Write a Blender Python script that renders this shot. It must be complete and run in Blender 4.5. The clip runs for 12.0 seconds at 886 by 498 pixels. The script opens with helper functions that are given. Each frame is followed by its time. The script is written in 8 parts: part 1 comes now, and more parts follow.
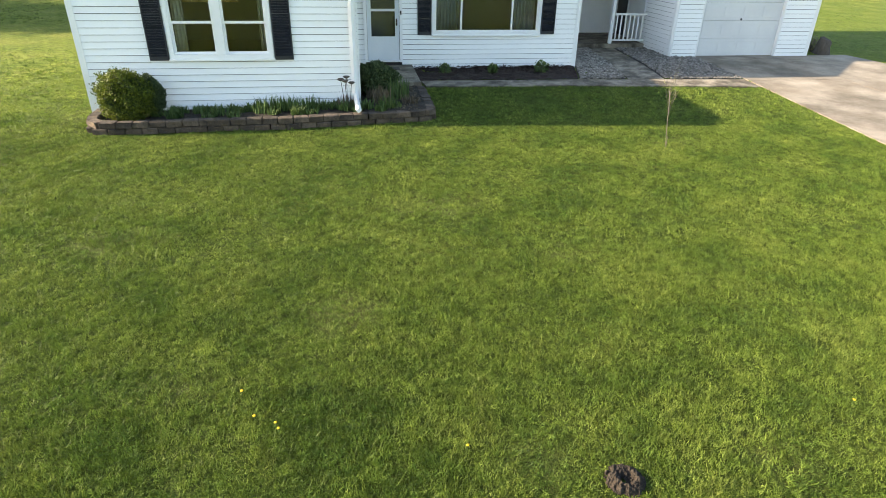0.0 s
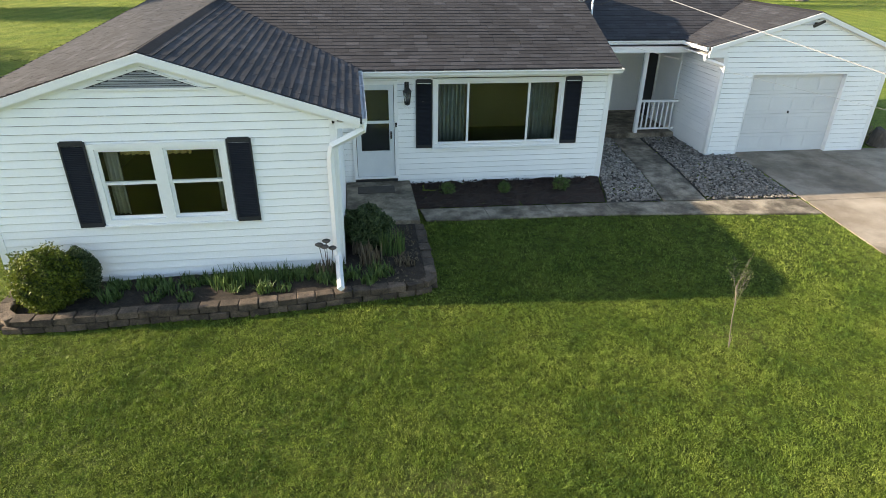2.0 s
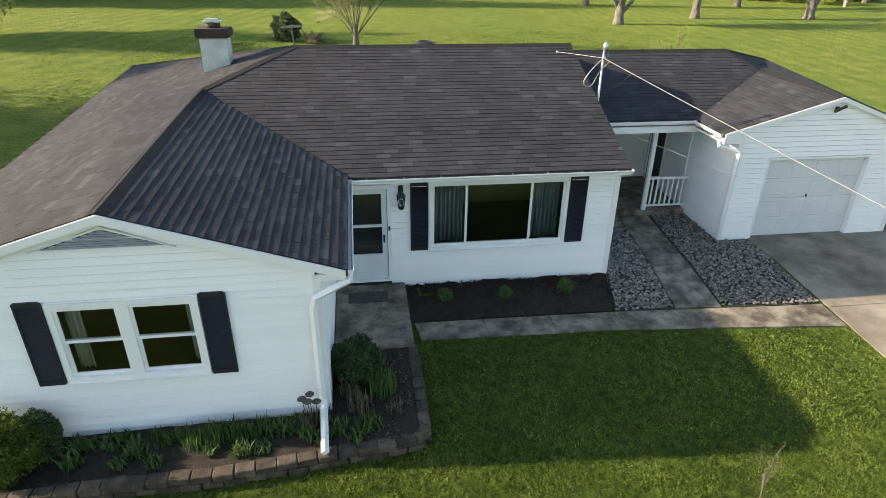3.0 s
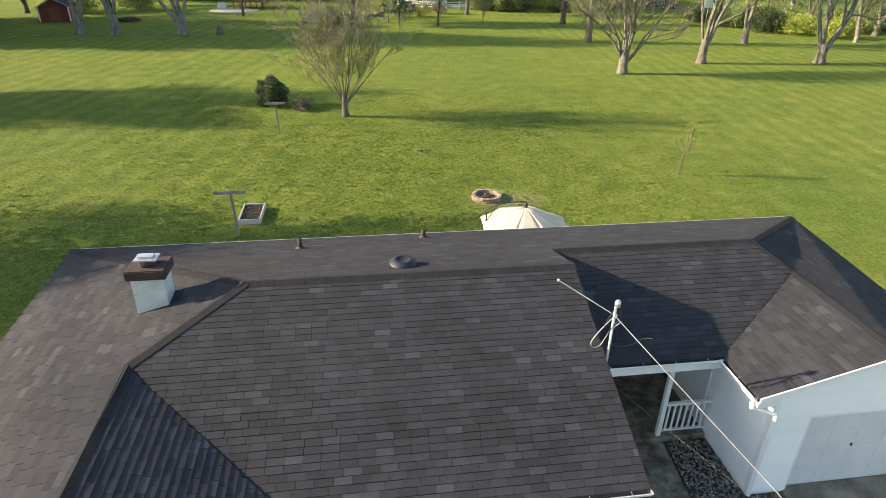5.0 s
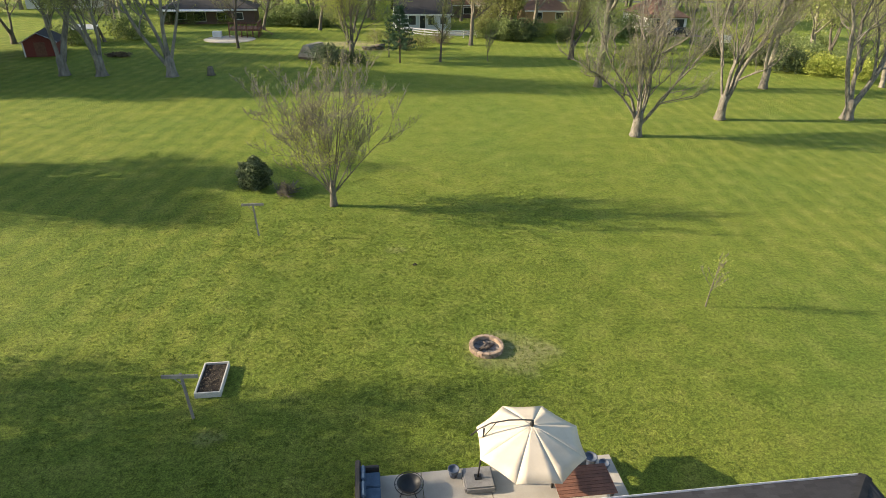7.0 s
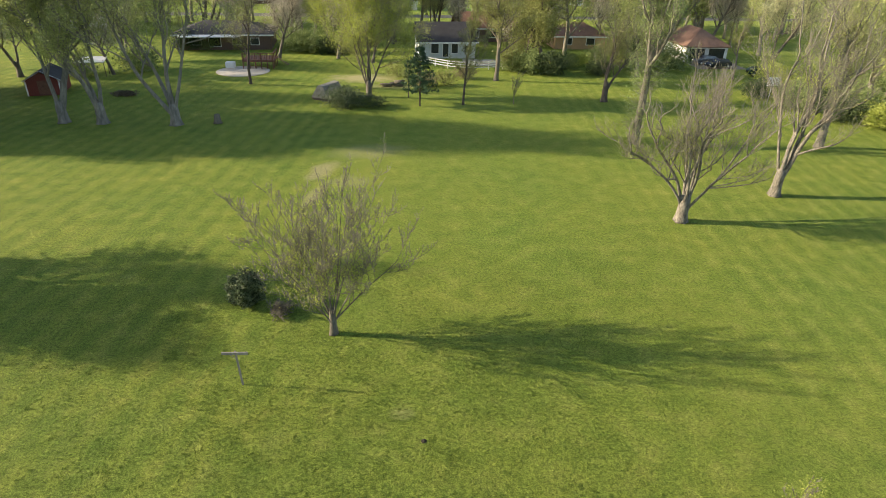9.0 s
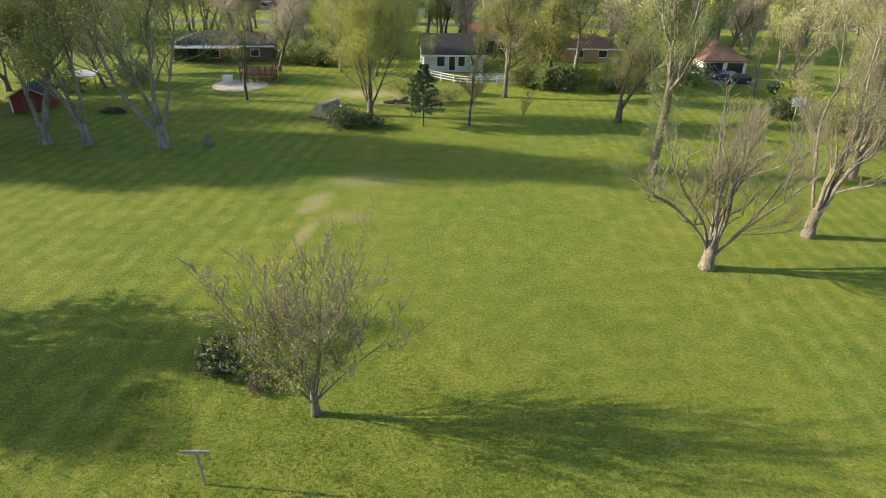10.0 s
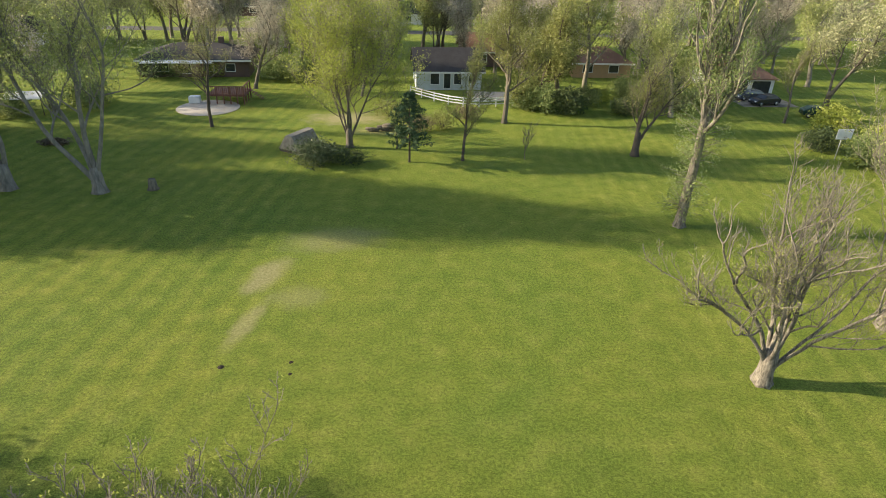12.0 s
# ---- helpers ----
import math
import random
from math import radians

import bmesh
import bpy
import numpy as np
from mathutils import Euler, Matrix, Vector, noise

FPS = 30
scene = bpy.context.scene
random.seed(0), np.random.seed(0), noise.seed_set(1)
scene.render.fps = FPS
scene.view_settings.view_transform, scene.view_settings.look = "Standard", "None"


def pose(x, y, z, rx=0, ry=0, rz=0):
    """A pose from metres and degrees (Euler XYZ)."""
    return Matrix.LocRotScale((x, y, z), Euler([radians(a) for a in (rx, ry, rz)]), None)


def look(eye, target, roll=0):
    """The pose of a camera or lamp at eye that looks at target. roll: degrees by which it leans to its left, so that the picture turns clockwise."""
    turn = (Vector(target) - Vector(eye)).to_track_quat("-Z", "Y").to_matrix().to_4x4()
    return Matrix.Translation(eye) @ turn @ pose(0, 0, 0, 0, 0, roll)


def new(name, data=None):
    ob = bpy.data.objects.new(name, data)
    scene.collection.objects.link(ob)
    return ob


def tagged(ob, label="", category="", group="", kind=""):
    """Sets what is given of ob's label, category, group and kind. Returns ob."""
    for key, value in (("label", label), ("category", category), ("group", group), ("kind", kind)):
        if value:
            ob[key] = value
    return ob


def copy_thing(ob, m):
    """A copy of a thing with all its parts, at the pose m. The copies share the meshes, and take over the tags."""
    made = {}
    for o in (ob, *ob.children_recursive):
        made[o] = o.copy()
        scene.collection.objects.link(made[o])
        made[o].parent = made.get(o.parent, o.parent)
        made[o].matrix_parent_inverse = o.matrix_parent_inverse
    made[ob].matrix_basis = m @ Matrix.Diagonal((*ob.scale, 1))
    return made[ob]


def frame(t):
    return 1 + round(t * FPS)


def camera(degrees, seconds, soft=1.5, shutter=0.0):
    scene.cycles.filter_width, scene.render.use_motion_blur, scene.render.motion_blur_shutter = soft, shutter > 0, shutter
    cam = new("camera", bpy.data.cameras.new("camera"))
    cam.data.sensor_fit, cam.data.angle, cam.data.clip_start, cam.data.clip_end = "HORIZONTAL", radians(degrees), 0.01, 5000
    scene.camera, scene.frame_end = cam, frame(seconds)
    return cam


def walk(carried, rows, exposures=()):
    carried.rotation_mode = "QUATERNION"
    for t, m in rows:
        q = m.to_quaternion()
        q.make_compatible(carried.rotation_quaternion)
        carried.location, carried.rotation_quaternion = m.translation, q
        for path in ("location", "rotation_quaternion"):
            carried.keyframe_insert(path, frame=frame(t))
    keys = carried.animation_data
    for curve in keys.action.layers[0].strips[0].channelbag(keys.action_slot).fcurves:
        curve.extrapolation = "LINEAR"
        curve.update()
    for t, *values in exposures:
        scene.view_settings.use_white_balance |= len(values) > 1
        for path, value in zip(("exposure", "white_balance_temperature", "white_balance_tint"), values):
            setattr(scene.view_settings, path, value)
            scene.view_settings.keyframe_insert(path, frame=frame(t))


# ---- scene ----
cam = camera(73.0, 12.0, soft=0.6)
PATH = [
    (0, (0.213, 0.95, 3.24), (0.485, 2.705, 2.32), 1.1),
    (0.5, (0.359, 1.886, 3.721), (0.626, 3.641, 2.8), 1.1),
    (1, (0.495, 2.839, 4.129), (0.757, 4.598, 3.213), 0.9),
    (1.5, (0.605, 3.74, 4.569), (0.867, 5.501, 3.657), 0.9),
    (2, (0.718, 4.633, 5.151), (0.981, 6.395, 4.242), 0.9),
    (2.5, (0.879, 5.527, 5.942), (1.141, 7.29, 5.034), 0.9),
    (3, (1.073, 6.475, 6.869), (1.329, 8.238, 5.96), 0.8),
    (3.5, (1.317, 7.516, 7.84), (1.572, 9.278, 6.929), 0.8),
    (3.7, (1.395, 7.957, 8.198), (1.654, 9.72, 7.29), 0.9),
    (5.3, (2.245, 11.946, 11.565), (2.499, 13.704, 10.647), 1.0),
    (5.5, (2.345, 12.525, 11.977), (2.6, 14.282, 11.058), 1.1),
    (6, (2.659, 14.015, 13.025), (2.911, 15.773, 12.105), 1.2),
    (6.5, (2.974, 15.641, 14.057), (3.221, 17.399, 13.137), 1.2),
    (7, (3.329, 17.389, 15.055), (3.57, 19.149, 14.136), 1.2),
    (7.2, (3.483, 18.123, 15.432), (3.714, 19.886, 14.516), 1.1),
    (8.8, (4.209, 24.553, 19.1), (4.39, 26.314, 18.169), 1.4),
    (9, (4.359, 25.604, 19.395), (4.532, 27.366, 18.465), 1.4),
    (9.5, (4.74, 28.183, 19.955), (4.901, 29.948, 19.03), 1.5),
    (10, (5.146, 30.742, 20.315), (5.297, 32.509, 19.39), 1.6),
    (10.5, (5.6, 33.344, 20.534), (5.745, 35.111, 19.609), 1.5),
    (11, (6.122, 36.049, 20.674), (6.264, 37.817, 19.749), 1.6),
    (11.5, (6.734, 38.917, 20.796), (6.877, 40.685, 19.871), 1.7),
    (12, (7.458, 42.01, 20.961), (7.598, 43.777, 20.034), 1.7),
]
walk(cam, [(t, look(eye, target, roll)) for t, eye, target, roll in PATH], [(0.0, 1.85, 7000, 9), (2.0, 1.54, 7000, 9), (3.5, 1.34, 7000, 9), (6.0, 1.32, 7000, 9), (7.0, 1.17, 7000, 9), (9.0, 1.15, 7000, 9), (12.0, 1.14, 7000, 9)])

# ---- light: low evening sun behind the house's west end, clear sky ----
SUN_ELEV, SUN_AZ = 20.7, -8.5      # light travels along (cos az, sin az)
world = bpy.data.worlds.new("world")
scene.world = world
world.use_nodes = True
sky = world.node_tree.nodes.new("ShaderNodeTexSky")
sky.sky_type, sky.sun_disc = "NISHITA", False
sky.sun_elevation, sky.sun_rotation = radians(SUN_ELEV), radians(270 - SUN_AZ)
background = world.node_tree.nodes["Background"]
world.node_tree.links.new(sky.outputs[0], background.inputs[0])
background.inputs[1].default_value = 0.130
sun = new("sun", bpy.data.lights.new("sun", "SUN"))
sun.data.energy, sun.data.angle, sun.data.color = 5.0, radians(0.6), (1.0, 0.85, 0.66)
sun.matrix_world = look((0, 0, 0), (math.cos(radians(SUN_AZ)) * math.cos(radians(SUN_ELEV)), math.sin(radians(SUN_AZ)) * math.cos(radians(SUN_ELEV)), -math.sin(radians(SUN_ELEV))))


# ---- building helpers ----
def world_of(ob):
    m = ob.matrix_basis.copy()
    if ob.parent:
        m = world_of(ob.parent) @ ob.matrix_parent_inverse @ m
    return m


def under(ob, parent):
    """Hangs ob under parent, leaving it where it is."""
    if parent:
        ob.parent = parent
        ob.matrix_parent_inverse = world_of(parent).inverted()
    return ob


def mesh_ob(name, verts, faces, material, parent=None, label="", smooth=False):
    me = bpy.data.meshes.new(name)
    me.from_pydata([tuple(v) for v in verts], [], [tuple(f) for f in faces])
    me.materials.append(material)
    if smooth:
        me.polygons.foreach_set("use_smooth", [True] * len(me.polygons))
    me.update()
    ob = under(new(name, me), parent)
    return tagged(ob, label)


def part(name, bm, material, parent=None, label="", smooth=False):
    me = bpy.data.meshes.new(name)
    bm.to_mesh(me)
    bm.free()
    me.materials.append(material)
    if smooth:
        me.polygons.foreach_set("use_smooth", [True] * len(me.polygons))
    ob = under(new(name, me), parent)
    return tagged(ob, label)


def fast_mesh(name, verts, quads, material, parent=None, smooth=False):
    """Many small faces at once, from arrays; quads may be an (n, 3) or (n, 4) array."""
    verts, quads = np.asarray(verts, np.float32), np.asarray(quads, np.int32)
    k = quads.shape[1]
    me = bpy.data.meshes.new(name)
    me.vertices.add(len(verts))
    me.vertices.foreach_set("co", verts.ravel())
    me.loops.add(quads.size)
    me.loops.foreach_set("vertex_index", quads.ravel())
    me.polygons.add(len(quads))
    me.polygons.foreach_set("loop_start", np.arange(0, quads.size, k, dtype=np.int32))
    if smooth:
        me.polygons.foreach_set("use_smooth", [True] * len(quads))
    me.update(calc_edges=True)
    me.materials.append(material)
    return under(new(name, me), parent)


def thing(name, label, category, at=(0, 0, 0), group="", kind=""):
    ob = new(name)
    ob.empty_display_size = 0.2
    ob.matrix_basis = Matrix.Translation(at)
    return tagged(ob, label, category, group, kind)


def add_box(bm, x0, x1, y0, y1, z0, z1, m=None, bevel=0.0):
    made = bmesh.ops.create_cube(bm, size=1.0)["verts"]
    t = Matrix.Translation(((x0 + x1) / 2, (y0 + y1) / 2, (z0 + z1) / 2)) @ Matrix.Diagonal((x1 - x0, y1 - y0, z1 - z0, 1))
    bmesh.ops.transform(bm, matrix=t, verts=made)
    if bevel:
        edges = list({e for v in made for e in v.link_edges})
        made = bmesh.ops.bevel(bm, geom=edges, offset=bevel, segments=2, affect="EDGES")["verts"]
    if m is not None:
        bmesh.ops.transform(bm, matrix=m, verts=made)
    return made


def box(name, x0, x1, y0, y1, z0, z1, material, parent=None, label="", bevel=0.0, m=None):
    bm = bmesh.new()
    add_box(bm, x0, x1, y0, y1, z0, z1, m, bevel)
    return part(name, bm, material, parent, label)


def tube_arrays(points, radii, sides=8, cap=True):
    """Vertices and quads of a tube along points."""
    pts = [Vector(p) for p in points]
    verts, faces = [], []
    side = None
    for i, p in enumerate(pts):
        d = (pts[min(i + 1, len(pts) - 1)] - pts[max(i - 1, 0)]).normalized()
        if side is None:
            side = d.cross(Vector((0.31, 0.2, 0.93)) if abs(d.z) < 0.9 else Vector((1, 0.1, 0))).normalized()
        side = (side - d * side.dot(d)).normalized()
        other = d.cross(side)
        for k in range(sides):
            a = 2 * math.pi * k / sides
            verts.append(p + (side * math.cos(a) + other * math.sin(a)) * radii[i])
    for i in range(len(pts) - 1):
        for k in range(sides):
            k2 = (k + 1) % sides
            faces.append((i * sides + k, i * sides + k2, (i + 1) * sides + k2, (i + 1) * sides + k))
    if cap:
        faces.append(tuple(range(sides))[::-1])
        faces.append(tuple(range((len(pts) - 1) * sides, len(pts) * sides)))
    return verts, faces


def tube(name, points, radius, material, parent=None, label="", sides=8):
    radii = radius if isinstance(radius, (list, tuple)) else [radius] * len(points)
    v, f = tube_arrays(points, radii, sides)
    return mesh_ob(name, v, f, material, parent, label, smooth=sides > 5)


def slab(name, outline, z0, z1, material, parent=None, label=""):
    """A flat piece with an outline seen from above (counter-clockwise)."""
    n = len(outline)
    v = [(x, y, z0) for x, y in outline] + [(x, y, z1) for x, y in outline]
    f = [tuple(range(n))[::-1], tuple(range(n, 2 * n))] + [(i, (i + 1) % n, n + (i + 1) % n, n + i) for i in range(n)]
    return mesh_ob(name, v, f, material, parent, label)


def lathe(name, profile, material, parent=None, label="", at=(0, 0, 0), sides=20):
    v, f = [], []
    for r, z in profile:
        for k in range(sides):
            a = 2 * math.pi * k / sides
            v.append((at[0] + r * math.cos(a), at[1] + r * math.sin(a), at[2] + z))
    for i in range(len(profile) - 1):
        for k in range(sides):
            k2 = (k + 1) % sides
            f.append((i * sides + k, i * sides + k2, (i + 1) * sides + k2, (i + 1) * sides + k))
    f.append(tuple(range((len(profile) - 1) * sides, len(profile) * sides)))
    f.append(tuple(range(sides))[::-1])
    return mesh_ob(name, v, f, material, parent, label, smooth=True)


# ---- materials ----
def nodes_of(m):
    m.use_nodes = True
    return m.node_tree.nodes, m.node_tree.links, m.node_tree.nodes["Principled BSDF"]


def ramp(nodes, links, source, stops):
    r = nodes.new("ShaderNodeValToRGB")
    while len(r.color_ramp.elements) < len(stops):
        r.color_ramp.elements.new(0.5)
    for e, (pos, c) in zip(r.color_ramp.elements, stops):
        e.position, e.color = pos, (*c, 1) if len(c) == 3 else c
    links.new(source, r.inputs[0])
    return r.outputs[0]


def noise_of(nodes, links, vector, scale, detail=4, rough=0.6):
    n = nodes.new("ShaderNodeTexNoise")
    n.inputs["Scale"].default_value, n.inputs["Detail"].default_value, n.inputs["Roughness"].default_value = scale, detail, rough
    links.new(vector, n.inputs["Vector"])
    return n.outputs[0]


def mixed(nodes, links, kind, fac, a, b):
    x = nodes.new("ShaderNodeMix")
    x.data_type, x.blend_type, x.clamp_factor = "RGBA", kind, True
    for socket, value in ((x.inputs[0], fac), (x.inputs[6], a), (x.inputs[7], b)):
        if isinstance(value, (int, float)):
            socket.default_value = value if socket == x.inputs[0] else (value, value, value, 1)
        elif isinstance(value, (tuple, list)):
            socket.default_value = (*value, 1)
        else:
            links.new(value, socket)
    return x.outputs[2]


def maths(nodes, links, op, a, b=0.0, c=0.0):
    x = nodes.new("ShaderNodeMath")
    x.operation = op
    for socket, value in zip(x.inputs, (a, b, c)):
        if isinstance(value, (int, float)):
            socket.default_value = value
        else:
            links.new(value, socket)
    return x.outputs[0]


def grey(v):
    return (v, v, v)


def surface(name, dark, light, scale=2.0, fine=60.0, rough=0.8, bump=0.3, depth=0.01, metal=0.0, own=0.0, island=0.0, stretch=(1, 1, 1), spec=0.5, grain=0.25, tight=0.2, stain=0.0):
    """Colour between dark and light by broad noise, fine grain over it, relief, and some difference from piece to piece."""
    m = bpy.data.materials.new(name)
    nodes, links, b = nodes_of(m)
    g = nodes.new("ShaderNodeNewGeometry")
    mp = nodes.new("ShaderNodeMapping")
    mp.inputs["Scale"].default_value = stretch
    links.new(g.outputs["Position"], mp.inputs[0])
    v = mp.outputs[0]
    broad, small = noise_of(nodes, links, v, scale), noise_of(nodes, links, v, fine, 3)
    col = ramp(nodes, links, broad, [(0.5 - tight, dark), (0.5 + tight, light)])
    if stain:
        blotch = noise_of(nodes, links, v, scale * 0.45, 6, 0.7)
        col = mixed(nodes, links, "MULTIPLY", 1.0, col, ramp(nodes, links, blotch, [(0.38, (1 - stain, 1 - stain, 1 - stain * 1.05)), (0.52, grey(1.0)), (0.66, grey(1.0 + stain * 0.4))]))
    col = mixed(nodes, links, "MULTIPLY", 1.0, col, ramp(nodes, links, small, [(0.25, grey(1 - grain)), (0.75, grey(1 + grain))]))
    if own:
        info = nodes.new("ShaderNodeObjectInfo")
        col = mixed(nodes, links, "MULTIPLY", 1.0, col, ramp(nodes, links, info.outputs["Random"], [(0.0, grey(1 - own)), (1.0, grey(1 + own))]))
    if island:
        col = mixed(nodes, links, "MULTIPLY", 1.0, col, ramp(nodes, links, g.outputs["Random Per Island"], [(0.0, grey(1 - island)), (1.0, grey(1 + island))]))
    links.new(col, b.inputs["Base Color"])
    b.inputs["Roughness"].default_value, b.inputs["Metallic"].default_value = rough, metal
    b.inputs["Specular IOR Level"].default_value = spec
    if bump:
        bp = nodes.new("ShaderNodeBump")
        bp.inputs["Strength"].default_value, bp.inputs["Distance"].default_value = bump, depth
        links.new(small, bp.inputs["Height"])
        links.new(bp.outputs[0], b.inputs["Normal"])
    return m


def leaf_material(name, dark, light, through_light=0.35, rough=0.6, patches=0.0):
    m = bpy.data.materials.new(name)
    nodes, links, b = nodes_of(m)
    g = nodes.new("ShaderNodeNewGeometry")
    col = ramp(nodes, links, g.outputs["Random Per Island"], [(0.0, dark), (1.0, light)])
    if patches:
        broad = noise_of(nodes, links, g.outputs["Position"], 1.1, 4, 0.65)
        small = noise_of(nodes, links, g.outputs["Position"], 7.0, 3, 0.7)
        col = mixed(nodes, links, "MULTIPLY", 1.0, col, ramp(nodes, links, broad, [(0.36, (1 - 0.38 * patches, 1 - 0.28 * patches, 1 - 0.30 * patches)), (0.5, (1, 1, 1)), (0.64, (1 + 0.36 * patches, 1 + 0.22 * patches, 1 + 0.45 * patches))]))
        col = mixed(nodes, links, "MULTIPLY", 1.0, col, ramp(nodes, links, small, [(0.36, grey(1 - 0.30 * patches)), (0.64, grey(1 + 0.28 * patches))]))
    links.new(col, b.inputs["Base Color"])
    b.inputs["Roughness"].default_value = rough
    b.inputs["Specular IOR Level"].default_value = 0.25
    t = nodes.new("ShaderNodeBsdfTranslucent")
    links.new(col, t.inputs[0])
    mx = nodes.new("ShaderNodeMixShader")
    mx.inputs[0].default_value = through_light
    links.new(b.outputs[0], mx.inputs[1])
    links.new(t.outputs[0], mx.inputs[2])
    links.new(mx.outputs[0], nodes["Material Output"].inputs[0])
    return m


def glass_material(name):
    m = bpy.data.materials.new(name)
    nodes, links, b = nodes_of(m)
    b.inputs["Base Color"].default_value = (0.9, 0.95, 0.93, 1)
    b.inputs["Roughness"].default_value = 0.0
    b.inputs["Transmission Weight"].default_value = 1.0
    b.inputs["IOR"].default_value = 1.5
    return m


SIDING = surface("white_siding", (0.84, 0.85, 0.86), (0.89, 0.895, 0.90), 0.8, 30, 0.55, 0.05, 0.002, own=0.02, grain=0.03)
TRIM = surface("white_trim", (0.78, 0.79, 0.80), (0.85, 0.85, 0.85), 1.5, 40, 0.5, 0.03, 0.002, grain=0.04)
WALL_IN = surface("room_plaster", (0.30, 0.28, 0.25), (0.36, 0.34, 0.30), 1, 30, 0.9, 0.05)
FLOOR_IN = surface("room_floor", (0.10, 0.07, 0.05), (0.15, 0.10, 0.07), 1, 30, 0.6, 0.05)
BLACK = surface("black_vinyl", (0.010, 0.012, 0.018), (0.016, 0.018, 0.026), 3, 60, 0.55, 0.1, 0.003)
BLACK_METAL = surface("black_metal", (0.010, 0.010, 0.010), (0.02, 0.02, 0.02), 5, 80, 0.45, 0.1, 0.003)
SHINGLE = surface("asphalt_shingle", (0.024, 0.0245, 0.029), (0.034, 0.0345, 0.040), 0.7, 130, 0.95, 0.5, 0.006, own=0.22, island=0.2, spec=0.31, grain=0.3)
def shingle_tabs(m):
    """Sprinkles paler tabs over the roof, about one in six."""
    nodes, links, b = nodes_of(m)
    g, info = nodes.new("ShaderNodeNewGeometry"), nodes.new("ShaderNodeObjectInfo")
    pick = maths(nodes, links, "FRACT", maths(nodes, links, "MULTIPLY_ADD", info.outputs["Random"], 17.3, maths(nodes, links, "MULTIPLY", g.outputs["Random Per Island"], 11.7)))
    old = b.inputs["Base Color"].links[0].from_socket
    links.new(mixed(nodes, links, "MULTIPLY", 1.0, old, ramp(nodes, links, pick, [(0.80, grey(1.0)), (0.98, grey(1.5))])), b.inputs["Base Color"])


shingle_tabs(SHINGLE)
CAP_SHINGLE = surface("cap_shingle", (0.019, 0.019, 0.021), (0.027, 0.027, 0.030), 2, 130, 0.95, 0.5, 0.006, own=0.1, spec=0.2)
DECK = surface("roof_felt", (0.02, 0.02, 0.02), (0.03, 0.03, 0.03), 2, 40, 0.95, 0.1)
# wall body coloured dark so that siding gaps read as shadow lines
GAP_SHADE = surface("siding_gap_shade", (0.03, 0.03, 0.032), (0.05, 0.05, 0.05), 2, 40, 0.95, 0.1)
LOUVRE = surface("grey_louvre", (0.28, 0.29, 0.30), (0.34, 0.35, 0.36), 2, 60, 0.6, 0.1)
CONCRETE = surface("worn_concrete", (0.115, 0.094, 0.070), (0.275, 0.238, 0.184), 2.6, 70, 0.9, 0.6, 0.012, grain=0.3, tight=0.1, stain=0.5)
SLAB_CONCRETE = surface("pale_concrete", (0.32, 0.295, 0.255), (0.42, 0.39, 0.34), 1.1, 60, 0.9, 0.3, 0.005, grain=0.12)
DRIVE = surface("driveway_concrete", (0.19, 0.155, 0.115), (0.31, 0.265, 0.21), 0.8, 60, 0.9, 0.4, 0.006, grain=0.2, tight=0.12, stain=0.45)
MULCH = surface("dark_mulch", (0.013, 0.006, 0.0035), (0.034, 0.016, 0.010), 6, 45, 0.95, 1.0, 0.04, grain=0.5)
SOIL = surface("bed_soil", (0.012, 0.009, 0.006), (0.042, 0.030, 0.020), 14, 50, 0.95, 1.0, 0.03, grain=0.45)
BLOCK = surface("retaining_block", (0.034, 0.026, 0.020), (0.118, 0.088, 0.064), 5, 40, 0.95, 0.9, 0.03, own=0.42, grain=0.35)
STONE = surface("river_stone", (0.085, 0.076, 0.066), (0.27, 0.245, 0.215), 9, 60, 0.85, 0.4, 0.01, island=0.45, own=0.3, grain=0.2)
GRAVEL_BED = surface("gravel_bed", (0.035, 0.032, 0.028), (0.09, 0.083, 0.075), 8, 40, 0.95, 1.0, 0.03, grain=0.4)
CHIMNEY = surface("painted_brick", (0.40, 0.44, 0.43), (0.55, 0.58, 0.56), 3, 40, 0.85, 0.5, 0.01, grain=0.15)
CROWN = surface("chimney_crown", (0.026, 0.018, 0.017), (0.06, 0.038, 0.035), 4, 40, 0.9, 0.6, 0.01)
METAL = surface("galvanised", (0.45, 0.46, 0.47), (0.62, 0.63, 0.64), 3, 50, 0.4, 0.1, 0.003, metal=0.7)
GREY_METAL = surface("grey_pipe", (0.25, 0.26, 0.27), (0.36, 0.37, 0.38), 3, 50, 0.5, 0.1, 0.003, metal=0.4)
LEAD = surface("vent_rubber", (0.03, 0.025, 0.02), (0.07, 0.055, 0.045), 5, 50, 0.8, 0.2)
DOOR_WHITE = surface("storm_door_white", (0.62, 0.66, 0.70), (0.70, 0.73, 0.76), 1.5, 40, 0.45, 0.03, 0.002, grain=0.03)
GARAGE_WHITE = surface("garage_door_white", (0.62, 0.63, 0.65), (0.70, 0.71, 0.72), 1.2, 40, 0.5, 0.05, 0.002, grain=0.04)
CURTAIN = surface("blue_grey_curtain", (0.10, 0.135, 0.165), (0.19, 0.23, 0.26), 4, 60, 0.9, 0.1, own=0.1)
LACE = surface("pale_curtain", (0.26, 0.25, 0.21), (0.40, 0.385, 0.33), 4, 60, 0.9, 0.1)
VALANCE = surface("gold_valance", (0.50, 0.36, 0.14), (0.62, 0.47, 0.20), 6, 60, 0.9, 0.1)
GLASS = glass_material("window_glass")
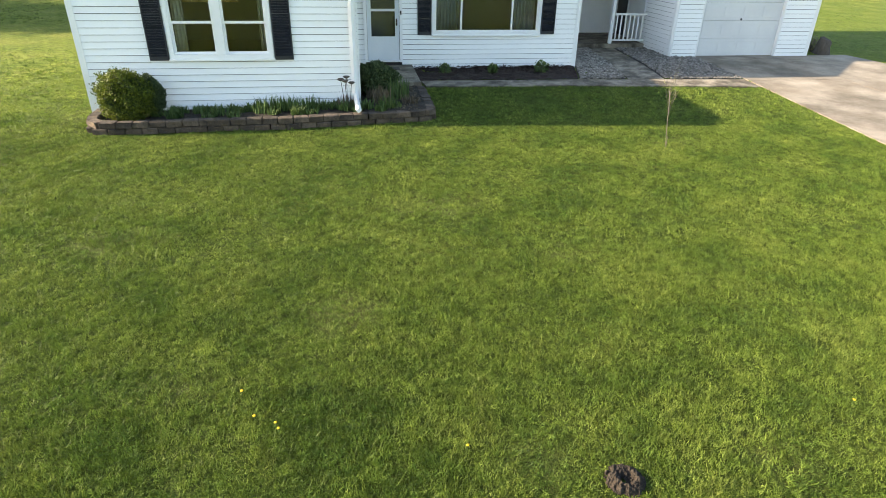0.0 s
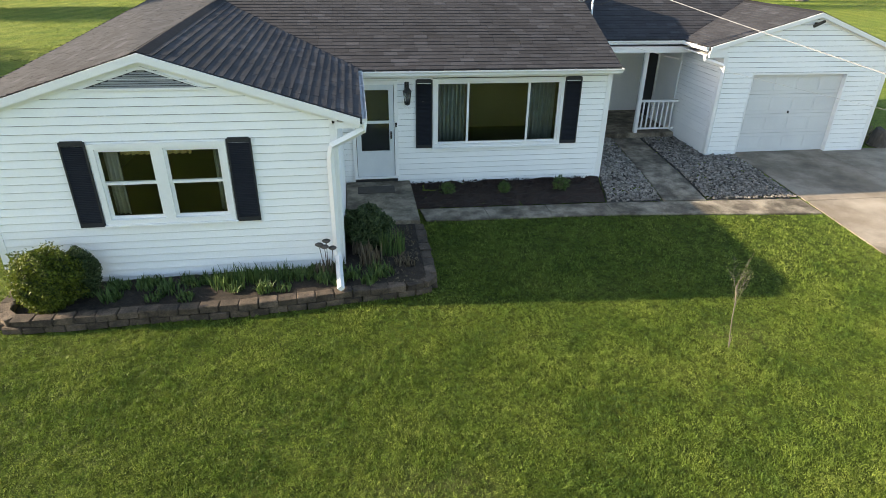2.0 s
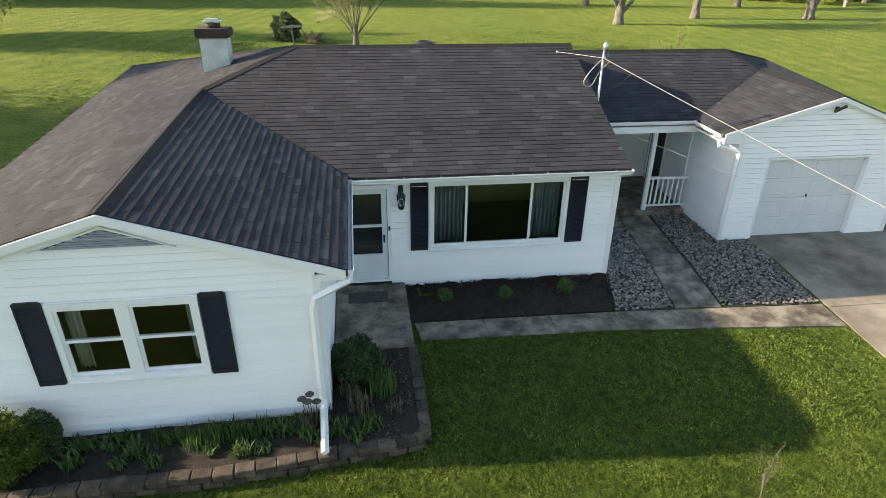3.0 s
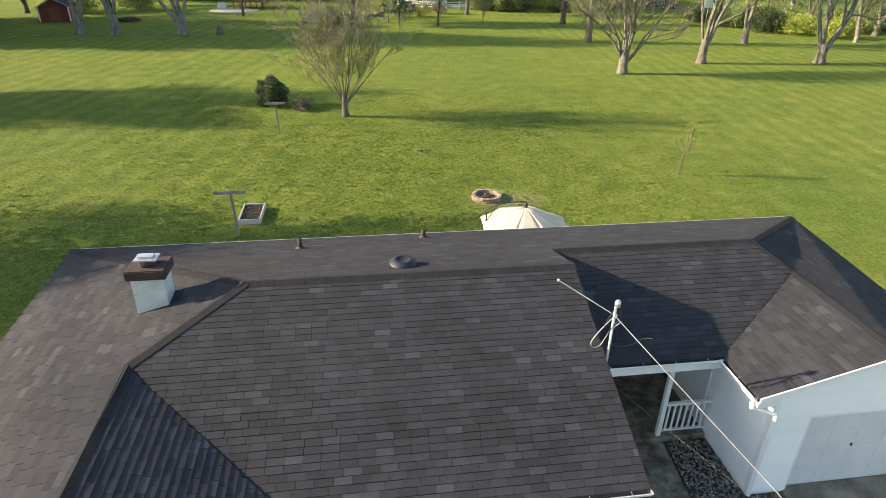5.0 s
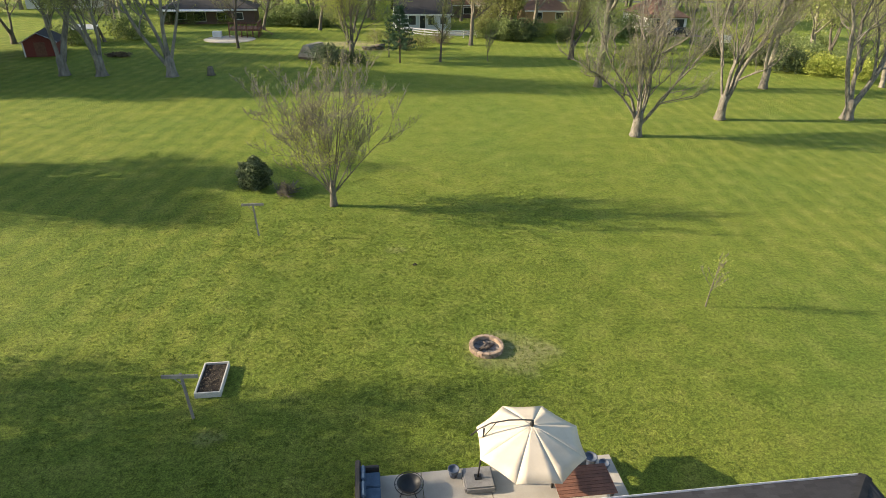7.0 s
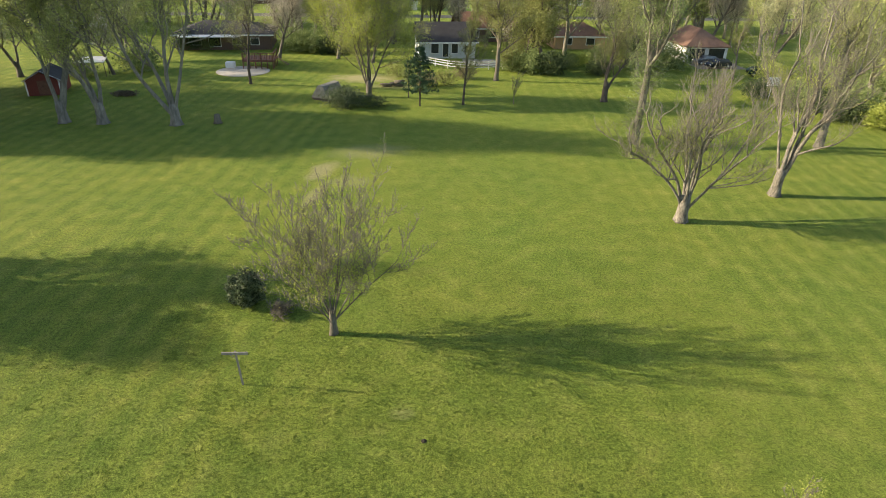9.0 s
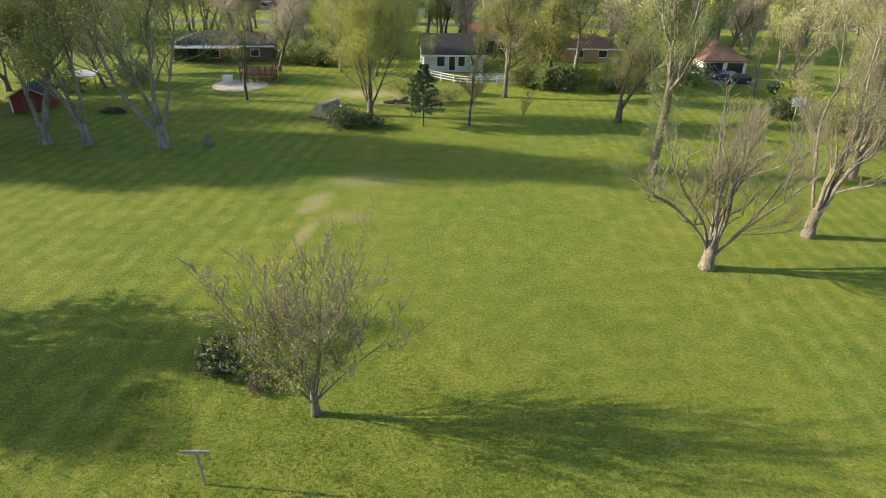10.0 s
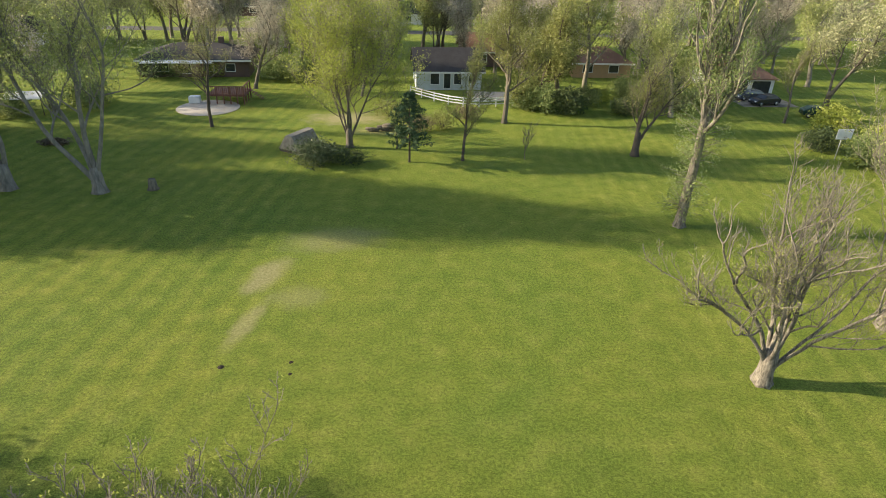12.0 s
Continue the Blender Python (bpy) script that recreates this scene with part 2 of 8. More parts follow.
MAT = surface("door_mat", (0.05, 0.045, 0.04), (0.08, 0.07, 0.06), 6, 90, 0.95, 0.6)
WOOD_GREY = surface("weathered_wood", (0.17, 0.155, 0.135), (0.30, 0.28, 0.25), 3, 50, 0.9, 0.5, 0.008, stretch=(1, 1, 0.2))
WOOD_PALE = surface("pale_boards", (0.42, 0.40, 0.37), (0.55, 0.53, 0.49), 3, 50, 0.85, 0.3, 0.006)
WOOD_RED = surface("red_brown_wood", (0.11, 0.05, 0.035), (0.20, 0.09, 0.06), 3, 50, 0.8, 0.4, 0.006, own=0.15)
BARK = surface("grey_bark", (0.07, 0.062, 0.048), (0.18, 0.16, 0.125), 3, 14, 0.95, 1.0, 0.04, stretch=(1, 1, 0.25), grain=0.35)
BARK_PALE = surface("pale_bark", (0.07, 0.063, 0.050), (0.225, 0.205, 0.168), 6, 12, 0.95, 1.0, 0.05, stretch=(1, 1, 0.3), grain=0.35)
BARK_GREY = surface("ash_grey_bark", (0.10, 0.095, 0.085), (0.25, 0.235, 0.205), 3, 14, 0.95, 1.0, 0.04, stretch=(1, 1, 0.25), grain=0.35)
BARK_DARK = surface("dark_bark", (0.05, 0.042, 0.035), (0.11, 0.09, 0.075), 3, 20, 0.95, 0.8, 0.03, stretch=(1, 1, 0.3))
TWIG = surface("twig_bark", (0.12, 0.11, 0.085), (0.26, 0.24, 0.19), 3, 30, 0.95, 0.2)
LEAF_YELLOW = leaf_material("spring_leaf_yellow", (0.20, 0.255, 0.040), (0.46, 0.50, 0.12))
LEAF_GREEN = leaf_material("spring_leaf_green", (0.10, 0.15, 0.05), (0.30, 0.36, 0.14))
LEAF_OLIVE = leaf_material("spring_leaf_olive", (0.13, 0.15, 0.045), (0.33, 0.345, 0.125))
LEAF_DARK = leaf_material("evergreen_leaf", (0.022, 0.04, 0.014), (0.09, 0.125, 0.05), 0.15)
LEAF_BUSH = leaf_material("glossy_bush_leaf", (0.020, 0.038, 0.012), (0.18, 0.22, 0.11), 0.12, 0.4)
LEAF_MAROON = leaf_material("reddish_bud_leaf", (0.12, 0.095, 0.06), (0.25, 0.21, 0.14), 0.3)
NEEDLE = leaf_material("pine_needle", (0.025, 0.06, 0.028), (0.09, 0.15, 0.08), 0.2)
GLOBE = leaf_material("globe_evergreen", (0.030, 0.050, 0.006), (0.15, 0.18, 0.020), 0.2)
BLADE = leaf_material("grass_blade", (0.054, 0.094, 0.012), (0.205, 0.282, 0.046), 0.3, 0.55, patches=1.0)
BLADE_BACK = leaf_material("back_lawn_blade", (0.066, 0.106, 0.012), (0.156, 0.214, 0.032), 0.3, 0.55, patches=0.45)
LEAF_SPRING = leaf_material("far_spring_leaf", (0.20, 0.235, 0.075), (0.46, 0.49, 0.19))
# olive and buff leaves made paler and greyer: distance haze mixed into the colour
LEAF_FAR_HAZE = leaf_material("hazed_olive_leaf", (0.24, 0.25, 0.135), (0.52, 0.52, 0.31))
LEAF_BUFF_HAZE = leaf_material("hazed_buff_bud", (0.27, 0.245, 0.185), (0.54, 0.50, 0.40), 0.3)
IRIS = leaf_material("bed_leaf", (0.045, 0.085, 0.025), (0.13, 0.19, 0.055), 0.25)
DRY = leaf_material("dry_stem", (0.07, 0.055, 0.035), (0.19, 0.155, 0.105), 0.1)
UMBRELLA = surface("cream_canvas", (0.50, 0.435, 0.34), (0.58, 0.51, 0.41), 2, 60, 0.85, 0.1, 0.002, grain=0.05)
WICKER = surface("dark_wicker", (0.015, 0.014, 0.014), (0.04, 0.036, 0.034), 12, 90, 0.7, 0.8, 0.01)
CUSHION = surface("blue_cushion", (0.045, 0.08, 0.13), (0.09, 0.15, 0.22), 4, 60, 0.9, 0.2)
POT = surface("blue_glazed_pot", (0.04, 0.06, 0.10), (0.07, 0.09, 0.13), 6, 60, 0.6, 0.2)
WEIGHT = surface("umbrella_base", (0.16, 0.155, 0.15), (0.24, 0.235, 0.23), 4, 70, 0.9, 0.3)
PIT_STONE = surface("fire_pit_block", (0.22, 0.155, 0.11), (0.40, 0.30, 0.22), 5, 50, 0.95, 0.7, 0.02, own=0.25)
ASH = surface("ash_and_coals", (0.03, 0.03, 0.03), (0.25, 0.24, 0.23), 7, 40, 0.95, 1.0, 0.04, grain=0.5)
TANK = surface("tank_white", (0.66, 0.70, 0.73), (0.76, 0.78, 0.80), 2, 50, 0.45, 0.05)
ASPHALT = surface("asphalt_road", (0.05, 0.05, 0.05), (0.075, 0.073, 0.07), 1, 40, 0.9, 0.3)


# ---- ground: one lawn sheet to the horizon ----
def grass_material():
    m = bpy.data.materials.new("mown_lawn")
    nodes, links, b = nodes_of(m)
    g = nodes.new("ShaderNodeNewGeometry")
    pos = g.outputs["Position"]
    xyz = nodes.new("ShaderNodeSeparateXYZ")
    links.new(pos, xyz.inputs[0])
    px, py = xyz.outputs[0], xyz.outputs[1]
    broad = noise_of(nodes, links, pos, 0.10, 4)
    mid = noise_of(nodes, links, pos, 0.7, 5, 0.6)
    tuft = noise_of(nodes, links, pos, 5.5, 4, 0.75)
    fine = noise_of(nodes, links, pos, 38.0, 3, 0.75)
    speck = noise_of(nodes, links, pos, 16.0, 2, 0.6)
    col = ramp(nodes, links, mid, [(0.25, (0.146, 0.214, 0.030)), (0.5, (0.200, 0.260, 0.042)), (0.76, (0.278, 0.314, 0.068))])
    col = mixed(nodes, links, "MULTIPLY", 1.0, col, ramp(nodes, links, broad, [(0.3, (0.84, 0.93, 0.9)), (0.7, (1.14, 1.07, 1.05))]))
    col = mixed(nodes, links, "MULTIPLY", 1.0, col, ramp(nodes, links, tuft, [(0.36, grey(0.66)), (0.5, grey(1.0)), (0.64, grey(1.28))]))
    col = mixed(nodes, links, "MULTIPLY", 1.0, col, ramp(nodes, links, fine, [(0.38, grey(0.62)), (0.5, grey(0.97)), (0.62, grey(1.34))]))
    col = mixed(nodes, links, "MULTIPLY", 1.0, col, ramp(nodes, links, speck, [(0.36, grey(0.68)), (0.5, grey(1.0)), (0.62, grey(1.24))]))

    # mowing lines: two headings, one west of the middle of the back lawn, one east
    def stripes(ax, ay, width, lo, hi):
        d = maths(nodes, links, "ADD", maths(nodes, links, "MULTIPLY", px, ax / width), maths(nodes, links, "MULTIPLY", py, ay / width))
        d = maths(nodes, links, "ADD", d, maths(nodes, links, "MULTIPLY", broad, 0.2))
        w = maths(nodes, links, "SINE", maths(nodes, links, "MULTIPLY", d, math.pi))
        w = maths(nodes, links, "ADD", w, maths(nodes, links, "MULTIPLY_ADD", mid, 2.4, -1.2))
        return ramp(nodes, links, maths(nodes, links, "MULTIPLY_ADD", w, 0.5, 0.5), [(0.2, lo), (0.55, (1, 1, 1)), (0.9, hi)])

    back = ramp(nodes, links, maths(nodes, links, "MULTIPLY_ADD", py, 0.1, -2.9), [(0.0, grey(0)), (1.0, grey(1))])
    west = ramp(nodes, links, maths(nodes, links, "MULTIPLY_ADD", px, -0.16, 0.3), [(0.0, grey(0)), (1.0, grey(1))])
    east = ramp(nodes, links, maths(nodes, links, "MULTIPLY_ADD", px, 0.10, -2.0), [(0.0, grey(0)), (1.0, grey(1))])
    line_w = mixed(nodes, links, "MIX", west, (1, 1, 1), stripes(0.984, -0.178, 0.85, (0.89, 0.93, 0.90), (1.08, 1.05, 1.02)))
    line_e = mixed(nodes, links, "MIX", east, (1, 1, 1), stripes(0.99, -0.13, 0.75, (0.94, 0.96, 0.95), (1.12, 1.08, 1.16)))
    col = mixed(nodes, links, "MULTIPLY", back, col, line_w)
    col = mixed(nodes, links, "MULTIPLY", back, col, line_e)

    # worn, straw-coloured places: a bare track behind, rings round the fire pit and young trees
    def spot(cx, cy, rx, ry, turn=0.0):
        mp = nodes.new("ShaderNodeMapping")
        mp.vector_type = "TEXTURE"
        mp.inputs["Location"].default_value = (cx, cy, 0)
        mp.inputs["Rotation"].default_value = (0, 0, radians(turn))
        mp.inputs["Scale"].default_value = (rx, ry, 1)
        links.new(pos, mp.inputs[0])
        ln = nodes.new("ShaderNodeVectorMath")
        ln.operation = "LENGTH"
        links.new(mp.outputs[0], ln.inputs[0])
        edge = maths(nodes, links, "ADD", ln.outputs["Value"], maths(nodes, links, "MULTIPLY_ADD", mid, 1.6, -0.8))
        return ramp(nodes, links, edge, [(0.35, grey(1)), (1.1, grey(0))])

    for cx, cy, rx, ry, turn, amount in WORN:
        fac = maths(nodes, links, "MULTIPLY", spot(cx, cy, rx, ry, turn), amount)
        col = mixed(nodes, links, "MIX", fac, col, ramp(nodes, links, tuft, [(0.3, (0.25, 0.23, 0.10)), (0.7, (0.50, 0.46, 0.26))]))
    thatch_shade = mixed(nodes, links, "MULTIPLY", 1.0, col, (0.42, 0.46, 0.35))
    # front lawn between the blades: thatch, with the shade there painted into its colour
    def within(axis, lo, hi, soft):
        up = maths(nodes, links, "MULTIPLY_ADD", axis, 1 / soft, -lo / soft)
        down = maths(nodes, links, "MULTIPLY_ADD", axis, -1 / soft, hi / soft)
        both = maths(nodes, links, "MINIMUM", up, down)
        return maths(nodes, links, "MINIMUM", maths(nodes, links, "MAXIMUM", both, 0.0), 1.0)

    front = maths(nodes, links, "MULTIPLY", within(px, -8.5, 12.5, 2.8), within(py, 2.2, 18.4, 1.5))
    # a quarter of that darkening reaches over the whole street side
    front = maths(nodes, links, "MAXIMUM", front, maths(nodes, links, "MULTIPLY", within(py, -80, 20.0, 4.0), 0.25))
    col = mixed(nodes, links, "MIX", front, col, thatch_shade)
    links.new(col, b.inputs["Base Color"])
    b.inputs["Roughness"].default_value = 0.9
    b.inputs["Specular IOR Level"].default_value = 0.15
    h = maths(nodes, links, "ADD", tuft, maths(nodes, links, "MULTIPLY", fine, 0.5))
    bp = nodes.new("ShaderNodeBump")
    bp.inputs["Strength"].default_value, bp.inputs["Distance"].default_value = 1.0, 0.24
    links.new(h, bp.inputs["Height"])
    links.new(bp.outputs[0], b.inputs["Normal"])
    return m


WORN = [(8.9, 36.9, 2.3, 1.6, 0, 0.6), (-1.7, 78.3, 1.5, 3.2, -20, 0.75), (2.5, 83.8, 5.0, 2.6, 8, 0.42), (-1.9, 72.4, 0.8, 3.4, -12, 0.6), (0.8, 75.4, 2.4, 1.8, 0, 0.35),
        (0.02, 6.65, 0.62, 0.5, 0, 0.75), (-1.45, 5.6, 0.68, 0.45, 20, 0.5), (2.95, 7.6, 0.68, 0.5, 0, 0.4), (3.6, 4.15, 0.57, 0.45, 0, 0.45), (1.6, 4.4, 0.57, 0.45, 0, 0.4), (1.3, 9.3, 1.0, 0.55, 0, 0.45), (-2.95, 8.5, 0.9, 0.55, 0, 0.4), (1.0, 118.0, 6.5, 3.6, 0, 0.9), (5.0, 112.5, 4.0, 1.8, 0, 0.6), (6.5, 11.6, 0.75, 0.55, 0, 0.35),
        (4.7, 46.4, 0.7, 0.5, 0, 0.3), (-2.4, 33.2, 0.7, 0.5, 0, 0.3)]
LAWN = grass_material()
FALL_Y = 18.2


def fall(y):
    """Height of the ground: level behind the house front, a gentle fall towards the street."""
    return -0.04 * np.clip(FALL_Y - y, 0, 38.2)


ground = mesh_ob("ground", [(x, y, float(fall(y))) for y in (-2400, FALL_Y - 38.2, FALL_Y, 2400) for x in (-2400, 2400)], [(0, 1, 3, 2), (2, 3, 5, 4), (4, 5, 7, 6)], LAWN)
tagged(ground, "broad mown green lawn with mowing lines and worn patches", "lawn", kind="structure")


def grass_blades(name, region, per_m2, height, width, seed, keep=None, lean=0.45, label="", clump=8, spread=0.018, fade=0.0, material=None):
    """Short blades, a triangle each, thrown in tufts over a rectangle; keep(x, y) tells where they may stand."""
    rng = np.random.default_rng(seed)
    x0, x1, y0, y1 = region
    n = int((x1 - x0) * (y1 - y0) * per_m2 / clump)
    tx, ty = rng.uniform(x0, x1, n), rng.uniform(y0, y1, n)
    # more and taller tufts where a slow pattern is high
    patch = 0.5 + 0.12 * (np.sin(2.3 * tx + 1.1 * np.sin(1.7 * ty)) + np.sin(2.9 * ty + 1.3 * np.sin(2.1 * tx + 0.7)) + np.sin(11 * tx + 2.1 * np.sin(7 * ty)) + np.sin(13 * ty + 2.3 * np.sin(9 * tx + 1.0)))
    ok = rng.uniform(0, 1, n) < 0.45 + 0.55 * patch
    if fade:
        edge = np.minimum(np.minimum(tx - x0, x1 - tx), (y1 - ty) if fade > 2 else (ty - y0) + (0 if y0 < 5 else 3 * fade)) / fade
        ok &= rng.uniform(0, 1, n) < np.clip(edge + 0.15 * np.sin(0.9 * tx + 0.5 * ty), 0, 1) ** 1.3
    if keep is not None:
        ok &= keep(tx, ty)
    tx, ty, patch = tx[ok], ty[ok], patch[ok]
    tall = rng.uniform(0.7, 1.25, len(tx)) * (0.6 + 0.8 * patch)
    tilt = rng.normal(0, 0.3, (len(tx), 2))
    x, y = np.repeat(tx, clump), np.repeat(ty, clump)
    tall, tilt = np.repeat(tall, clump), np.repeat(tilt, clump, 0)
    n = len(x)
    x, y = x + rng.normal(0, spread, n), y + rng.normal(0, spread, n)
    a = rng.uniform(0, 2 * np.pi, n)
    h = height * rng.uniform(0.6, 1.2, n) * tall
    w = width * rng.uniform(0.7, 1.3, n)
    dx, dy = np.cos(a) * w, np.sin(a) * w
    l = (tilt + rng.normal(0, lean, (n, 2))) * h[:, None]
    v = np.empty((n, 3, 3), np.float32)
    low = fall(y)
    v[:, 0] = np.stack([x - dx, y - dy, low], 1)
    v[:, 1] = np.stack([x + dx, y + dy, low], 1)
    v[:, 2] = np.stack([x + l[:, 0], y + l[:, 1], low + h], 1)
    ob = fast_mesh(name, v.reshape(-1, 3), np.arange(3 * n).reshape(-1, 3), material or BLADE)
    return tagged(ob, label, "grass", kind="stuff")


# ---- drive, walks, beds ----
def paved(name, label, outlines, z1, material, category):
    """A walk of cast slabs: one thing, each slab a part with an open joint round it."""
    t = thing(name, label, category, (*outlines[0][0], 0), kind="structure")
    for o in outlines:
        bm = bmesh.new()
        bm.faces.new([bm.verts.new((x, y, 0)) for x, y in o])
        bmesh.ops.bisect_plane(bm, geom=bm.verts[:] + bm.edges[:] + bm.faces[:], plane_co=(0, FALL_Y, 0), plane_no=(0, 1, 0))
        for v in bm.verts:
            v.co.z = float(fall(v.co.y)) + z1
        low = bmesh.ops.extrude_face_region(bm, geom=bm.faces[:], use_keep_orig=True)
        for v in low["geom"]:
            if isinstance(v, bmesh.types.BMVert):
                v.co.z -= 0.09
        bmesh.ops.recalc_face_normals(bm, faces=bm.faces[:])
        part("slab", bm, material, t)
    return t


def split_strip(a0, a1, b0, b1, n, gap=0.012):
    """Cuts the strip between edge a0-a1 and edge b0-b1 into n slabs."""
    out = []
    a0, a1, b0, b1 = map(Vector, (a0, a1, b0, b1))
    for i in range(n):
        f0, f1 = i / n, (i + 1) / n
        e = gap / 2 / max((a1 - a0).length, 0.01)
        p = [a0.lerp(a1, f0 + e), a0.lerp(a1, f1 - e), b0.lerp(b1, f1 - e), b0.lerp(b1, f0 + e)]
        out.append([(q.x, q.y) for q in p])
    return out


paved("front_walk", "weathered concrete garden walk of cast slabs", split_strip((2.06, 16.07), (6.2, 15.96), (1.98, 16.64), (6.2, 16.56), 3) + split_strip((6.2, 15.96), (10.88, 15.54), (6.2, 16.56), (10.88, 16.32), 4), 0.03, CONCRETE, "walkway")
paved("side_walk", "narrow stained concrete walk between gravel beds", split_strip((7.62, 16.54), (8.30, 21.5), (8.62, 16.49), (9.10, 21.3), 4), 0.028, CONCRETE, "walkway")
EDGE_W, JOINT, EDGE_E = (11.10, 10.97, 10.70, 10.40, 10.10), (13.70, 13.85, 14.10, 14.30, 14.50), (16.60, 16.90, 17.40, 17.80, 18.20)
ROWS_Y = (19.60, 16.22, 10.55, 5.0, -1.0)
drive_slabs = []
for i in range(4):
    ya, yb = ROWS_Y[i + 1] + 0.008, ROWS_Y[i] - 0.008
    drive_slabs += [[(EDGE_W[i + 1], ya), (JOINT[i + 1] - 0.008, ya), (JOINT[i] - 0.008, yb), (EDGE_W[i], yb)],
                    [(JOINT[i + 1] + 0.008, ya), (EDGE_E[i + 1], ya), (EDGE_E[i], yb), (JOINT[i] + 0.008, yb)]]
drive = paved("driveway", "sunlit tan concrete driveway with joints", drive_slabs, 0.02, DRIVE, "driveway")
stoop = box("stoop", 0.40, 1.90, 15.75, 18.08, -0.16, 0.11, CONCRETE, bevel=0.015)
tagged(stoop, "grey concrete entry stoop below the front door", "stoop", kind="structure")
door_mat = box("door_mat", 0.66, 1.50, 17.30, 17.72, 0.112, 0.126, MAT, bevel=0.004)
tagged(door_mat, "dark brown rectangular door mat on the stoop", "door mat")


def rough_bed(name, label, outline, z, material, seed, bumps=0.03, step_m=0.14, level=lambda x, y: float(fall(y))):
    """A low, uneven bed of soil or mulch filling an outline given as a list of corners."""
    rnd = random.Random(seed)
    bm = bmesh.new()
    vs = [bm.verts.new((x, y, 0)) for x, y in outline]
    f = bm.faces.new(vs)
    xs, ys = [p[0] for p in outline], [p[1] for p in outline]
    for axis, lo, hi in ((0, min(xs), max(xs)), (1, min(ys), max(ys))):
        c = lo + step_m
        while c < hi:
            co, no = ((c, 0, 0), (1, 0, 0)) if axis == 0 else ((0, c, 0), (0, 1, 0))
            bmesh.ops.bisect_plane(bm, geom=bm.verts[:] + bm.edges[:] + bm.faces[:], plane_co=co, plane_no=no)
            c += step_m
    for v in bm.verts:
        v.co.z = z + level(v.co.x, v.co.y) + rnd.uniform(-bumps, bumps) + 0.02 * noise.noise(v.co * 2)
    return tagged(part(name, bm, material), label, "garden bed", kind="structure")


rough_bed("mulch_bed", "dark shredded bark mulch along the house wall", [(1.905, 16.66), (6.22, 16.58), (6.62, 18.08), (1.905, 18.08)], 0.03, MULCH, 3)
def soil(x, y=0.0):
    """The planter's soil is held up by its wall."""
    return -0.05 + 0.02 * (x + 2.4)


rough_bed("planter_soil", "brown soil with dry litter inside the planter", [(-4.70, 13.1), (-4.5, 13.02), (-2.0, 13.10), (0.4, 13.28), (1.75, 13.42), (1.78, 15.74), (0.40, 15.74), (0.40, 14.2), (-4.86, 14.2)], 0.0, SOIL, 4, 0.012, level=soil)
gravel_left = rough_bed("gravel_bed_house", "grey gravel bed beside the house wall", [(6.26, 16.58), (7.60, 16.55), (8.28, 21.5), (6.64, 21.5), (6.64, 18.06)], 0.01, GRAVEL_BED, 5, 0.012)
gravel_right = rough_bed("gravel_bed_garage", "grey gravel bed beside the garage wall", [(8.64, 16.50), (10.90, 16.35), (11.06, 19.42), (10.22, 19.44), (10.22, 21.2), (9.12, 21.2)], 0.01, GRAVEL_BED, 6, 0.012)


def inside(poly, x, y):
    """Which points of the arrays lie in the polygon."""
    ok = np.zeros(len(x), bool)
    n = len(poly)
    for i in range(n):
        (xa, ya), (xb, yb) = poly[i], poly[(i + 1) % n]
        cross = (ya > y) != (yb > y)
        ok ^= cross & (x < (xb - xa) * (y - ya) / (yb - ya + 1e-12) + xa)
    return ok


def stone_shape(rnd):
    bm = bmesh.new()
    bmesh.ops.create_icosphere(bm, subdivisions=1, radius=1.0)
    for v in bm.verts:
        v.co *= rnd.uniform(0.78, 1.12)
        v.co.z *= 0.62
    v = np.array([tuple(x.co) for x in bm.verts])
    f = np.array([[x.index for x in q.verts] for q in bm.faces])
    bm.free()
    return v, f


def stones(owner, poly, per_m2, size, seed, singles=0):
    """River stones over a bed: the first few as pieces of their own, the rest one heap."""
    rnd, rng = random.Random(seed), np.random.default_rng(seed)
    shapes = [stone_shape(rnd) for _ in range(5)]
    xs, ys = [p[0] for p in poly], [p[1] for p in poly]
    n = int((max(xs) - min(xs)) * (max(ys) - min(ys)) * per_m2)
    x, y = rng.uniform(min(xs), max(xs), n), rng.uniform(min(ys), max(ys), n)
    ok = inside(poly, x, y)
    x, y = x[ok], y[ok]
    order = np.argsort(y)
    x, y = x[order], y[order]
    shared = []
    for v, f in shapes:
        me = bpy.data.meshes.new("stone")
        me.from_pydata(v.tolist(), [], f.tolist())
        me.materials.append(STONE)
        shared.append(me)
    all_v, all_f, base = [], [], 0
    for i in range(len(x)):
        s = size * rnd.uniform(0.55, 1.35)
        m = pose(x[i], y[i], float(fall(y[i])) + 0.02 + 0.3 * s + rnd.uniform(0, 0.02), rnd.uniform(-25, 25), rnd.uniform(-25, 25), rnd.uniform(0, 360)) @ Matrix.Diagonal((s, s * rnd.uniform(0.65, 1), s, 1))
        k = rnd.randrange(5)
        if i < singles:
            o = new("stone", shared[k])
            o.matrix_basis = m
            under(o, owner)
            continue
        v, f = shapes[k]
        a = np.array(m)
        all_v.append(v @ a[:3, :3].T + a[:3, 3])
        all_f.append(f + base)
        base += len(v)
    heap = fast_mesh("stones", np.concatenate(all_v), np.concatenate(all_f), STONE, owner)
    tagged(heap, kind="stuff")


# ---- the house: wing, main part, porch and garage under one roof ----
house = thing("house", "white clapboard ranch house with black shutters and attached garage", "house", (0, 18.1, 0))
COURSE = 0.132


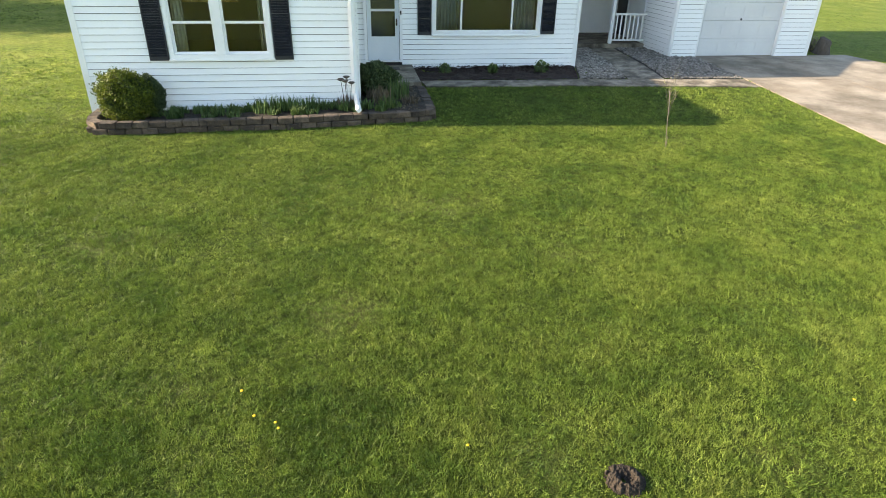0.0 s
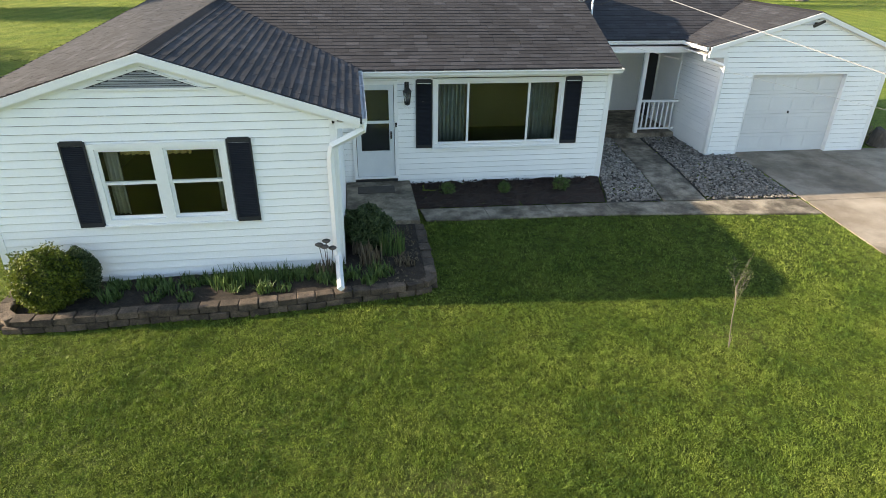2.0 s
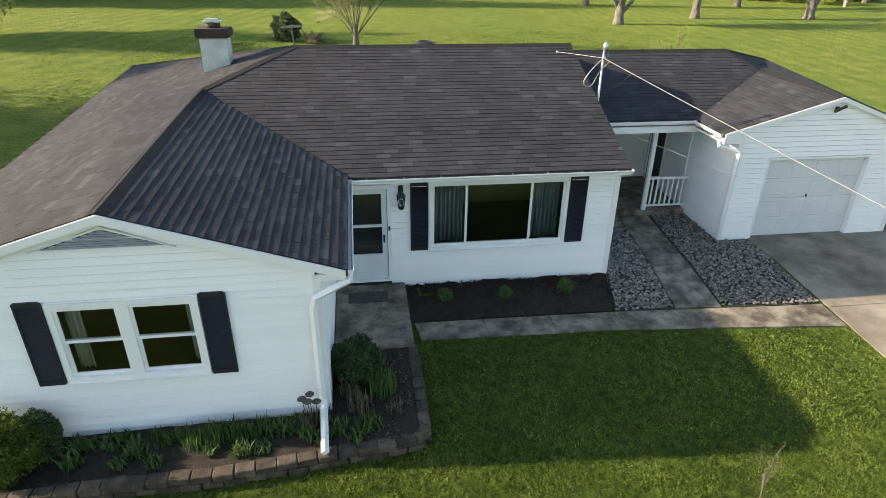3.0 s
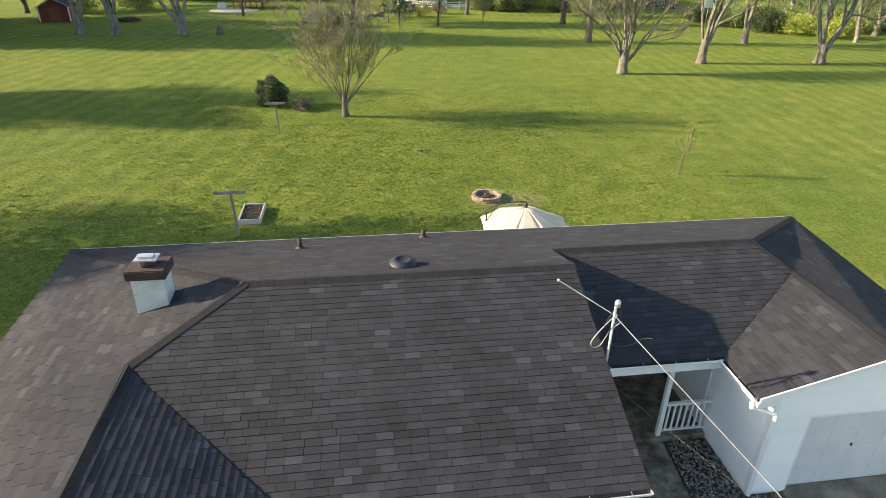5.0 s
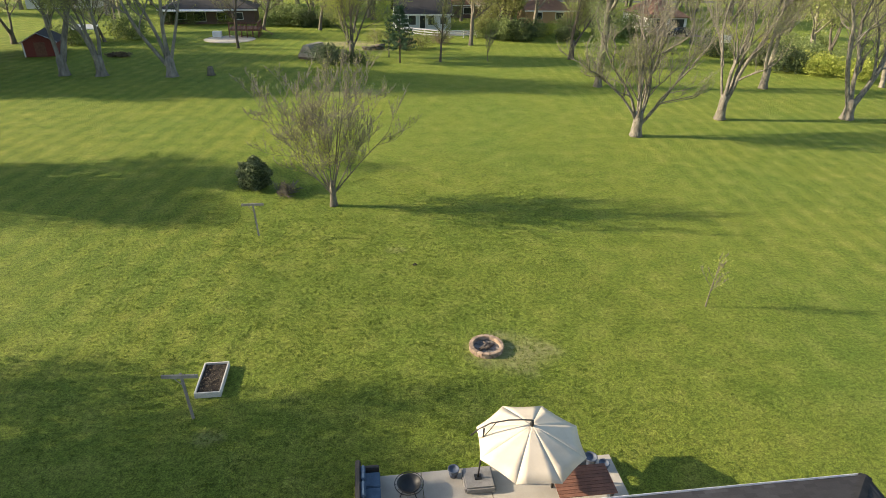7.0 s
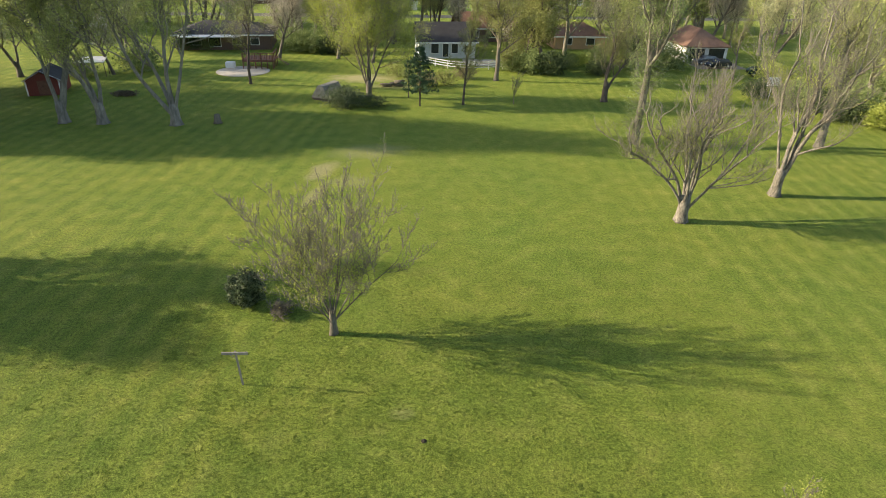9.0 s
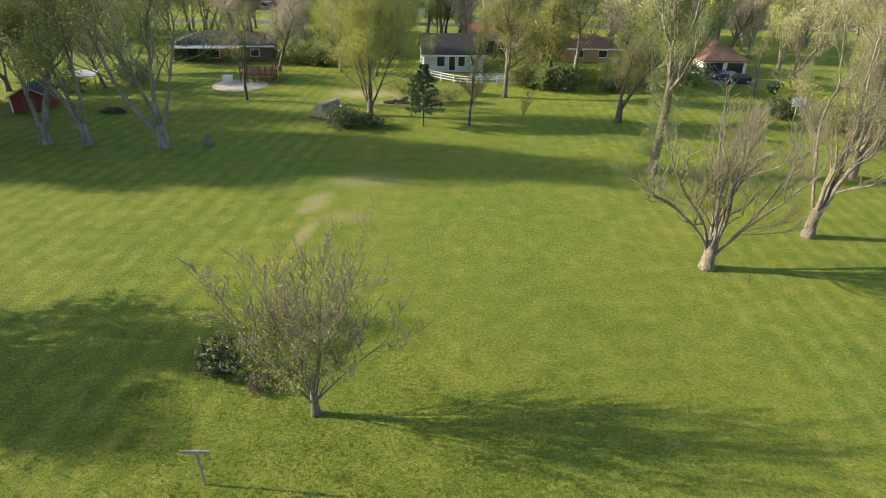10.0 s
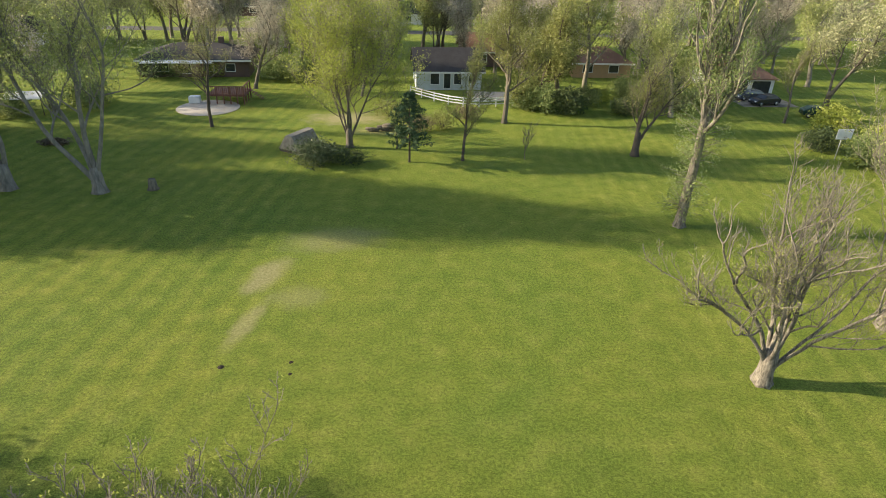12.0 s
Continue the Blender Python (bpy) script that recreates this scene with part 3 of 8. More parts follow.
def flat(p0, u, n, a, d, z):
    """A place on a wall: a along it, d out of it, z up."""
    return (p0[0] + u[0] * a + n[0] * d, p0[1] + u[1] * a + n[1] * d, z)


def wall_with_openings(name, p0, u, n, a0, a1, z0, z1, openings=(), thick=0.14, gable=None):
    """A wall, 14 cm thick inwards, with holes right through; gable: (a, z) of a peak on top."""
    cuts_a = sorted({a0, a1, *[o[0] for o in openings], *[o[1] for o in openings]})
    cuts_z = sorted({z0, z1, *[o[2] for o in openings], *[o[3] for o in openings]})
    v, f = [], []
    for i in range(len(cuts_a) - 1):
        for j in range(len(cuts_z) - 1):
            ca, cz = (cuts_a[i] + cuts_a[i + 1]) / 2, (cuts_z[j] + cuts_z[j + 1]) / 2
            if any(o[0] < ca < o[1] and o[2] < cz < o[3] for o in openings):
                continue
            k = len(v)
            for d in (0, -thick):
                for a, z in ((cuts_a[i], cuts_z[j]), (cuts_a[i + 1], cuts_z[j]), (cuts_a[i + 1], cuts_z[j + 1]), (cuts_a[i], cuts_z[j + 1])):
                    v.append(flat(p0, u, n, a, d, z))
            f += [(k, k + 1, k + 2, k + 3), (k + 7, k + 6, k + 5, k + 4), (k, k + 4, k + 5, k + 1), (k + 2, k + 6, k + 7, k + 3), (k + 1, k + 5, k + 6, k + 2), (k + 3, k + 7, k + 4, k)]
    if gable:
        k = len(v)
        pa, pz, zl, zr = gable
        for d in (0, -thick):
            v += [flat(p0, u, n, a0, d, z1), flat(p0, u, n, a1, d, z1), flat(p0, u, n, a1, d, zr), flat(p0, u, n, pa, d, pz), flat(p0, u, n, a0, d, zl)]
        f += [(k, k + 1, k + 2, k + 3, k + 4), (k + 9, k + 8, k + 7, k + 6, k + 5)] + [(k + i, k + 5 + i, k + 5 + (i + 1) % 5, k + (i + 1) % 5) for i in range(5)]
    ob = mesh_ob(name, v, f, GAP_SHADE, house)
    bm = bmesh.new()
    bm.from_mesh(ob.data)
    bmesh.ops.remove_doubles(bm, verts=bm.verts[:], dist=1e-4)
    bm.to_mesh(ob.data)
    bm.free()
    return ob


def siding(owner, p0, u, n, a0, a1, z0, z1, openings=(), gable=None):
    """Clapboards on a wall, each a wedge of its own, cut round openings and under a gable's slopes."""
    def span(z):
        if not gable:
            return a0, a1
        pa, pz, zl, zr = gable
        gl = min(1.0, max(0.0, (z - zl) / (pz - zl)))
        gr = min(1.0, max(0.0, (z - zr) / (pz - zr)))
        return a0 + (pa - a0) * gl, a1 + (pa - a1) * gr

    top = gable[1] if gable else z1
    z = z0
    rnd = random.Random(6 + int(100 * abs(a1)))
    while z < top - 0.03:
        zt = min(z + COURSE, top)
        lo, hi = span(z), span(zt)
        pieces = [(lo[0], lo[1], hi[0], hi[1], z, zt)]
        for o in openings:
            if o[2] < zt - 0.004 and o[3] > z + 0.004:
                cut = []
                for b0, b1, t0, t1, za, zb in pieces:
                    if o[1] <= b0 or o[0] >= b1:
                        cut.append((b0, b1, t0, t1, za, zb))
                        continue
                    if o[0] > b0 + 0.01:
                        cut.append((b0, o[0], min(t0, o[0]), o[0], za, zb))
                    if o[1] < b1 - 0.01:
                        cut.append((o[1], b1, o[1], max(t1, o[1]), za, zb))
                    if o[3] < zb - 0.03:
                        cut.append((o[0], o[1], o[0], o[1], o[3] + 0.002, zb))
                    if o[2] > za + 0.03:
                        cut.append((o[0], o[1], o[0], o[1], za, o[2] - 0.002))
                pieces = cut
        for b0, b1, t0, t1, za, zb in pieces:
            e = rnd.uniform(-0.0015, 0.0015)
            # slit under the next board, where the dark wall draws its shadow line
            g = 0.012 if zb == zt else 0.0
            v = [flat(p0, u, n, b0, 0.002, za), flat(p0, u, n, b1, 0.002, za), flat(p0, u, n, b1, 0.030 + e, za), flat(p0, u, n, b0, 0.030 + e, za),
                 flat(p0, u, n, b0, 0.029 + e, za + 0.010), flat(p0, u, n, b1, 0.029 + e, za + 0.010),
                 flat(p0, u, n, t0, 0.009, zb - g), flat(p0, u, n, t1, 0.009, zb - g), flat(p0, u, n, t0, 0.002, zb - g), flat(p0, u, n, t1, 0.002, zb - g)]
            f = [(0, 1, 2, 3)[::-1], (3, 2, 5, 4), (4, 5, 7, 6), (6, 7, 9, 8), (0, 3, 4, 6, 8), (1, 9, 7, 5, 2)]
            mesh_ob("siding_board", v, f, SIDING, owner)
        z += COURSE


FRONT = ((1, 0), (0, -1))   # walls that face the street
WINDOW_WING, WINDOW_MAIN, DOOR_HOLE = (-3.34, -1.43, 1.04, 2.27), (2.50, 5.43, 0.98, 2.42), (0.68, 1.56, 0.22, 2.37)
Z0 = -0.008
wing_wall = wall_with_openings("wing_front_wall", (0, 14.25), *FRONT, -5.13, 0.36, -0.3, 2.66, [WINDOW_WING], gable=(-2.38, 3.58, 2.72, 2.70))
siding(wing_wall, (0, 14.25), *FRONT, -5.09, 0.32, Z0 - COURSE, 2.66, [(-3.41, -1.36, 0.97, 2.33)], gable=(-2.38, 3.60, 2.75, 2.72))
main_wall = wall_with_openings("main_front_wall", (0, 18.1), *FRONT, 0.36, 6.60, 0, 2.66, [WINDOW_MAIN, DOOR_HOLE])
siding(main_wall, (0, 18.1), *FRONT, 0.37, 6.56, Z0, 2.60, [(2.44, 5.49, 0.90, 2.48), (0.62, 1.62, 0.0, 2.43)])
garage_wall = wall_with_openings("garage_front_wall", (0, 19.5), *FRONT, 10.24, 15.06, 0, 2.70, [(11.16, 13.90, 0.0, 2.17)], gable=(12.6, 3.60, 2.88, 2.80))
siding(garage_wall, (0, 19.5), *FRONT, 10.28, 15.02, Z0, 2.70, [(11.13, 13.935, 0.0, 2.20)], gable=(12.6, 3.62, 2.92, 2.84))
wing_side = wall_with_openings("wing_side_wall", (0.36, 0), (0, 1), (1, 0), 14.25, 18.1, 0, 2.66)
siding(wing_side, (0.36, 0), (0, 1), (1, 0), 14.29, 18.07, Z0, 2.60)
main_side = wall_with_openings("main_side_wall", (6.60, 0), (0, 1), (1, 0), 18.1, 26.15, 0, 2.66, gable=(22.3, 4.42, 2.77, 3.38))
siding(main_side, (6.60, 0), (0, 1), (1, 0), 18.14, 20.9, Z0, 2.60)
box("porch_panel", 6.602, 6.625, 20.92, 23.98, 0.1, 2.68, TRIM, house)
siding(main_side, (6.60, 0), (0, 1), (1, 0), 18.14, 26.1, 2.632, 2.66, gable=(22.3, 4.41, 2.77, 3.37))
garage_side = wall_with_openings("garage_side_wall", (10.24, 0), (0, -1), (-1, 0), -26.15, -19.5, 0, 2.70)
siding(garage_side, (10.24, 0), (0, -1), (-1, 0), -21.56, -19.54, Z0, 2.70)
box("corner_board", 10.19, 10.237, 21.565, 21.66, 0.0, 2.69, TRIM, house, bevel=0.004)
box("porch_panel", 10.208, 10.237, 21.664, 23.96, 0.0, 2.69, TRIM, house)
west_wall = wall_with_openings("west_wall", (-5.13, 0), (0, -1), (-1, 0), -26.15, -14.25, -0.3, 2.66, gable=(-20.2, 3.03, 3.34, 2.70))
siding(west_wall, (-5.13, 0), (0, -1), (-1, 0), -26.1, -14.29, Z0 - COURSE, 2.60)
east_wall = wall_with_openings("east_wall", (15.06, 0), (0, 1), (1, 0), 19.5, 26.15, 0, 2.66, gable=(22.8, 2.98, 2.68, 3.28))
siding(east_wall, (15.06, 0), (0, 1), (1, 0), 19.54, 26.1, Z0, 2.60)
rear_wall = wall_with_openings("rear_wall", (0, 26.15), (-1, 0), (0, 1), -15.06, 5.13, 0, 3.36)
siding(rear_wall, (0, 26.15), (-1, 0), (0, 1), -15.02, 5.09, Z0, 3.34)
for x, s, ya, yb, za, zb in ((-5.13, -1, 14.29, 26.1, 2.68, 3.33), (15.06, 1, 19.54, 26.1, 2.66, 3.27)):
    v = [(x + s * d, y, z) for d in (0.003, 0.022) for y, z in ((ya, 2.605), (yb, 2.605), (yb, zb), (ya, za))]
    mesh_ob("frieze", v, [(0, 1, 2, 3), (7, 6, 5, 4), (0, 4, 5, 1), (1, 5, 6, 2), (2, 6, 7, 3), (3, 7, 4, 0)], TRIM, house)
wall_with_openings("porch_back_wall", (0, 24.0), *FRONT, 6.60, 10.24, 0, 2.75)
box("porch_panel", 6.64, 10.2, 23.965, 23.998, 0.1, 2.69, TRIM, house)
slab("interior_floor", [(-5.0, 14.4), (0.2, 14.4), (0.2, 18.25), (6.44, 18.25), (6.44, 26.0), (-5.0, 26.0)], 0.0, 0.18, FLOOR_IN, house)
box("garage_floor", 10.4, 14.9, 19.65, 26.0, 0.0, 0.03, DRIVE, house)
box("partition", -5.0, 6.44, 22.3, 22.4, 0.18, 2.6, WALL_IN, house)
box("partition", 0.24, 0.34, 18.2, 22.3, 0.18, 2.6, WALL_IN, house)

# corner posts and dark foundation strips
for x, y in ((-5.13, 14.25), (0.36, 14.25), (6.60, 18.1), (10.24, 19.5), (15.06, 19.5)):
    bm = bmesh.new()
    s = -1 if x in (-5.13, 10.24) else 1
    add_box(bm, min(x - 0.086 * s, x - 0.001 * s), max(x - 0.086 * s, x - 0.001 * s), y - 0.032, y + 0.0, -0.2 if y < 15 else -0.01, 2.56 if x < 10 else 2.66)
    add_box(bm, x + (0.0 if s > 0 else -0.032), x + (0.032 if s > 0 else 0.0), y - 0.034, y + 0.09, -0.2 if y < 15 else -0.01, 2.56 if x < 10 else 2.66)
    part("corner_post", bm, TRIM, house)
box("foundation", -5.08, 0.30, 14.222, 14.248, -0.3, -0.145, DECK, house)
box("foundation", 0.40, 6.56, 18.085, 18.2, -0.1, 0.06, DECK, house)

# ---- roof ----
ZE, ZR, S_MAIN, S_REAR, S_WING, S_PORCH = 2.75, 3.39, 0.398, 0.272, 0.324, 0.41
YF, YB, XW, XE, XR, XGE, XGW = 17.68, 26.62, -5.76, 0.80, 6.65, 15.36, 9.72
ZB, YBF, ZG, YW, YG = 2.905, 20.75, 2.905, 14.13, 19.40
X_WING, Z_APEX, RISE, XWF = -2.38, 3.70, 0.033, -5.80      # the wing's ridge climbs a little towards the back
X_HIP, X_GAR, X_K, Z_GAR, Z_EF, Z_WL = -0.45, 12.60, 12.02, 3.735, 2.74, 2.64
Y_RIDGE = (ZR - ZE + S_MAIN * YF + S_REAR * YB) / (S_MAIN + S_REAR)
Z_RIDGE = ZE + S_MAIN * (Y_RIDGE - YF)
Y_WING = (Z_APEX - RISE * 14.2 - ZE + S_MAIN * YF) / (S_MAIN - RISE)
Y_PORCH = (ZR + S_REAR * YB - ZB + S_PORCH * YBF) / (S_PORCH + S_REAR)
Z_PORCH = ZR + S_REAR * (YB - Y_PORCH)
Y_L = YBF + (Z_GAR - ZB) / S_PORCH
TAB, EXPOSE = 0.305, 0.142


def roof_slope(name, outline, plane, across, uphill, singles=0, seed=0):
    """One slope: a deck, and courses of three-tab shingles cut to its outline.
    plane(x, y) gives its height; across is 0 when courses run along x, 1 along y; uphill is +1 or -1 on the other axis."""
    n = len(outline)
    bm = bmesh.new()
    bm.faces.new([bm.verts.new((x, y, 0)) for x, y in outline])
    for axis in (0, 1):
        c = min(p[axis] for p in outline) + 0.8
        while c < max(p[axis] for p in outline):
            bmesh.ops.bisect_plane(bm, geom=bm.verts[:] + bm.edges[:] + bm.faces[:], plane_co=(c, c, 0), plane_no=(1 - axis, axis, 0))
            c += 0.8
    bmesh.ops.triangulate(bm, faces=bm.faces[:])
    top = bm.verts[:]
    for q in top:
        q.co.z = plane(q.co.x, q.co.y) - 0.018
    low = bmesh.ops.extrude_face_region(bm, geom=bm.faces[:])["geom"]
    for q in low:
        if isinstance(q, bmesh.types.BMVert):
            q.co.z -= 0.09
    bmesh.ops.recalc_face_normals(bm, faces=bm.faces[:])
    owner = part(name, bm, DECK, house, "slope of dark grey three-tab asphalt shingles")
    rnd = random.Random(seed)
    vs = [p[1 - across] for p in outline]
    v_lo, v_hi = min(vs), max(vs)
    dz = abs(plane(*( (0, 1) if across == 0 else (1, 0))) - plane(0, 0))
    dv = EXPOSE / math.sqrt(1 + dz * dz)

    def spread(c):
        hits = []
        for i in range(n):
            p, q = outline[i], outline[(i + 1) % n]
            a, b = p[1 - across], q[1 - across]
            if (a - c) * (b - c) <= 0 and abs(a - b) > 1e-9:
                hits.append(p[across] + (q[across] - p[across]) * (c - a) / (b - a))
        return (min(hits), max(hits)) if len(hits) > 1 else None

    verts, faces, made = [], [], 0
    count = int((v_hi - v_lo) / dv) + 1
    shared = None
    for r in range(count):
        c0, c1 = r * dv, min((r + 1) * dv, v_hi - v_lo)
        if uphill > 0:
            b, t = v_lo + c0, v_lo + c1
        else:
            b, t = v_hi - c0, v_hi - c1
        eps = 1e-4 * uphill
        lo, hi = spread(b + eps), spread(t - eps)
        if not lo or not hi:
            continue
        start = min(lo[0], hi[0]) - rnd.choice((0.0, 0.5, 0.25, 0.75)) * TAB - (r % 2) * TAB / 2
        a = start
        while a < max(lo[1], hi[1]):
            e = a + TAB - 0.007
            bl, br = max(a, lo[0]), min(e, lo[1])
            tl, tr = max(a, hi[0]), min(e, hi[1])
            a += TAB
            if br - bl < 0.01 and tr - tl < 0.01:
                continue
            br, tr = max(br, bl), max(tr, tl)
            lift = rnd.uniform(0.008, 0.014)
            whole = abs(br - bl - TAB + 0.007) < 1e-4 and abs(tr - tl - TAB + 0.007) < 1e-4
            corner = []
            for s, c, up in ((bl, b, lift), (br, b, lift), (tr, t, 0.002), (tl, t, 0.002), (bl, b, -0.004), (br, b, -0.004)):
                x, y = (s, c) if across == 0 else (c, s)
                corner.append((x, y, plane(x, y) + up))
            quad = [(0, 1, 2, 3), (4, 5, 1, 0), (5, 2, 1), (4, 0, 3)]
            if (uphill > 0) != (across == 0):
                quad = [q[::-1] for q in quad]
            if whole and made < singles:
                o = Vector(corner[0])
                if shared is None:
                    shared = bpy.data.meshes.new("shingle")
                    shared.from_pydata([tuple(Vector(p) - o) for p in corner], [], quad)
                    shared.materials.append(SHINGLE)
                ob = new("shingle", shared)
                ob.matrix_basis = Matrix.Translation(o)
                under(ob, owner)
                made += 1
                continue
            k = len(verts)
            verts += corner
            faces += [tuple(k + i for i in q) for q in quad]
    rest = mesh_ob("shingles", verts, faces, SHINGLE, owner)
    tagged(rest, kind="stuff")
    return owner


P_MAIN = lambda x, y: ZE + S_MAIN * (y - YF)
P_REAR = lambda x, y: ZR + S_REAR * (YB - y)


def warped(corners):
    """The height of a slope whose eave climbs towards the back: flat triangles that fan out from its last corner."""
    hub = corners[-1]
    fan = []
    for p, q in zip(corners[:-2], corners[1:-1]):
        m = np.array([[p[0], q[0], hub[0]], [p[1], q[1], hub[1]], [1, 1, 1]], float)
        fan.append((np.linalg.inv(m), np.array([p[2], q[2], hub[2]])))

    def height(x, y):
        shares = [(k @ np.array([x, y, 1.0]), z) for k, z in fan]
        share, z = max(shares, key=lambda w: w[0].min())
        return float(share @ z)

    return height


P_WING = lambda x, y: Z_APEX + S_WING * (X_WING - x) + RISE * (y - 14.2)
Z_WING = P_WING(X_WING, YW)
P_WEST = warped([(XWF, YW, Z_WL), (X_WING, YW, Z_WING), (X_WING, Y_WING, ZE + S_MAIN * (Y_WING - YF)), (X_HIP, Y_RIDGE, Z_RIDGE), (XW, YB, ZR)])
P_PORCH = lambda x, y: ZB + S_PORCH * (y - YBF)
P_GAR = lambda x, y: Z_GAR + (Z_GAR - ZG) / (X_GAR - XGW) * (x - X_GAR)
P_EAST = warped([(XGE, YG, Z_EF), (X_GAR, YG, Z_GAR), (X_GAR, Y_L, Z_GAR), (X_K, Y_PORCH, Z_PORCH), (XGE, YB, ZR)])
roof_slope("roof_slope_front", [(XE, YF), (XR, YF), (XR, Y_RIDGE), (X_HIP, Y_RIDGE), (X_WING, Y_WING)], P_MAIN, 0, 1, 300, 1)
roof_slope("roof_slope_rear", [(XW, YB), (XGE, YB), (X_K, Y_PORCH), (XR, Y_PORCH), (XR, Y_RIDGE), (X_HIP, Y_RIDGE)], P_REAR, 0, -1, 0, 2)
roof_slope("roof_slope_west", [(XWF, YW), (X_WING, YW), (X_WING, Y_WING), (X_HIP, Y_RIDGE), (XW, YB)], P_WEST, 1, 1, 0, 3)
roof_slope("roof_slope_wing", [(XE, YW), (XE, YF), (X_WING, Y_WING), (X_WING, YW)], P_WING, 1, -1, 0, 4)
roof_slope("roof_slope_porch", [(6.62, YBF), (XGW, YBF), (X_GAR, Y_L), (X_K, Y_PORCH), (6.62, Y_PORCH)], P_PORCH, 0, 1, 0, 5)
roof_slope("roof_slope_garage_west", [(XGW, YG), (X_GAR, YG), (X_GAR, Y_L), (XGW, YBF)], P_GAR, 1, 1, 0, 6)
roof_slope("roof_slope_garage_east", [(XGE, YG), (XGE, YB), (X_K, Y_PORCH), (X_GAR, Y_L), (X_GAR, YG)], P_EAST, 1, -1, 0, 7)


def ridge_caps(a, b, slope_l, slope_r):
    """Overlapping bent shingles along a ridge or hip from a to b, each a piece on one shared shape."""
    a, b = Vector(a), Vector(b)
    d = b - a
    n = max(1, int(d.length / 0.15))
    u = d.normalized()
    side = Vector((u.y, -u.x, 0)).normalized()
    ridge = under(thing("ridge", "", ""), house)
    step, v = d / n + u * 0.02, []
    for c, up in ((Vector(), 0.008), (step, 0.012)):
        v += [c + side * 0.15 + Vector((0, 0, up - 0.15 * slope_r)), c + Vector((0, 0, up + 0.006)), c - side * 0.15 + Vector((0, 0, up - 0.15 * slope_l))]
    me = bpy.data.meshes.new("cap_shingle")
    me.from_pydata([tuple(p) for p in v], [], [(0, 1, 4, 3), (1, 2, 5, 4), (3, 4, 5)])
    me.materials.append(CAP_SHINGLE)
    for i in range(n):
        o = new("cap_shingle", me)
        o.matrix_basis = Matrix.Translation(a + d * (i / n))
        under(o, ridge)


ridge_caps((X_HIP, Y_RIDGE, Z_RIDGE), (XR, Y_RIDGE, Z_RIDGE), S_REAR, S_MAIN)
ridge_caps((X_WING, YW, Z_WING), (X_WING, Y_WING, P_MAIN(0, Y_WING)), 0.31, S_WING)
ridge_caps((X_WING, Y_WING, P_MAIN(0, Y_WING)), (X_HIP, Y_RIDGE, Z_RIDGE), 0.22, 0.22)
ridge_caps((XW, YB, ZR), (X_HIP, Y_RIDGE, Z_RIDGE), 0.24, 0.24)
ridge_caps((XR, Y_PORCH, Z_PORCH), (X_K, Y_PORCH, Z_PORCH), S_REAR, S_PORCH)
ridge_caps((X_K, Y_PORCH, Z_PORCH), (X_GAR, Y_L, Z_GAR), 0.25, 0.25)
ridge_caps((XGE, YB, ZR), (X_K, Y_PORCH, Z_PORCH), 0.25, 0.25)
ridge_caps((X_GAR, YG, Z_GAR), (X_GAR, Y_L, Z_GAR), 0.29, 0.36)


# fascia, soffit, rake boards, gutters, ceilings
def board(name, a, b, drop, thick, out, label="", material=None):
    """A board hung below the line a-b, thick along the level direction out."""
    a, b, o = Vector(a), Vector(b), Vector((*out, 0)) * thick
    dn = Vector((0, 0, -drop))
    v = [a, b, b + dn, a + dn, a + o, b + o, b + o + dn, a + o + dn]
    f = [(0, 3, 2, 1), (4, 5, 6, 7), (0, 1, 5, 4), (3, 7, 6, 2), (0, 4, 7, 3), (1, 2, 6, 5)]
    ob = mesh_ob(name, v, f, material or TRIM, house, label)
    bm = bmesh.new()
    bm.from_mesh(ob.data)
    bmesh.ops.recalc_face_normals(bm, faces=bm.faces)
    bm.to_mesh(ob.data)
    bm.free()
    return ob


Z_WR = P_WING(XE, YW)
board("rake_board", (XWF + 0.02, YW, Z_WL - 0.012), (X_WING, YW, Z_WING - 0.012), 0.125, 0.03, (0, -1))
board("rake_board", (X_WING, YW, Z_WING - 0.012), (XE - 0.03, YW, Z_WR - 0.008), 0.125, 0.03, (0, -1))
board("rake_trim", (-5.15, 14.20, P_WEST(-5.15, YW) - 0.13), (X_WING, 14.20, Z_WING - 0.13), 0.075, 0.04, (0, 1))
board("rake_trim", (X_WING, 14.20, Z_WING - 0.13), (0.40, 14.20, P_WING(0.40, YW) - 0.13), 0.075, 0.04, (0, 1))
board("rake_trim", (XGW + 0.3, 19.455, P_GAR(XGW + 0.3, YG) - 0.11), (X_GAR, 19.455, Z_GAR - 0.11), 0.06, 0.04, (0, 1))
board("rake_trim", (X_GAR, 19.455, Z_GAR - 0.11), (XGE - 0.2, 19.455, P_EAST(XGE - 0.2, YG) - 0.11), 0.06, 0.04, (0, 1))
board("rake_board", (XGW + 0.02, YG, ZG - 0.008), (X_GAR, YG, Z_GAR - 0.012), 0.11, 0.03, (0, -1))
board("rake_board", (X_GAR, YG, Z_GAR - 0.012), (XGE - 0.03, YG, Z_EF + 0.005), 0.11, 0.03, (0, -1))
board("rake_board", (XR - 0.03, YF + 0.05, ZE - 0.015), (XR - 0.03, Y_RIDGE, Z_RIDGE - 0.03), 0.16, 0.025, (1, 0))
board("rake_board", (XR - 0.03, Y_RIDGE, Z_RIDGE - 0.03), (XR - 0.03, Y_PORCH, Z_PORCH - 0.03), 0.16, 0.025, (1, 0))
board("soffit", (XWF + 0.03, YW + 0.01, Z_WL - 0.115), (X_WING, YW + 0.01, Z_WING - 0.115), 0.02, 0.10, (0, 1))
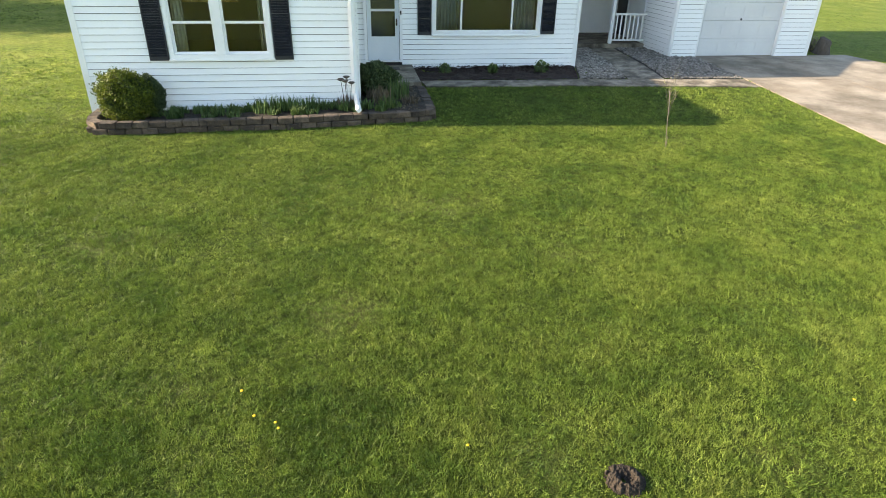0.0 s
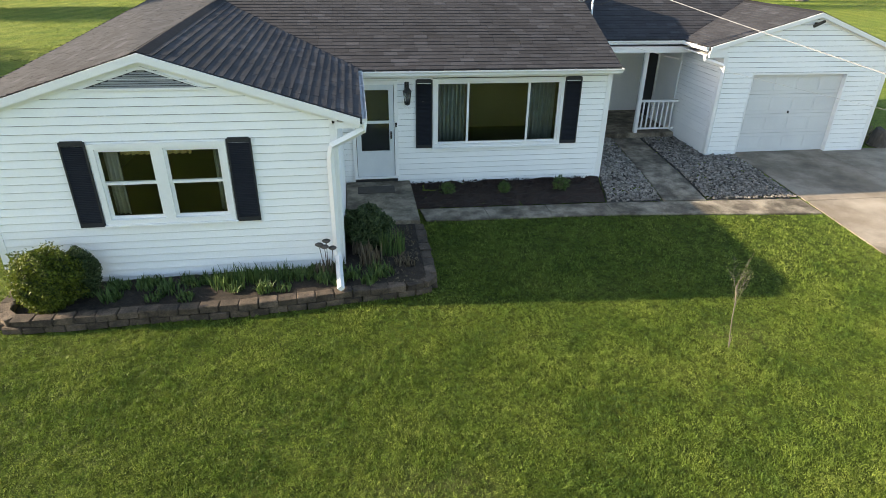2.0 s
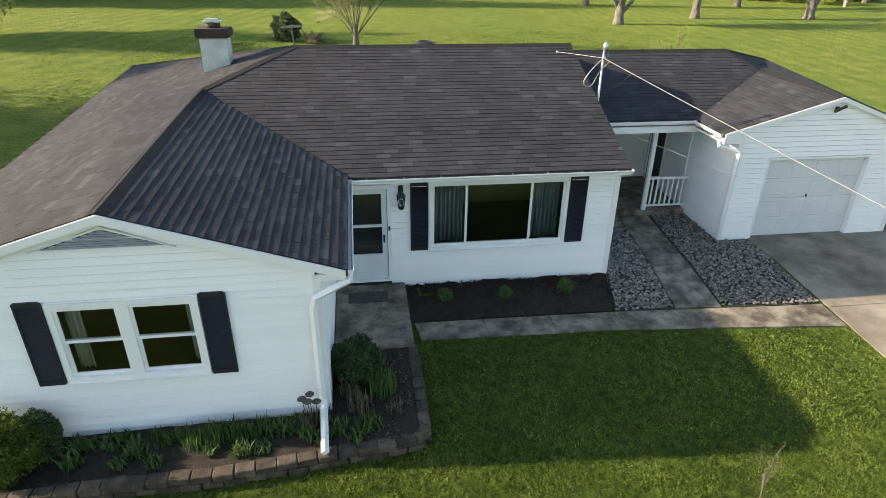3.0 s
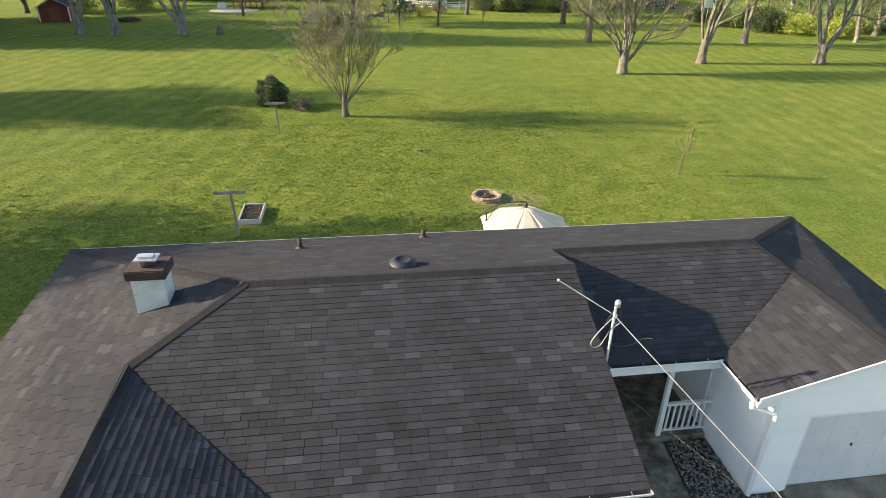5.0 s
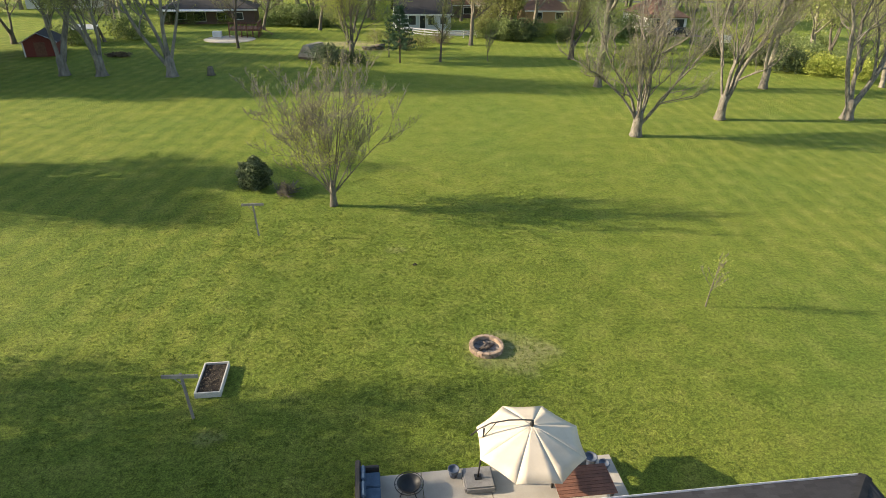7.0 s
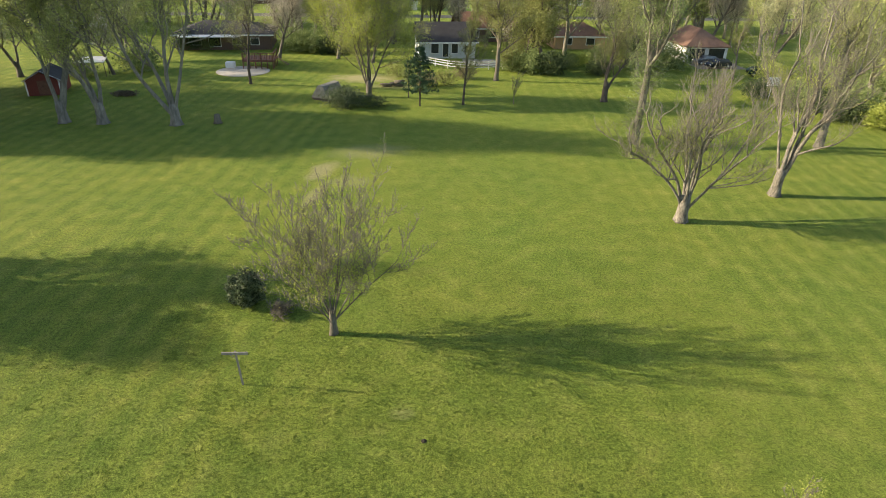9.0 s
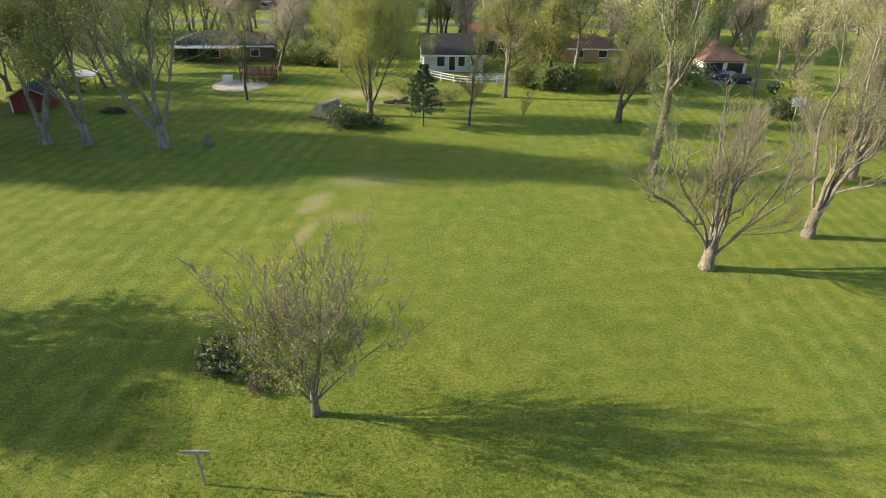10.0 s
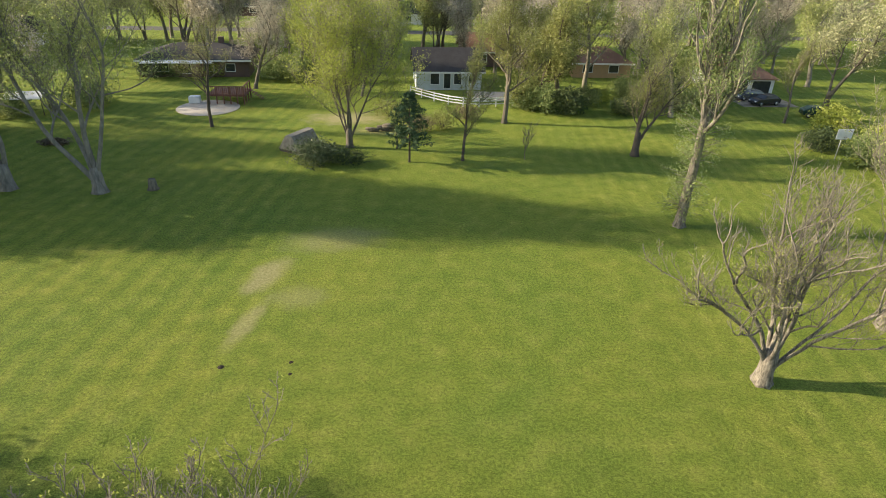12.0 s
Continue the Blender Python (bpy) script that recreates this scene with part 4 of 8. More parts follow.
board("soffit", (X_WING, YW + 0.01, Z_WING - 0.115), (XE - 0.05, YW + 0.01, Z_WR - 0.115), 0.02, 0.10, (0, 1))
board("soffit", (XGW + 0.03, YG + 0.01, ZG - 0.10), (X_GAR, YG + 0.01, Z_GAR - 0.10), 0.02, 0.08, (0, 1))
board("soffit", (X_GAR, YG + 0.01, Z_GAR - 0.10), (XGE - 0.05, YG + 0.01, Z_EF - 0.09), 0.02, 0.08, (0, 1))
box("soffit", XE - 0.05, XR - 0.02, YF + 0.03, 18.085, 2.60, 2.625, TRIM, house)
box("soffit", 0.375, XE - 0.02, YW + 0.05, YF + 0.03, 2.53, 2.555, TRIM, house)
board("soffit", (-5.16, YW + 0.07, 2.50), (-5.16, YB - 0.05, 3.22), 0.02, 0.58, (-1, 0))
board("soffit", (15.09, YG + 0.12, Z_EF - 0.12), (15.09, YB - 0.05, 3.22), 0.02, 0.24, (1, 0))
box("soffit", XW + 0.03, XGE - 0.03, 26.18, YB - 0.03, 3.215, 3.24, TRIM, house)
box("soffit", XGW + 0.02, 10.20, YG + 0.10, YBF, 2.66, 2.685, TRIM, house)
box("eave_end", XGW + 0.03, 10.235, YG + 0.01, YG + 0.09, 2.64, 2.84, TRIM, house)
box("eave_end", 9.94, 10.235, YG + 0.012, YG + 0.088, 2.841, 2.93, TRIM, house)
box("eave_end", 0.365, XE - 0.05, YW + 0.01, 14.20, 2.50, 2.60, TRIM, house)
box("eave_end", XWF + 0.03, -5.135, YW + 0.005, 14.20, 2.46, 2.60, TRIM, house)
box("eave_end", 15.065, XGE - 0.02, YG + 0.005, YG + 0.09, Z_EF - 0.20, Z_EF - 0.06, TRIM, house)
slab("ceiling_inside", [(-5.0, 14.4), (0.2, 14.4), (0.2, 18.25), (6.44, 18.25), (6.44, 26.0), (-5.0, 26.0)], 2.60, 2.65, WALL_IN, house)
box("porch_ceiling", 6.64, 10.20, YBF + 0.06, 23.97, 2.69, 2.72, TRIM, house)
box("porch_beam", 6.64, 10.20, YBF + 0.05, YBF + 0.19, 2.55, 2.70, TRIM, house)


def gutter(a, b, out, label="white metal gutter"):
    """A K-profile gutter from a to b, its open top outwards along out."""
    a, b, o = Vector(a), Vector(b), Vector((*out, 0))
    prof = [(0.0, 0.0), (0.0, -0.10), (0.075, -0.10), (0.085, -0.06), (0.115, -0.025), (0.115, 0.0), (0.108, 0.0), (0.106, -0.02), (0.07, -0.085), (0.008, -0.085), (0.008, 0.0)]
    n = len(prof)
    v = [c + o * s + Vector((0, 0, z)) for c in (a, b) for s, z in prof]
    f = [(i, (i + 1) % n, n + (i + 1) % n, n + i) for i in range(n)]
    f += [tuple(range(6)), tuple(range(n, n + 6))]
    ob = mesh_ob("gutter", v, f, TRIM, house, label)
    length = (b - a).length
    for i in range(int(length / 0.7)):
        p = a.lerp(b, (i + 0.5) / int(length / 0.7))
        q = p + o * 0.11
        tube("gutter_strap", [p + Vector((0, 0, 0.004)), q + Vector((0, 0, 0.004))], 0.006, METAL, ob, sides=5)
    return ob


gutter((XE + 0.0, YF + 0.03, ZE - 0.02), (XR + 0.02, YF + 0.03, ZE - 0.02), (0, -1))
gutter((XE - 0.03, YW + 0.02, Z_WR - 0.02), (XE - 0.03, YF - 0.08, P_WING(XE, YF) - 0.03), (1, 0))
gutter((6.76, YBF + 0.03, ZB - 0.02), (XGW + 0.02, YBF + 0.03, ZB - 0.02), (0, -1))
gutter((XGW + 0.03, YG + 0.05, ZG - 0.02), (XGW + 0.03, YBF - 0.05, ZG - 0.02), (-1, 0))
board("fascia", (XWF + 0.02, YW + 0.02, Z_WL - 0.03), (XW + 0.02, YB - 0.02, ZR - 0.03), 0.12, 0.025, (-1, 0))
gutter((XW + 0.05, YB - 0.03, ZR - 0.02), (XGE - 0.05, YB - 0.03, ZR - 0.02), (0, 1))
board("fascia", (XGE - 0.02, YG + 0.02, Z_EF - 0.03), (XGE - 0.02, YB - 0.02, ZR - 0.03), 0.12, 0.025, (1, 0))


def square_pipe(name, points, w, material, parent, label=""):
    v, f = tube_arrays(points, [w * 0.707] * len(points), 4)
    return mesh_ob(name, v, f, material, parent, label)


square_pipe("downspout", [(XE + 0.02, YW + 0.06, 2.60), (XE + 0.02, YW + 0.06, 2.46), (0.30, 14.14, 2.22), (0.26, 14.15, 2.05), (0.26, 14.15, 0.30), (0.28, 14.10, 0.20), (0.32, 13.20, 0.10)], 0.085, TRIM, house, "white rectangular downspout with a long foot")
square_pipe("downspout", [(XGW - 0.04, YG + 0.12, 2.70), (XGW - 0.02, YG + 0.12, 2.58), (10.20, 19.40, 2.42), (10.22, 19.40, 2.2), (10.22, 19.40, 0.08)], 0.075, TRIM, house, "white rectangular downspout")


# ---- windows, shutters, doors ----
def ring(bm, x0, x1, z0, z1, w, y0, y1):
    add_box(bm, x0, x0 + w, y0, y1, z0, z1)
    add_box(bm, x1 - w, x1, y0, y1, z0, z1)
    add_box(bm, x0 + w, x1 - w, y0, y1, z0, z0 + w)
    add_box(bm, x0 + w, x1 - w, y0, y1, z1 - w, z1)


def pane(x0, x1, z0, z1, y, owner):
    ob = box("pane", x0, x1, y, y + 0.006, z0, z1, GLASS, owner, "clear reflecting window glass")
    ob.visible_shadow = False
    return ob


def curtain(name, x0, x1, z0, z1, y, material, owner, label, waves=6, depth=0.04):
    n = waves * 6
    v, f = [], []
    for i in range(n + 1):
        x = x0 + (x1 - x0) * i / n
        d = depth * math.sin(i / 6 * 2 * math.pi) + 0.3 * depth * math.sin(i * 1.7)
        v += [(x, y + d, z0), (x, y + d, z1)]
    f = [(2 * i, 2 * i + 2, 2 * i + 3, 2 * i + 1) for i in range(n)]
    ob = mesh_ob(name, v, f, material, owner, label, smooth=True)
    m = ob.modifiers.new("cloth", "SOLIDIFY")
    m.thickness = 0.004
    return ob


wing_window = thing("wing_window", "", "", (-2.385, 14.25, 1.0))
under(wing_window, house)
tagged(wing_window, "pair of white double-hung windows with pale curtains")
for x0, x1, z0, z1 in ((-3.41, -3.325, 0.97, 2.33), (-1.445, -1.36, 0.97, 2.33), (-3.325, -1.445, 0.97, 1.055), (-3.325, -1.445, 2.245, 2.33)):
    box("casing", x0, x1, 14.20, 14.30, z0, z1, TRIM, wing_window)
box("mullion", -2.47, -2.315, 14.205, 14.30, 1.056, 2.244, TRIM, wing_window)
box("sill", -3.44, -1.33, 14.17, 14.26, 0.93, 0.968, TRIM, wing_window, bevel=0.006)
for x0, x1 in ((-3.325, -2.472), (-2.313, -1.445)):
    bm = bmesh.new()
    ring(bm, x0, x1, 1.65, 2.243, 0.045, 14.225, 14.25)
    part("upper_sash", bm, TRIM, wing_window)
    bm = bmesh.new()
    ring(bm, x0, x1, 1.057, 1.70, 0.05, 14.252, 14.28)
    part("lower_sash", bm, TRIM, wing_window)
    pane(x0 + 0.045, x1 - 0.045, 1.695, 2.198, 14.236, wing_window)
    pane(x0 + 0.05, x1 - 0.05, 1.107, 1.65, 14.264, wing_window)
curtain("curtain", -3.30, -3.08, 1.06, 2.25, 14.46, LACE, wing_window, "pale lace side curtain", 3)
curtain("curtain", -1.62, -1.47, 1.06, 2.25, 14.46, LACE, wing_window, "pale lace side curtain", 3)
curtain("valance", -3.1, -2.0, 2.02, 2.24, 14.62, VALANCE, wing_window, "scalloped gold window valance", 10, 0.03)

main_window = thing("picture_window", "", "", (3.96, 18.1, 0.95))
under(main_window, house)
tagged(main_window, "wide white three-part picture window with blue-grey curtains")
for x0, x1, z0, z1 in ((2.44, 2.51, 0.90, 2.48), (5.42, 5.49, 0.90, 2.48), (2.51, 5.42, 0.90, 0.97), (2.51, 5.42, 2.41, 2.48)):
    box("casing", x0, x1, 18.05, 18.15, z0, z1, TRIM, main_window)
box("sill", 2.41, 5.52, 18.02, 18.11, 0.862, 0.898, TRIM, main_window, bevel=0.006)
bm = bmesh.new()
ring(bm, 2.512, 5.418, 0.972, 2.408, 0.05, 18.075, 18.13)
part("frame_ring", bm, TRIM, main_window)
for x in (3.25, 4.67):
    box("mullion", x - 0.025, x + 0.025, 18.08, 18.125, 1.022, 2.358, TRIM, main_window)
for x0, x1 in ((2.562, 3.225), (3.275, 4.645), (4.695, 5.368)):
    pane(x0, x1, 1.022, 2.358, 18.10, main_window)
curtain("curtain", 2.56, 3.22, 0.95, 2.42, 18.36, CURTAIN, main_window, "blue-grey drape drawn to the side", 7)
curtain("curtain", 4.72, 5.38, 0.95, 2.42, 18.36, CURTAIN, main_window, "blue-grey drape drawn to the side", 7)


def shutter(x0, x1, z0, z1, y):
    """A louvred shutter with its stiles, rails and slats."""
    bm = bmesh.new()
    w = 0.028
    add_box(bm, x0, x0 + w, y - 0.03, y, z0, z1)
    add_box(bm, x1 - w, x1, y - 0.03, y, z0, z1)
    for z in (z0, z1 - 0.06):
        add_box(bm, x0 + w, x1 - w, y - 0.03, y, z, z + 0.08)
    ob = part("shutter", bm, BLACK, house, "black louvred vinyl shutter")
    z = z0 + 0.075
    me = None
    while z < z1 - 0.075:
        if True:
            if me is None:
                b2 = bmesh.new()
                add_box(b2, x0 + w, x1 - w, -0.016, 0.016, -0.004, 0.004, pose(0, y - 0.012, 0, 38))
                me = bpy.data.meshes.new("slat")
                b2.to_mesh(me)
                b2.free()
                me.materials.append(BLACK)
            s = new("slat", me)
            s.matrix_basis = Matrix.Translation((0, 0, z))
            under(s, ob)
        z += 0.03
    return ob


for x0, x1, z0, z1, y in ((-3.81, -3.435, 0.945, 2.365, 14.222), (-1.345, -0.965, 0.945, 2.365, 14.222), (2.05, 2.425, 0.90, 2.45, 18.072), (5.505, 5.90, 0.92, 2.47, 18.072)):
    shutter(x0, x1, z0, z1, y)

# gable louvre: a low triangle with a flat white trim and grey slats
VX0, VX1, VXM, VZ0, VZ1 = -3.27, -1.60, -2.40, 3.17, 3.45
gable_vent = thing("gable_vent", "", "", (VXM, 14.22, VZ0))
under(gable_vent, house)
tagged(gable_vent, "low triangular gable vent with grey louvres")
v, f = [], []
for y in (14.19, 14.235):
    v += [(VX0 - 0.11, y, VZ0 - 0.035), (VX1 + 0.11, y, VZ0 - 0.035), (VXM, y, VZ1 + 0.035), (VX0, y, VZ0), (VX1, y, VZ0), (VXM, y, VZ1)]
f = [(0, 1, 4, 3), (1, 2, 5, 4), (2, 0, 3, 5), (0, 6, 7, 1), (1, 7, 8, 2), (2, 8, 6, 0), (3, 4, 10, 9), (4, 5, 11, 10), (5, 3, 9, 11)]
mesh_ob("vent_trim", v, f, TRIM, gable_vent)
mesh_ob("vent_back", [(VX0, 14.222, VZ0), (VX1, 14.222, VZ0), (VXM, 14.222, VZ1)], [(0, 1, 2)], BLACK, gable_vent)
for i in range(8):
    z = VZ0 + 0.012 + i * 0.034
    g = (VZ1 - z - 0.012) / (VZ1 - VZ0)
    if g > 0.04:
        box("slat", VXM + (VX0 - VXM) * g, VXM + (VX1 - VXM) * g, -0.013, 0.013, -0.003, 0.003, LOUVRE, gable_vent, m=pose(0, 14.207, z, 50))
floodlight = thing("gable_floodlight", "small black floodlight bracket under the garage gable", "outdoor lamp", (12.50, 19.44, 3.50))
tube("lamp_arm", [(12.55, 19.46, 3.44), (12.55, 19.36, 3.46), (12.62, 19.32, 3.50)], 0.018, BLACK_METAL, floodlight, sides=6)
box("lamp_head", -0.16, 0.16, -0.03, 0.03, -0.03, 0.03, BLACK_METAL, floodlight, bevel=0.01, m=pose(12.52, 19.32, 3.46, 0, -25))
box("lamp_plate", 12.50, 12.60, 19.445, 19.474, 3.38, 3.48, BLACK_METAL, floodlight, bevel=0.005)

# front door with storm door
front_door = thing("front_door", "", "", (1.1, 18.1, 0.22))
under(front_door, house)
tagged(front_door, "closed white storm door with two dark glass lights")
bm = bmesh.new()
add_box(bm, 0.60, 0.68, 18.03, 18.12, 0.20, 2.45)
add_box(bm, 1.56, 1.64, 18.03, 18.12, 0.20, 2.45)
add_box(bm, 0.68, 1.56, 18.03, 18.12, 2.37, 2.45)
add_box(bm, 0.60, 1.64, 18.00, 18.12, 0.198, 0.235)
part("door_casing", bm, TRIM, front_door)
bm = bmesh.new()
ring(bm, 0.69, 1.55, 0.245, 2.36, 0.11, 18.06, 18.095)
add_box(bm, 0.80, 1.44, 18.06, 18.095, 0.355, 0.86)
add_box(bm, 0.80, 1.44, 18.055, 18.09, 1.50, 1.56)
part("storm_door_leaf", bm, DOOR_WHITE, front_door)
pane(0.80, 1.44, 0.86, 1.50, 18.078, front_door)
pane(0.80, 1.44, 1.56, 2.25, 18.078, front_door)
box("inner_door", 0.70, 1.54, 18.17, 18.21, 0.22, 2.36, BLACK, front_door)
box("door_handle", 1.46, 1.50, 18.02, 18.055, 1.14, 1.32, BLACK_METAL, front_door, "black storm door handle", 0.008)
box("lock_plate", 1.575, 1.615, 18.015, 18.03, 1.42, 1.52, BLACK_METAL, front_door, bevel=0.004)

# wall lantern
lantern = thing("wall_lantern", "black metal coach lantern beside the front door", "wall lamp", (1.85, 18.0, 2.2))
box("backplate", 1.80, 1.90, 18.055, 18.076, 2.05, 2.42, BLACK_METAL, lantern, bevel=0.008)
tube("arm", [(1.85, 18.06, 2.36), (1.85, 17.99, 2.42), (1.85, 17.93, 2.39), (1.85, 17.93, 2.33)], 0.012, BLACK_METAL, lantern)
lathe("lamp_top", [(0.0, 0.15), (0.02, 0.14), (0.03, 0.10), (0.06, 0.07), (0.10, 0.02), (0.095, 0.0)], BLACK_METAL, lantern, at=(1.85, 17.93, 2.22), sides=6)
lathe("lamp_glass", [(0.055, 0.0), (0.08, 0.24)], GLASS, lantern, at=(1.85, 17.93, 1.98), sides=6)
for k in range(6):
    a = math.pi * k / 3
    tube("bar", [(1.85 + 0.058 * math.cos(a), 17.93 + 0.058 * math.sin(a), 1.97), (1.85 + 0.085 * math.cos(a), 17.93 + 0.085 * math.sin(a), 2.225)], 0.006, BLACK_METAL, lantern, sides=5)
lathe("lamp_base", [(0.0, -0.03), (0.03, -0.02), (0.065, 0.0), (0.062, 0.02)], BLACK_METAL, lantern, at=(1.85, 17.93, 1.955), sides=6)

# garage door: four sections of raised panels
garage_door = thing("garage_door", "", "", (12.53, 19.55, 0))
under(garage_door, house)
tagged(garage_door, "closed white sectional garage door with raised panels")
bm = bmesh.new()
add_box(bm, 11.13, 11.165, 19.47, 19.66, 0.02, 2.205)
add_box(bm, 13.895, 13.935, 19.47, 19.66, 0.02, 2.205)
add_box(bm, 11.165, 13.895, 19.47, 19.66, 2.168, 2.205)
part("door_casing", bm, TRIM, garage_door)
for r in range(4):
    z0 = 0.025 + r * 0.537
    bm = bmesh.new()
    add_box(bm, 11.17, 13.89, 19.60, 19.64, z0, z0 + 0.531)
    sec = part("door_section", bm, GARAGE_WHITE, garage_door)
    for c in range(4):
        x0 = 11.26 + c * 0.66
        bm = bmesh.new()
        made = add_box(bm, x0, x0 + 0.585, 19.593, 19.602, z0 + 0.09, z0 + 0.44)
        bmesh.ops.bevel(bm, geom=bm.edges[:], offset=0.008, segments=1, affect="EDGES")
        part("raised_panel", bm, GARAGE_WHITE, sec)
box("door_handle", 12.51, 12.55, 19.57, 19.60, 1.10, 1.17, BLACK_METAL, garage_door, "black garage door handle", 0.006)

# porch between house and garage
porch_floor = box("porch_floor", 6.66, 10.20, 21.22, 24.0, -0.05, 0.16, CONCRETE, house, "stained concrete porch floor", 0.01)
for x in (8.98, 7.0):
    box("porch_post", x - 0.055, x + 0.055, YBF + 0.50, YBF + 0.61, 0.165, 2.69, TRIM, house, bevel=0.006)
railing = thing("porch_railing", "", "", (9.6, 21.36, 0.2))
under(railing, house)
tagged(railing, "white wooden porch railing with square balusters")
box("handrail", 9.04, 10.21, 21.30, 21.40, 1.06, 1.12, TRIM, railing, bevel=0.006)
box("bottom_rail", 9.04, 10.21, 21.32, 21.38, 0.24, 0.29, TRIM, railing, bevel=0.004)
for i in range(7):
    x = 9.17 + i * 0.15
    box("baluster", x - 0.02, x + 0.02, 21.33, 21.37, 0.29, 1.06, TRIM, railing)
porch_door = thing("porch_door", "", "", (10.2, 23.4, 0.16))
under(porch_door, house)
tagged(porch_door, "dark door from the porch into the garage")
box("door_leaf", 10.190, 10.206, 22.95, 23.80, 0.165, 2.15, BLACK, porch_door, bevel=0.003)
box("door_casing", 10.180, 10.206, 22.86, 22.94, 0.165, 2.24, TRIM, porch_door, bevel=0.004)
box("door_casing", 10.180, 10.206, 23.81, 23.89, 0.165, 2.24, TRIM, porch_door, bevel=0.004)
box("side_door", 6.63, 6.66, 21.95, 22.85, 0.17, 2.20, BLACK, house, "dark door in the side wall of the porch")

# chimney
chimney = thing("chimney", "square chimney of pale painted brick with dark crown", "chimney", (-2.2, 22.3, 3.6))
cx0, cx1, cy0, cy1 = -2.64, -2.0, 22.26, 22.78
box("brick_shaft", cx0, cx1, cy0, cy1, 3.6, 4.77, CHIMNEY, chimney, bevel=0.012)
box("crown", cx0 - 0.07, cx1 + 0.07, cy0 - 0.07, cy1 + 0.07, 4.77, 4.98, CROWN, chimney, bevel=0.02)
lathe("flue", [(0.17, 0.0), (0.17, 0.14)], LEAD, chimney, at=((cx0 + cx1) / 2, (cy0 + cy1) / 2, 4.98))
bm = bmesh.new()
add_box(bm, cx0 + 0.10, cx1 - 0.10, cy0 + 0.10, cy1 - 0.10, 5.11, 5.14)
add_box(bm, cx0 + 0.18, cx1 - 0.18, cy0 + 0.18, cy1 - 0.18, 5.142, 5.19)
part("rain_cap", bm, METAL, chimney, "bright metal rain cap")
box("flashing", cx0 - 0.04, cx1 + 0.04, cy0 - 0.04, cy1 + 0.04, 3.80, 3.95, METAL, chimney)


def vent_pipe(x, y, h, r):
    z = P_REAR(x, y)
    t = thing("vent_pipe", "short dark plumbing vent pipe on the roof", "vent pipe", (x, y, z), group="roof vents")
    lathe("boot", [(r * 2.4, -0.06), (r * 2.2, 0.02), (r * 1.2, 0.07)], LEAD, t, at=(x, y, z))
    lathe("pipe", [(r, -0.05), (r, h), (r * 0.7, h), (r * 0.7, h - 0.1)], LEAD, t, at=(x, y, z))


vent_pipe(0.40, 25.35, 0.30, 0.055)
vent_pipe(3.70, 26.06, 0.26, 0.055)
turtle = thing("roof_vent", "round dark mushroom vent on the roof", "roof vent", (2.90, 22.95, P_REAR(2.90, 22.95)))
lathe("vent_neck", [(0.17, -0.1), (0.17, 0.12)], LEAD, turtle, at=(2.90, 22.95, P_REAR(2.90, 22.95)))
lathe("vent_hood", [(0.30, 0.04), (0.32, 0.07), (0.30, 0.11), (0.20, 0.17), (0.17, 0.18), (0.14, 0.15), (0.0, 0.14)], BLACK, turtle, at=(2.90, 22.95, P_REAR(2.90, 22.95)), sides=24)

# service mast, its loops of cable and the lines to the street
mast = thing("service_mast", "grey metal electric service mast with weatherhead", "service mast", (6.785, 20.26, 1.6))
MX, MY, MZ = 6.785, 20.26, 3.54
tube("mast_pipe", [(MX, MY, 1.6), (MX, MY, MZ + 1.22)], 0.027, METAL, mast)
lathe("weatherhead", [(0.045, 0.0), (0.062, 0.05), (0.058, 0.11), (0.03, 0.15), (0.0, 0.16)], METAL, mast, at=(MX + 0.02, MY - 0.02, MZ + 1.20))
box("meter_box", 6.63, 6.78, 20.12, 20.40, 1.25, 1.75, GREY_METAL, mast, bevel=0.01)
lathe("cable_clamp", [(0.0, -0.04), (0.04, -0.03), (0.045, 0.03), (0.0, 0.04)], METAL, mast, at=(MX, MY - 0.03, MZ + 1.0), sides=10)
tube("guy_wire", [(MX, MY, MZ + 1.0), (6.18, 21.85, P_MAIN(6.18, 21.85) + 0.03)], 0.005, GREY_METAL, mast, sides=5)
lathe("guy_anchor", [(0.0, -0.02), (0.035, -0.01), (0.03, 0.03), (0.0, 0.035)], METAL, mast, at=(6.18, 21.85, P_MAIN(6.18, 21.85) + 0.02), sides=8)


def cable_loop(points, r, material):
    """A smooth cable through a few points."""
    p = [Vector(q) for q in points]
    p = [p[0]] + p + [p[-1]]
    out = []
    for k in range(1, len(p) - 2):
        for i in range(8):
            t = i / 8
            out.append(0.5 * (2 * p[k] + (p[k + 1] - p[k - 1]) * t + (2 * p[k - 1] - 5 * p[k] + 4 * p[k + 1] - p[k + 2]) * t * t + (3 * p[k] - p[k - 1] - 3 * p[k + 1] + p[k + 2]) * t ** 3))
    tube("cable_loop", out + [p[-1]], r, material, mast, sides=6)


cable_loop([(MX, MY - 0.04, MZ + 1.02), (MX - 0.28, MY - 0.12, MZ + 0.78), (MX - 0.46, MY - 0.15, MZ + 0.52), (MX - 0.40, MY - 0.15, MZ + 0.38), (MX - 0.24, MY - 0.12, MZ + 0.42), (MX - 0.08, MY - 0.10, MZ + 0.72), (MX + 0.10, MY - 0.14, MZ + 0.94)], 0.011, GREY_METAL)
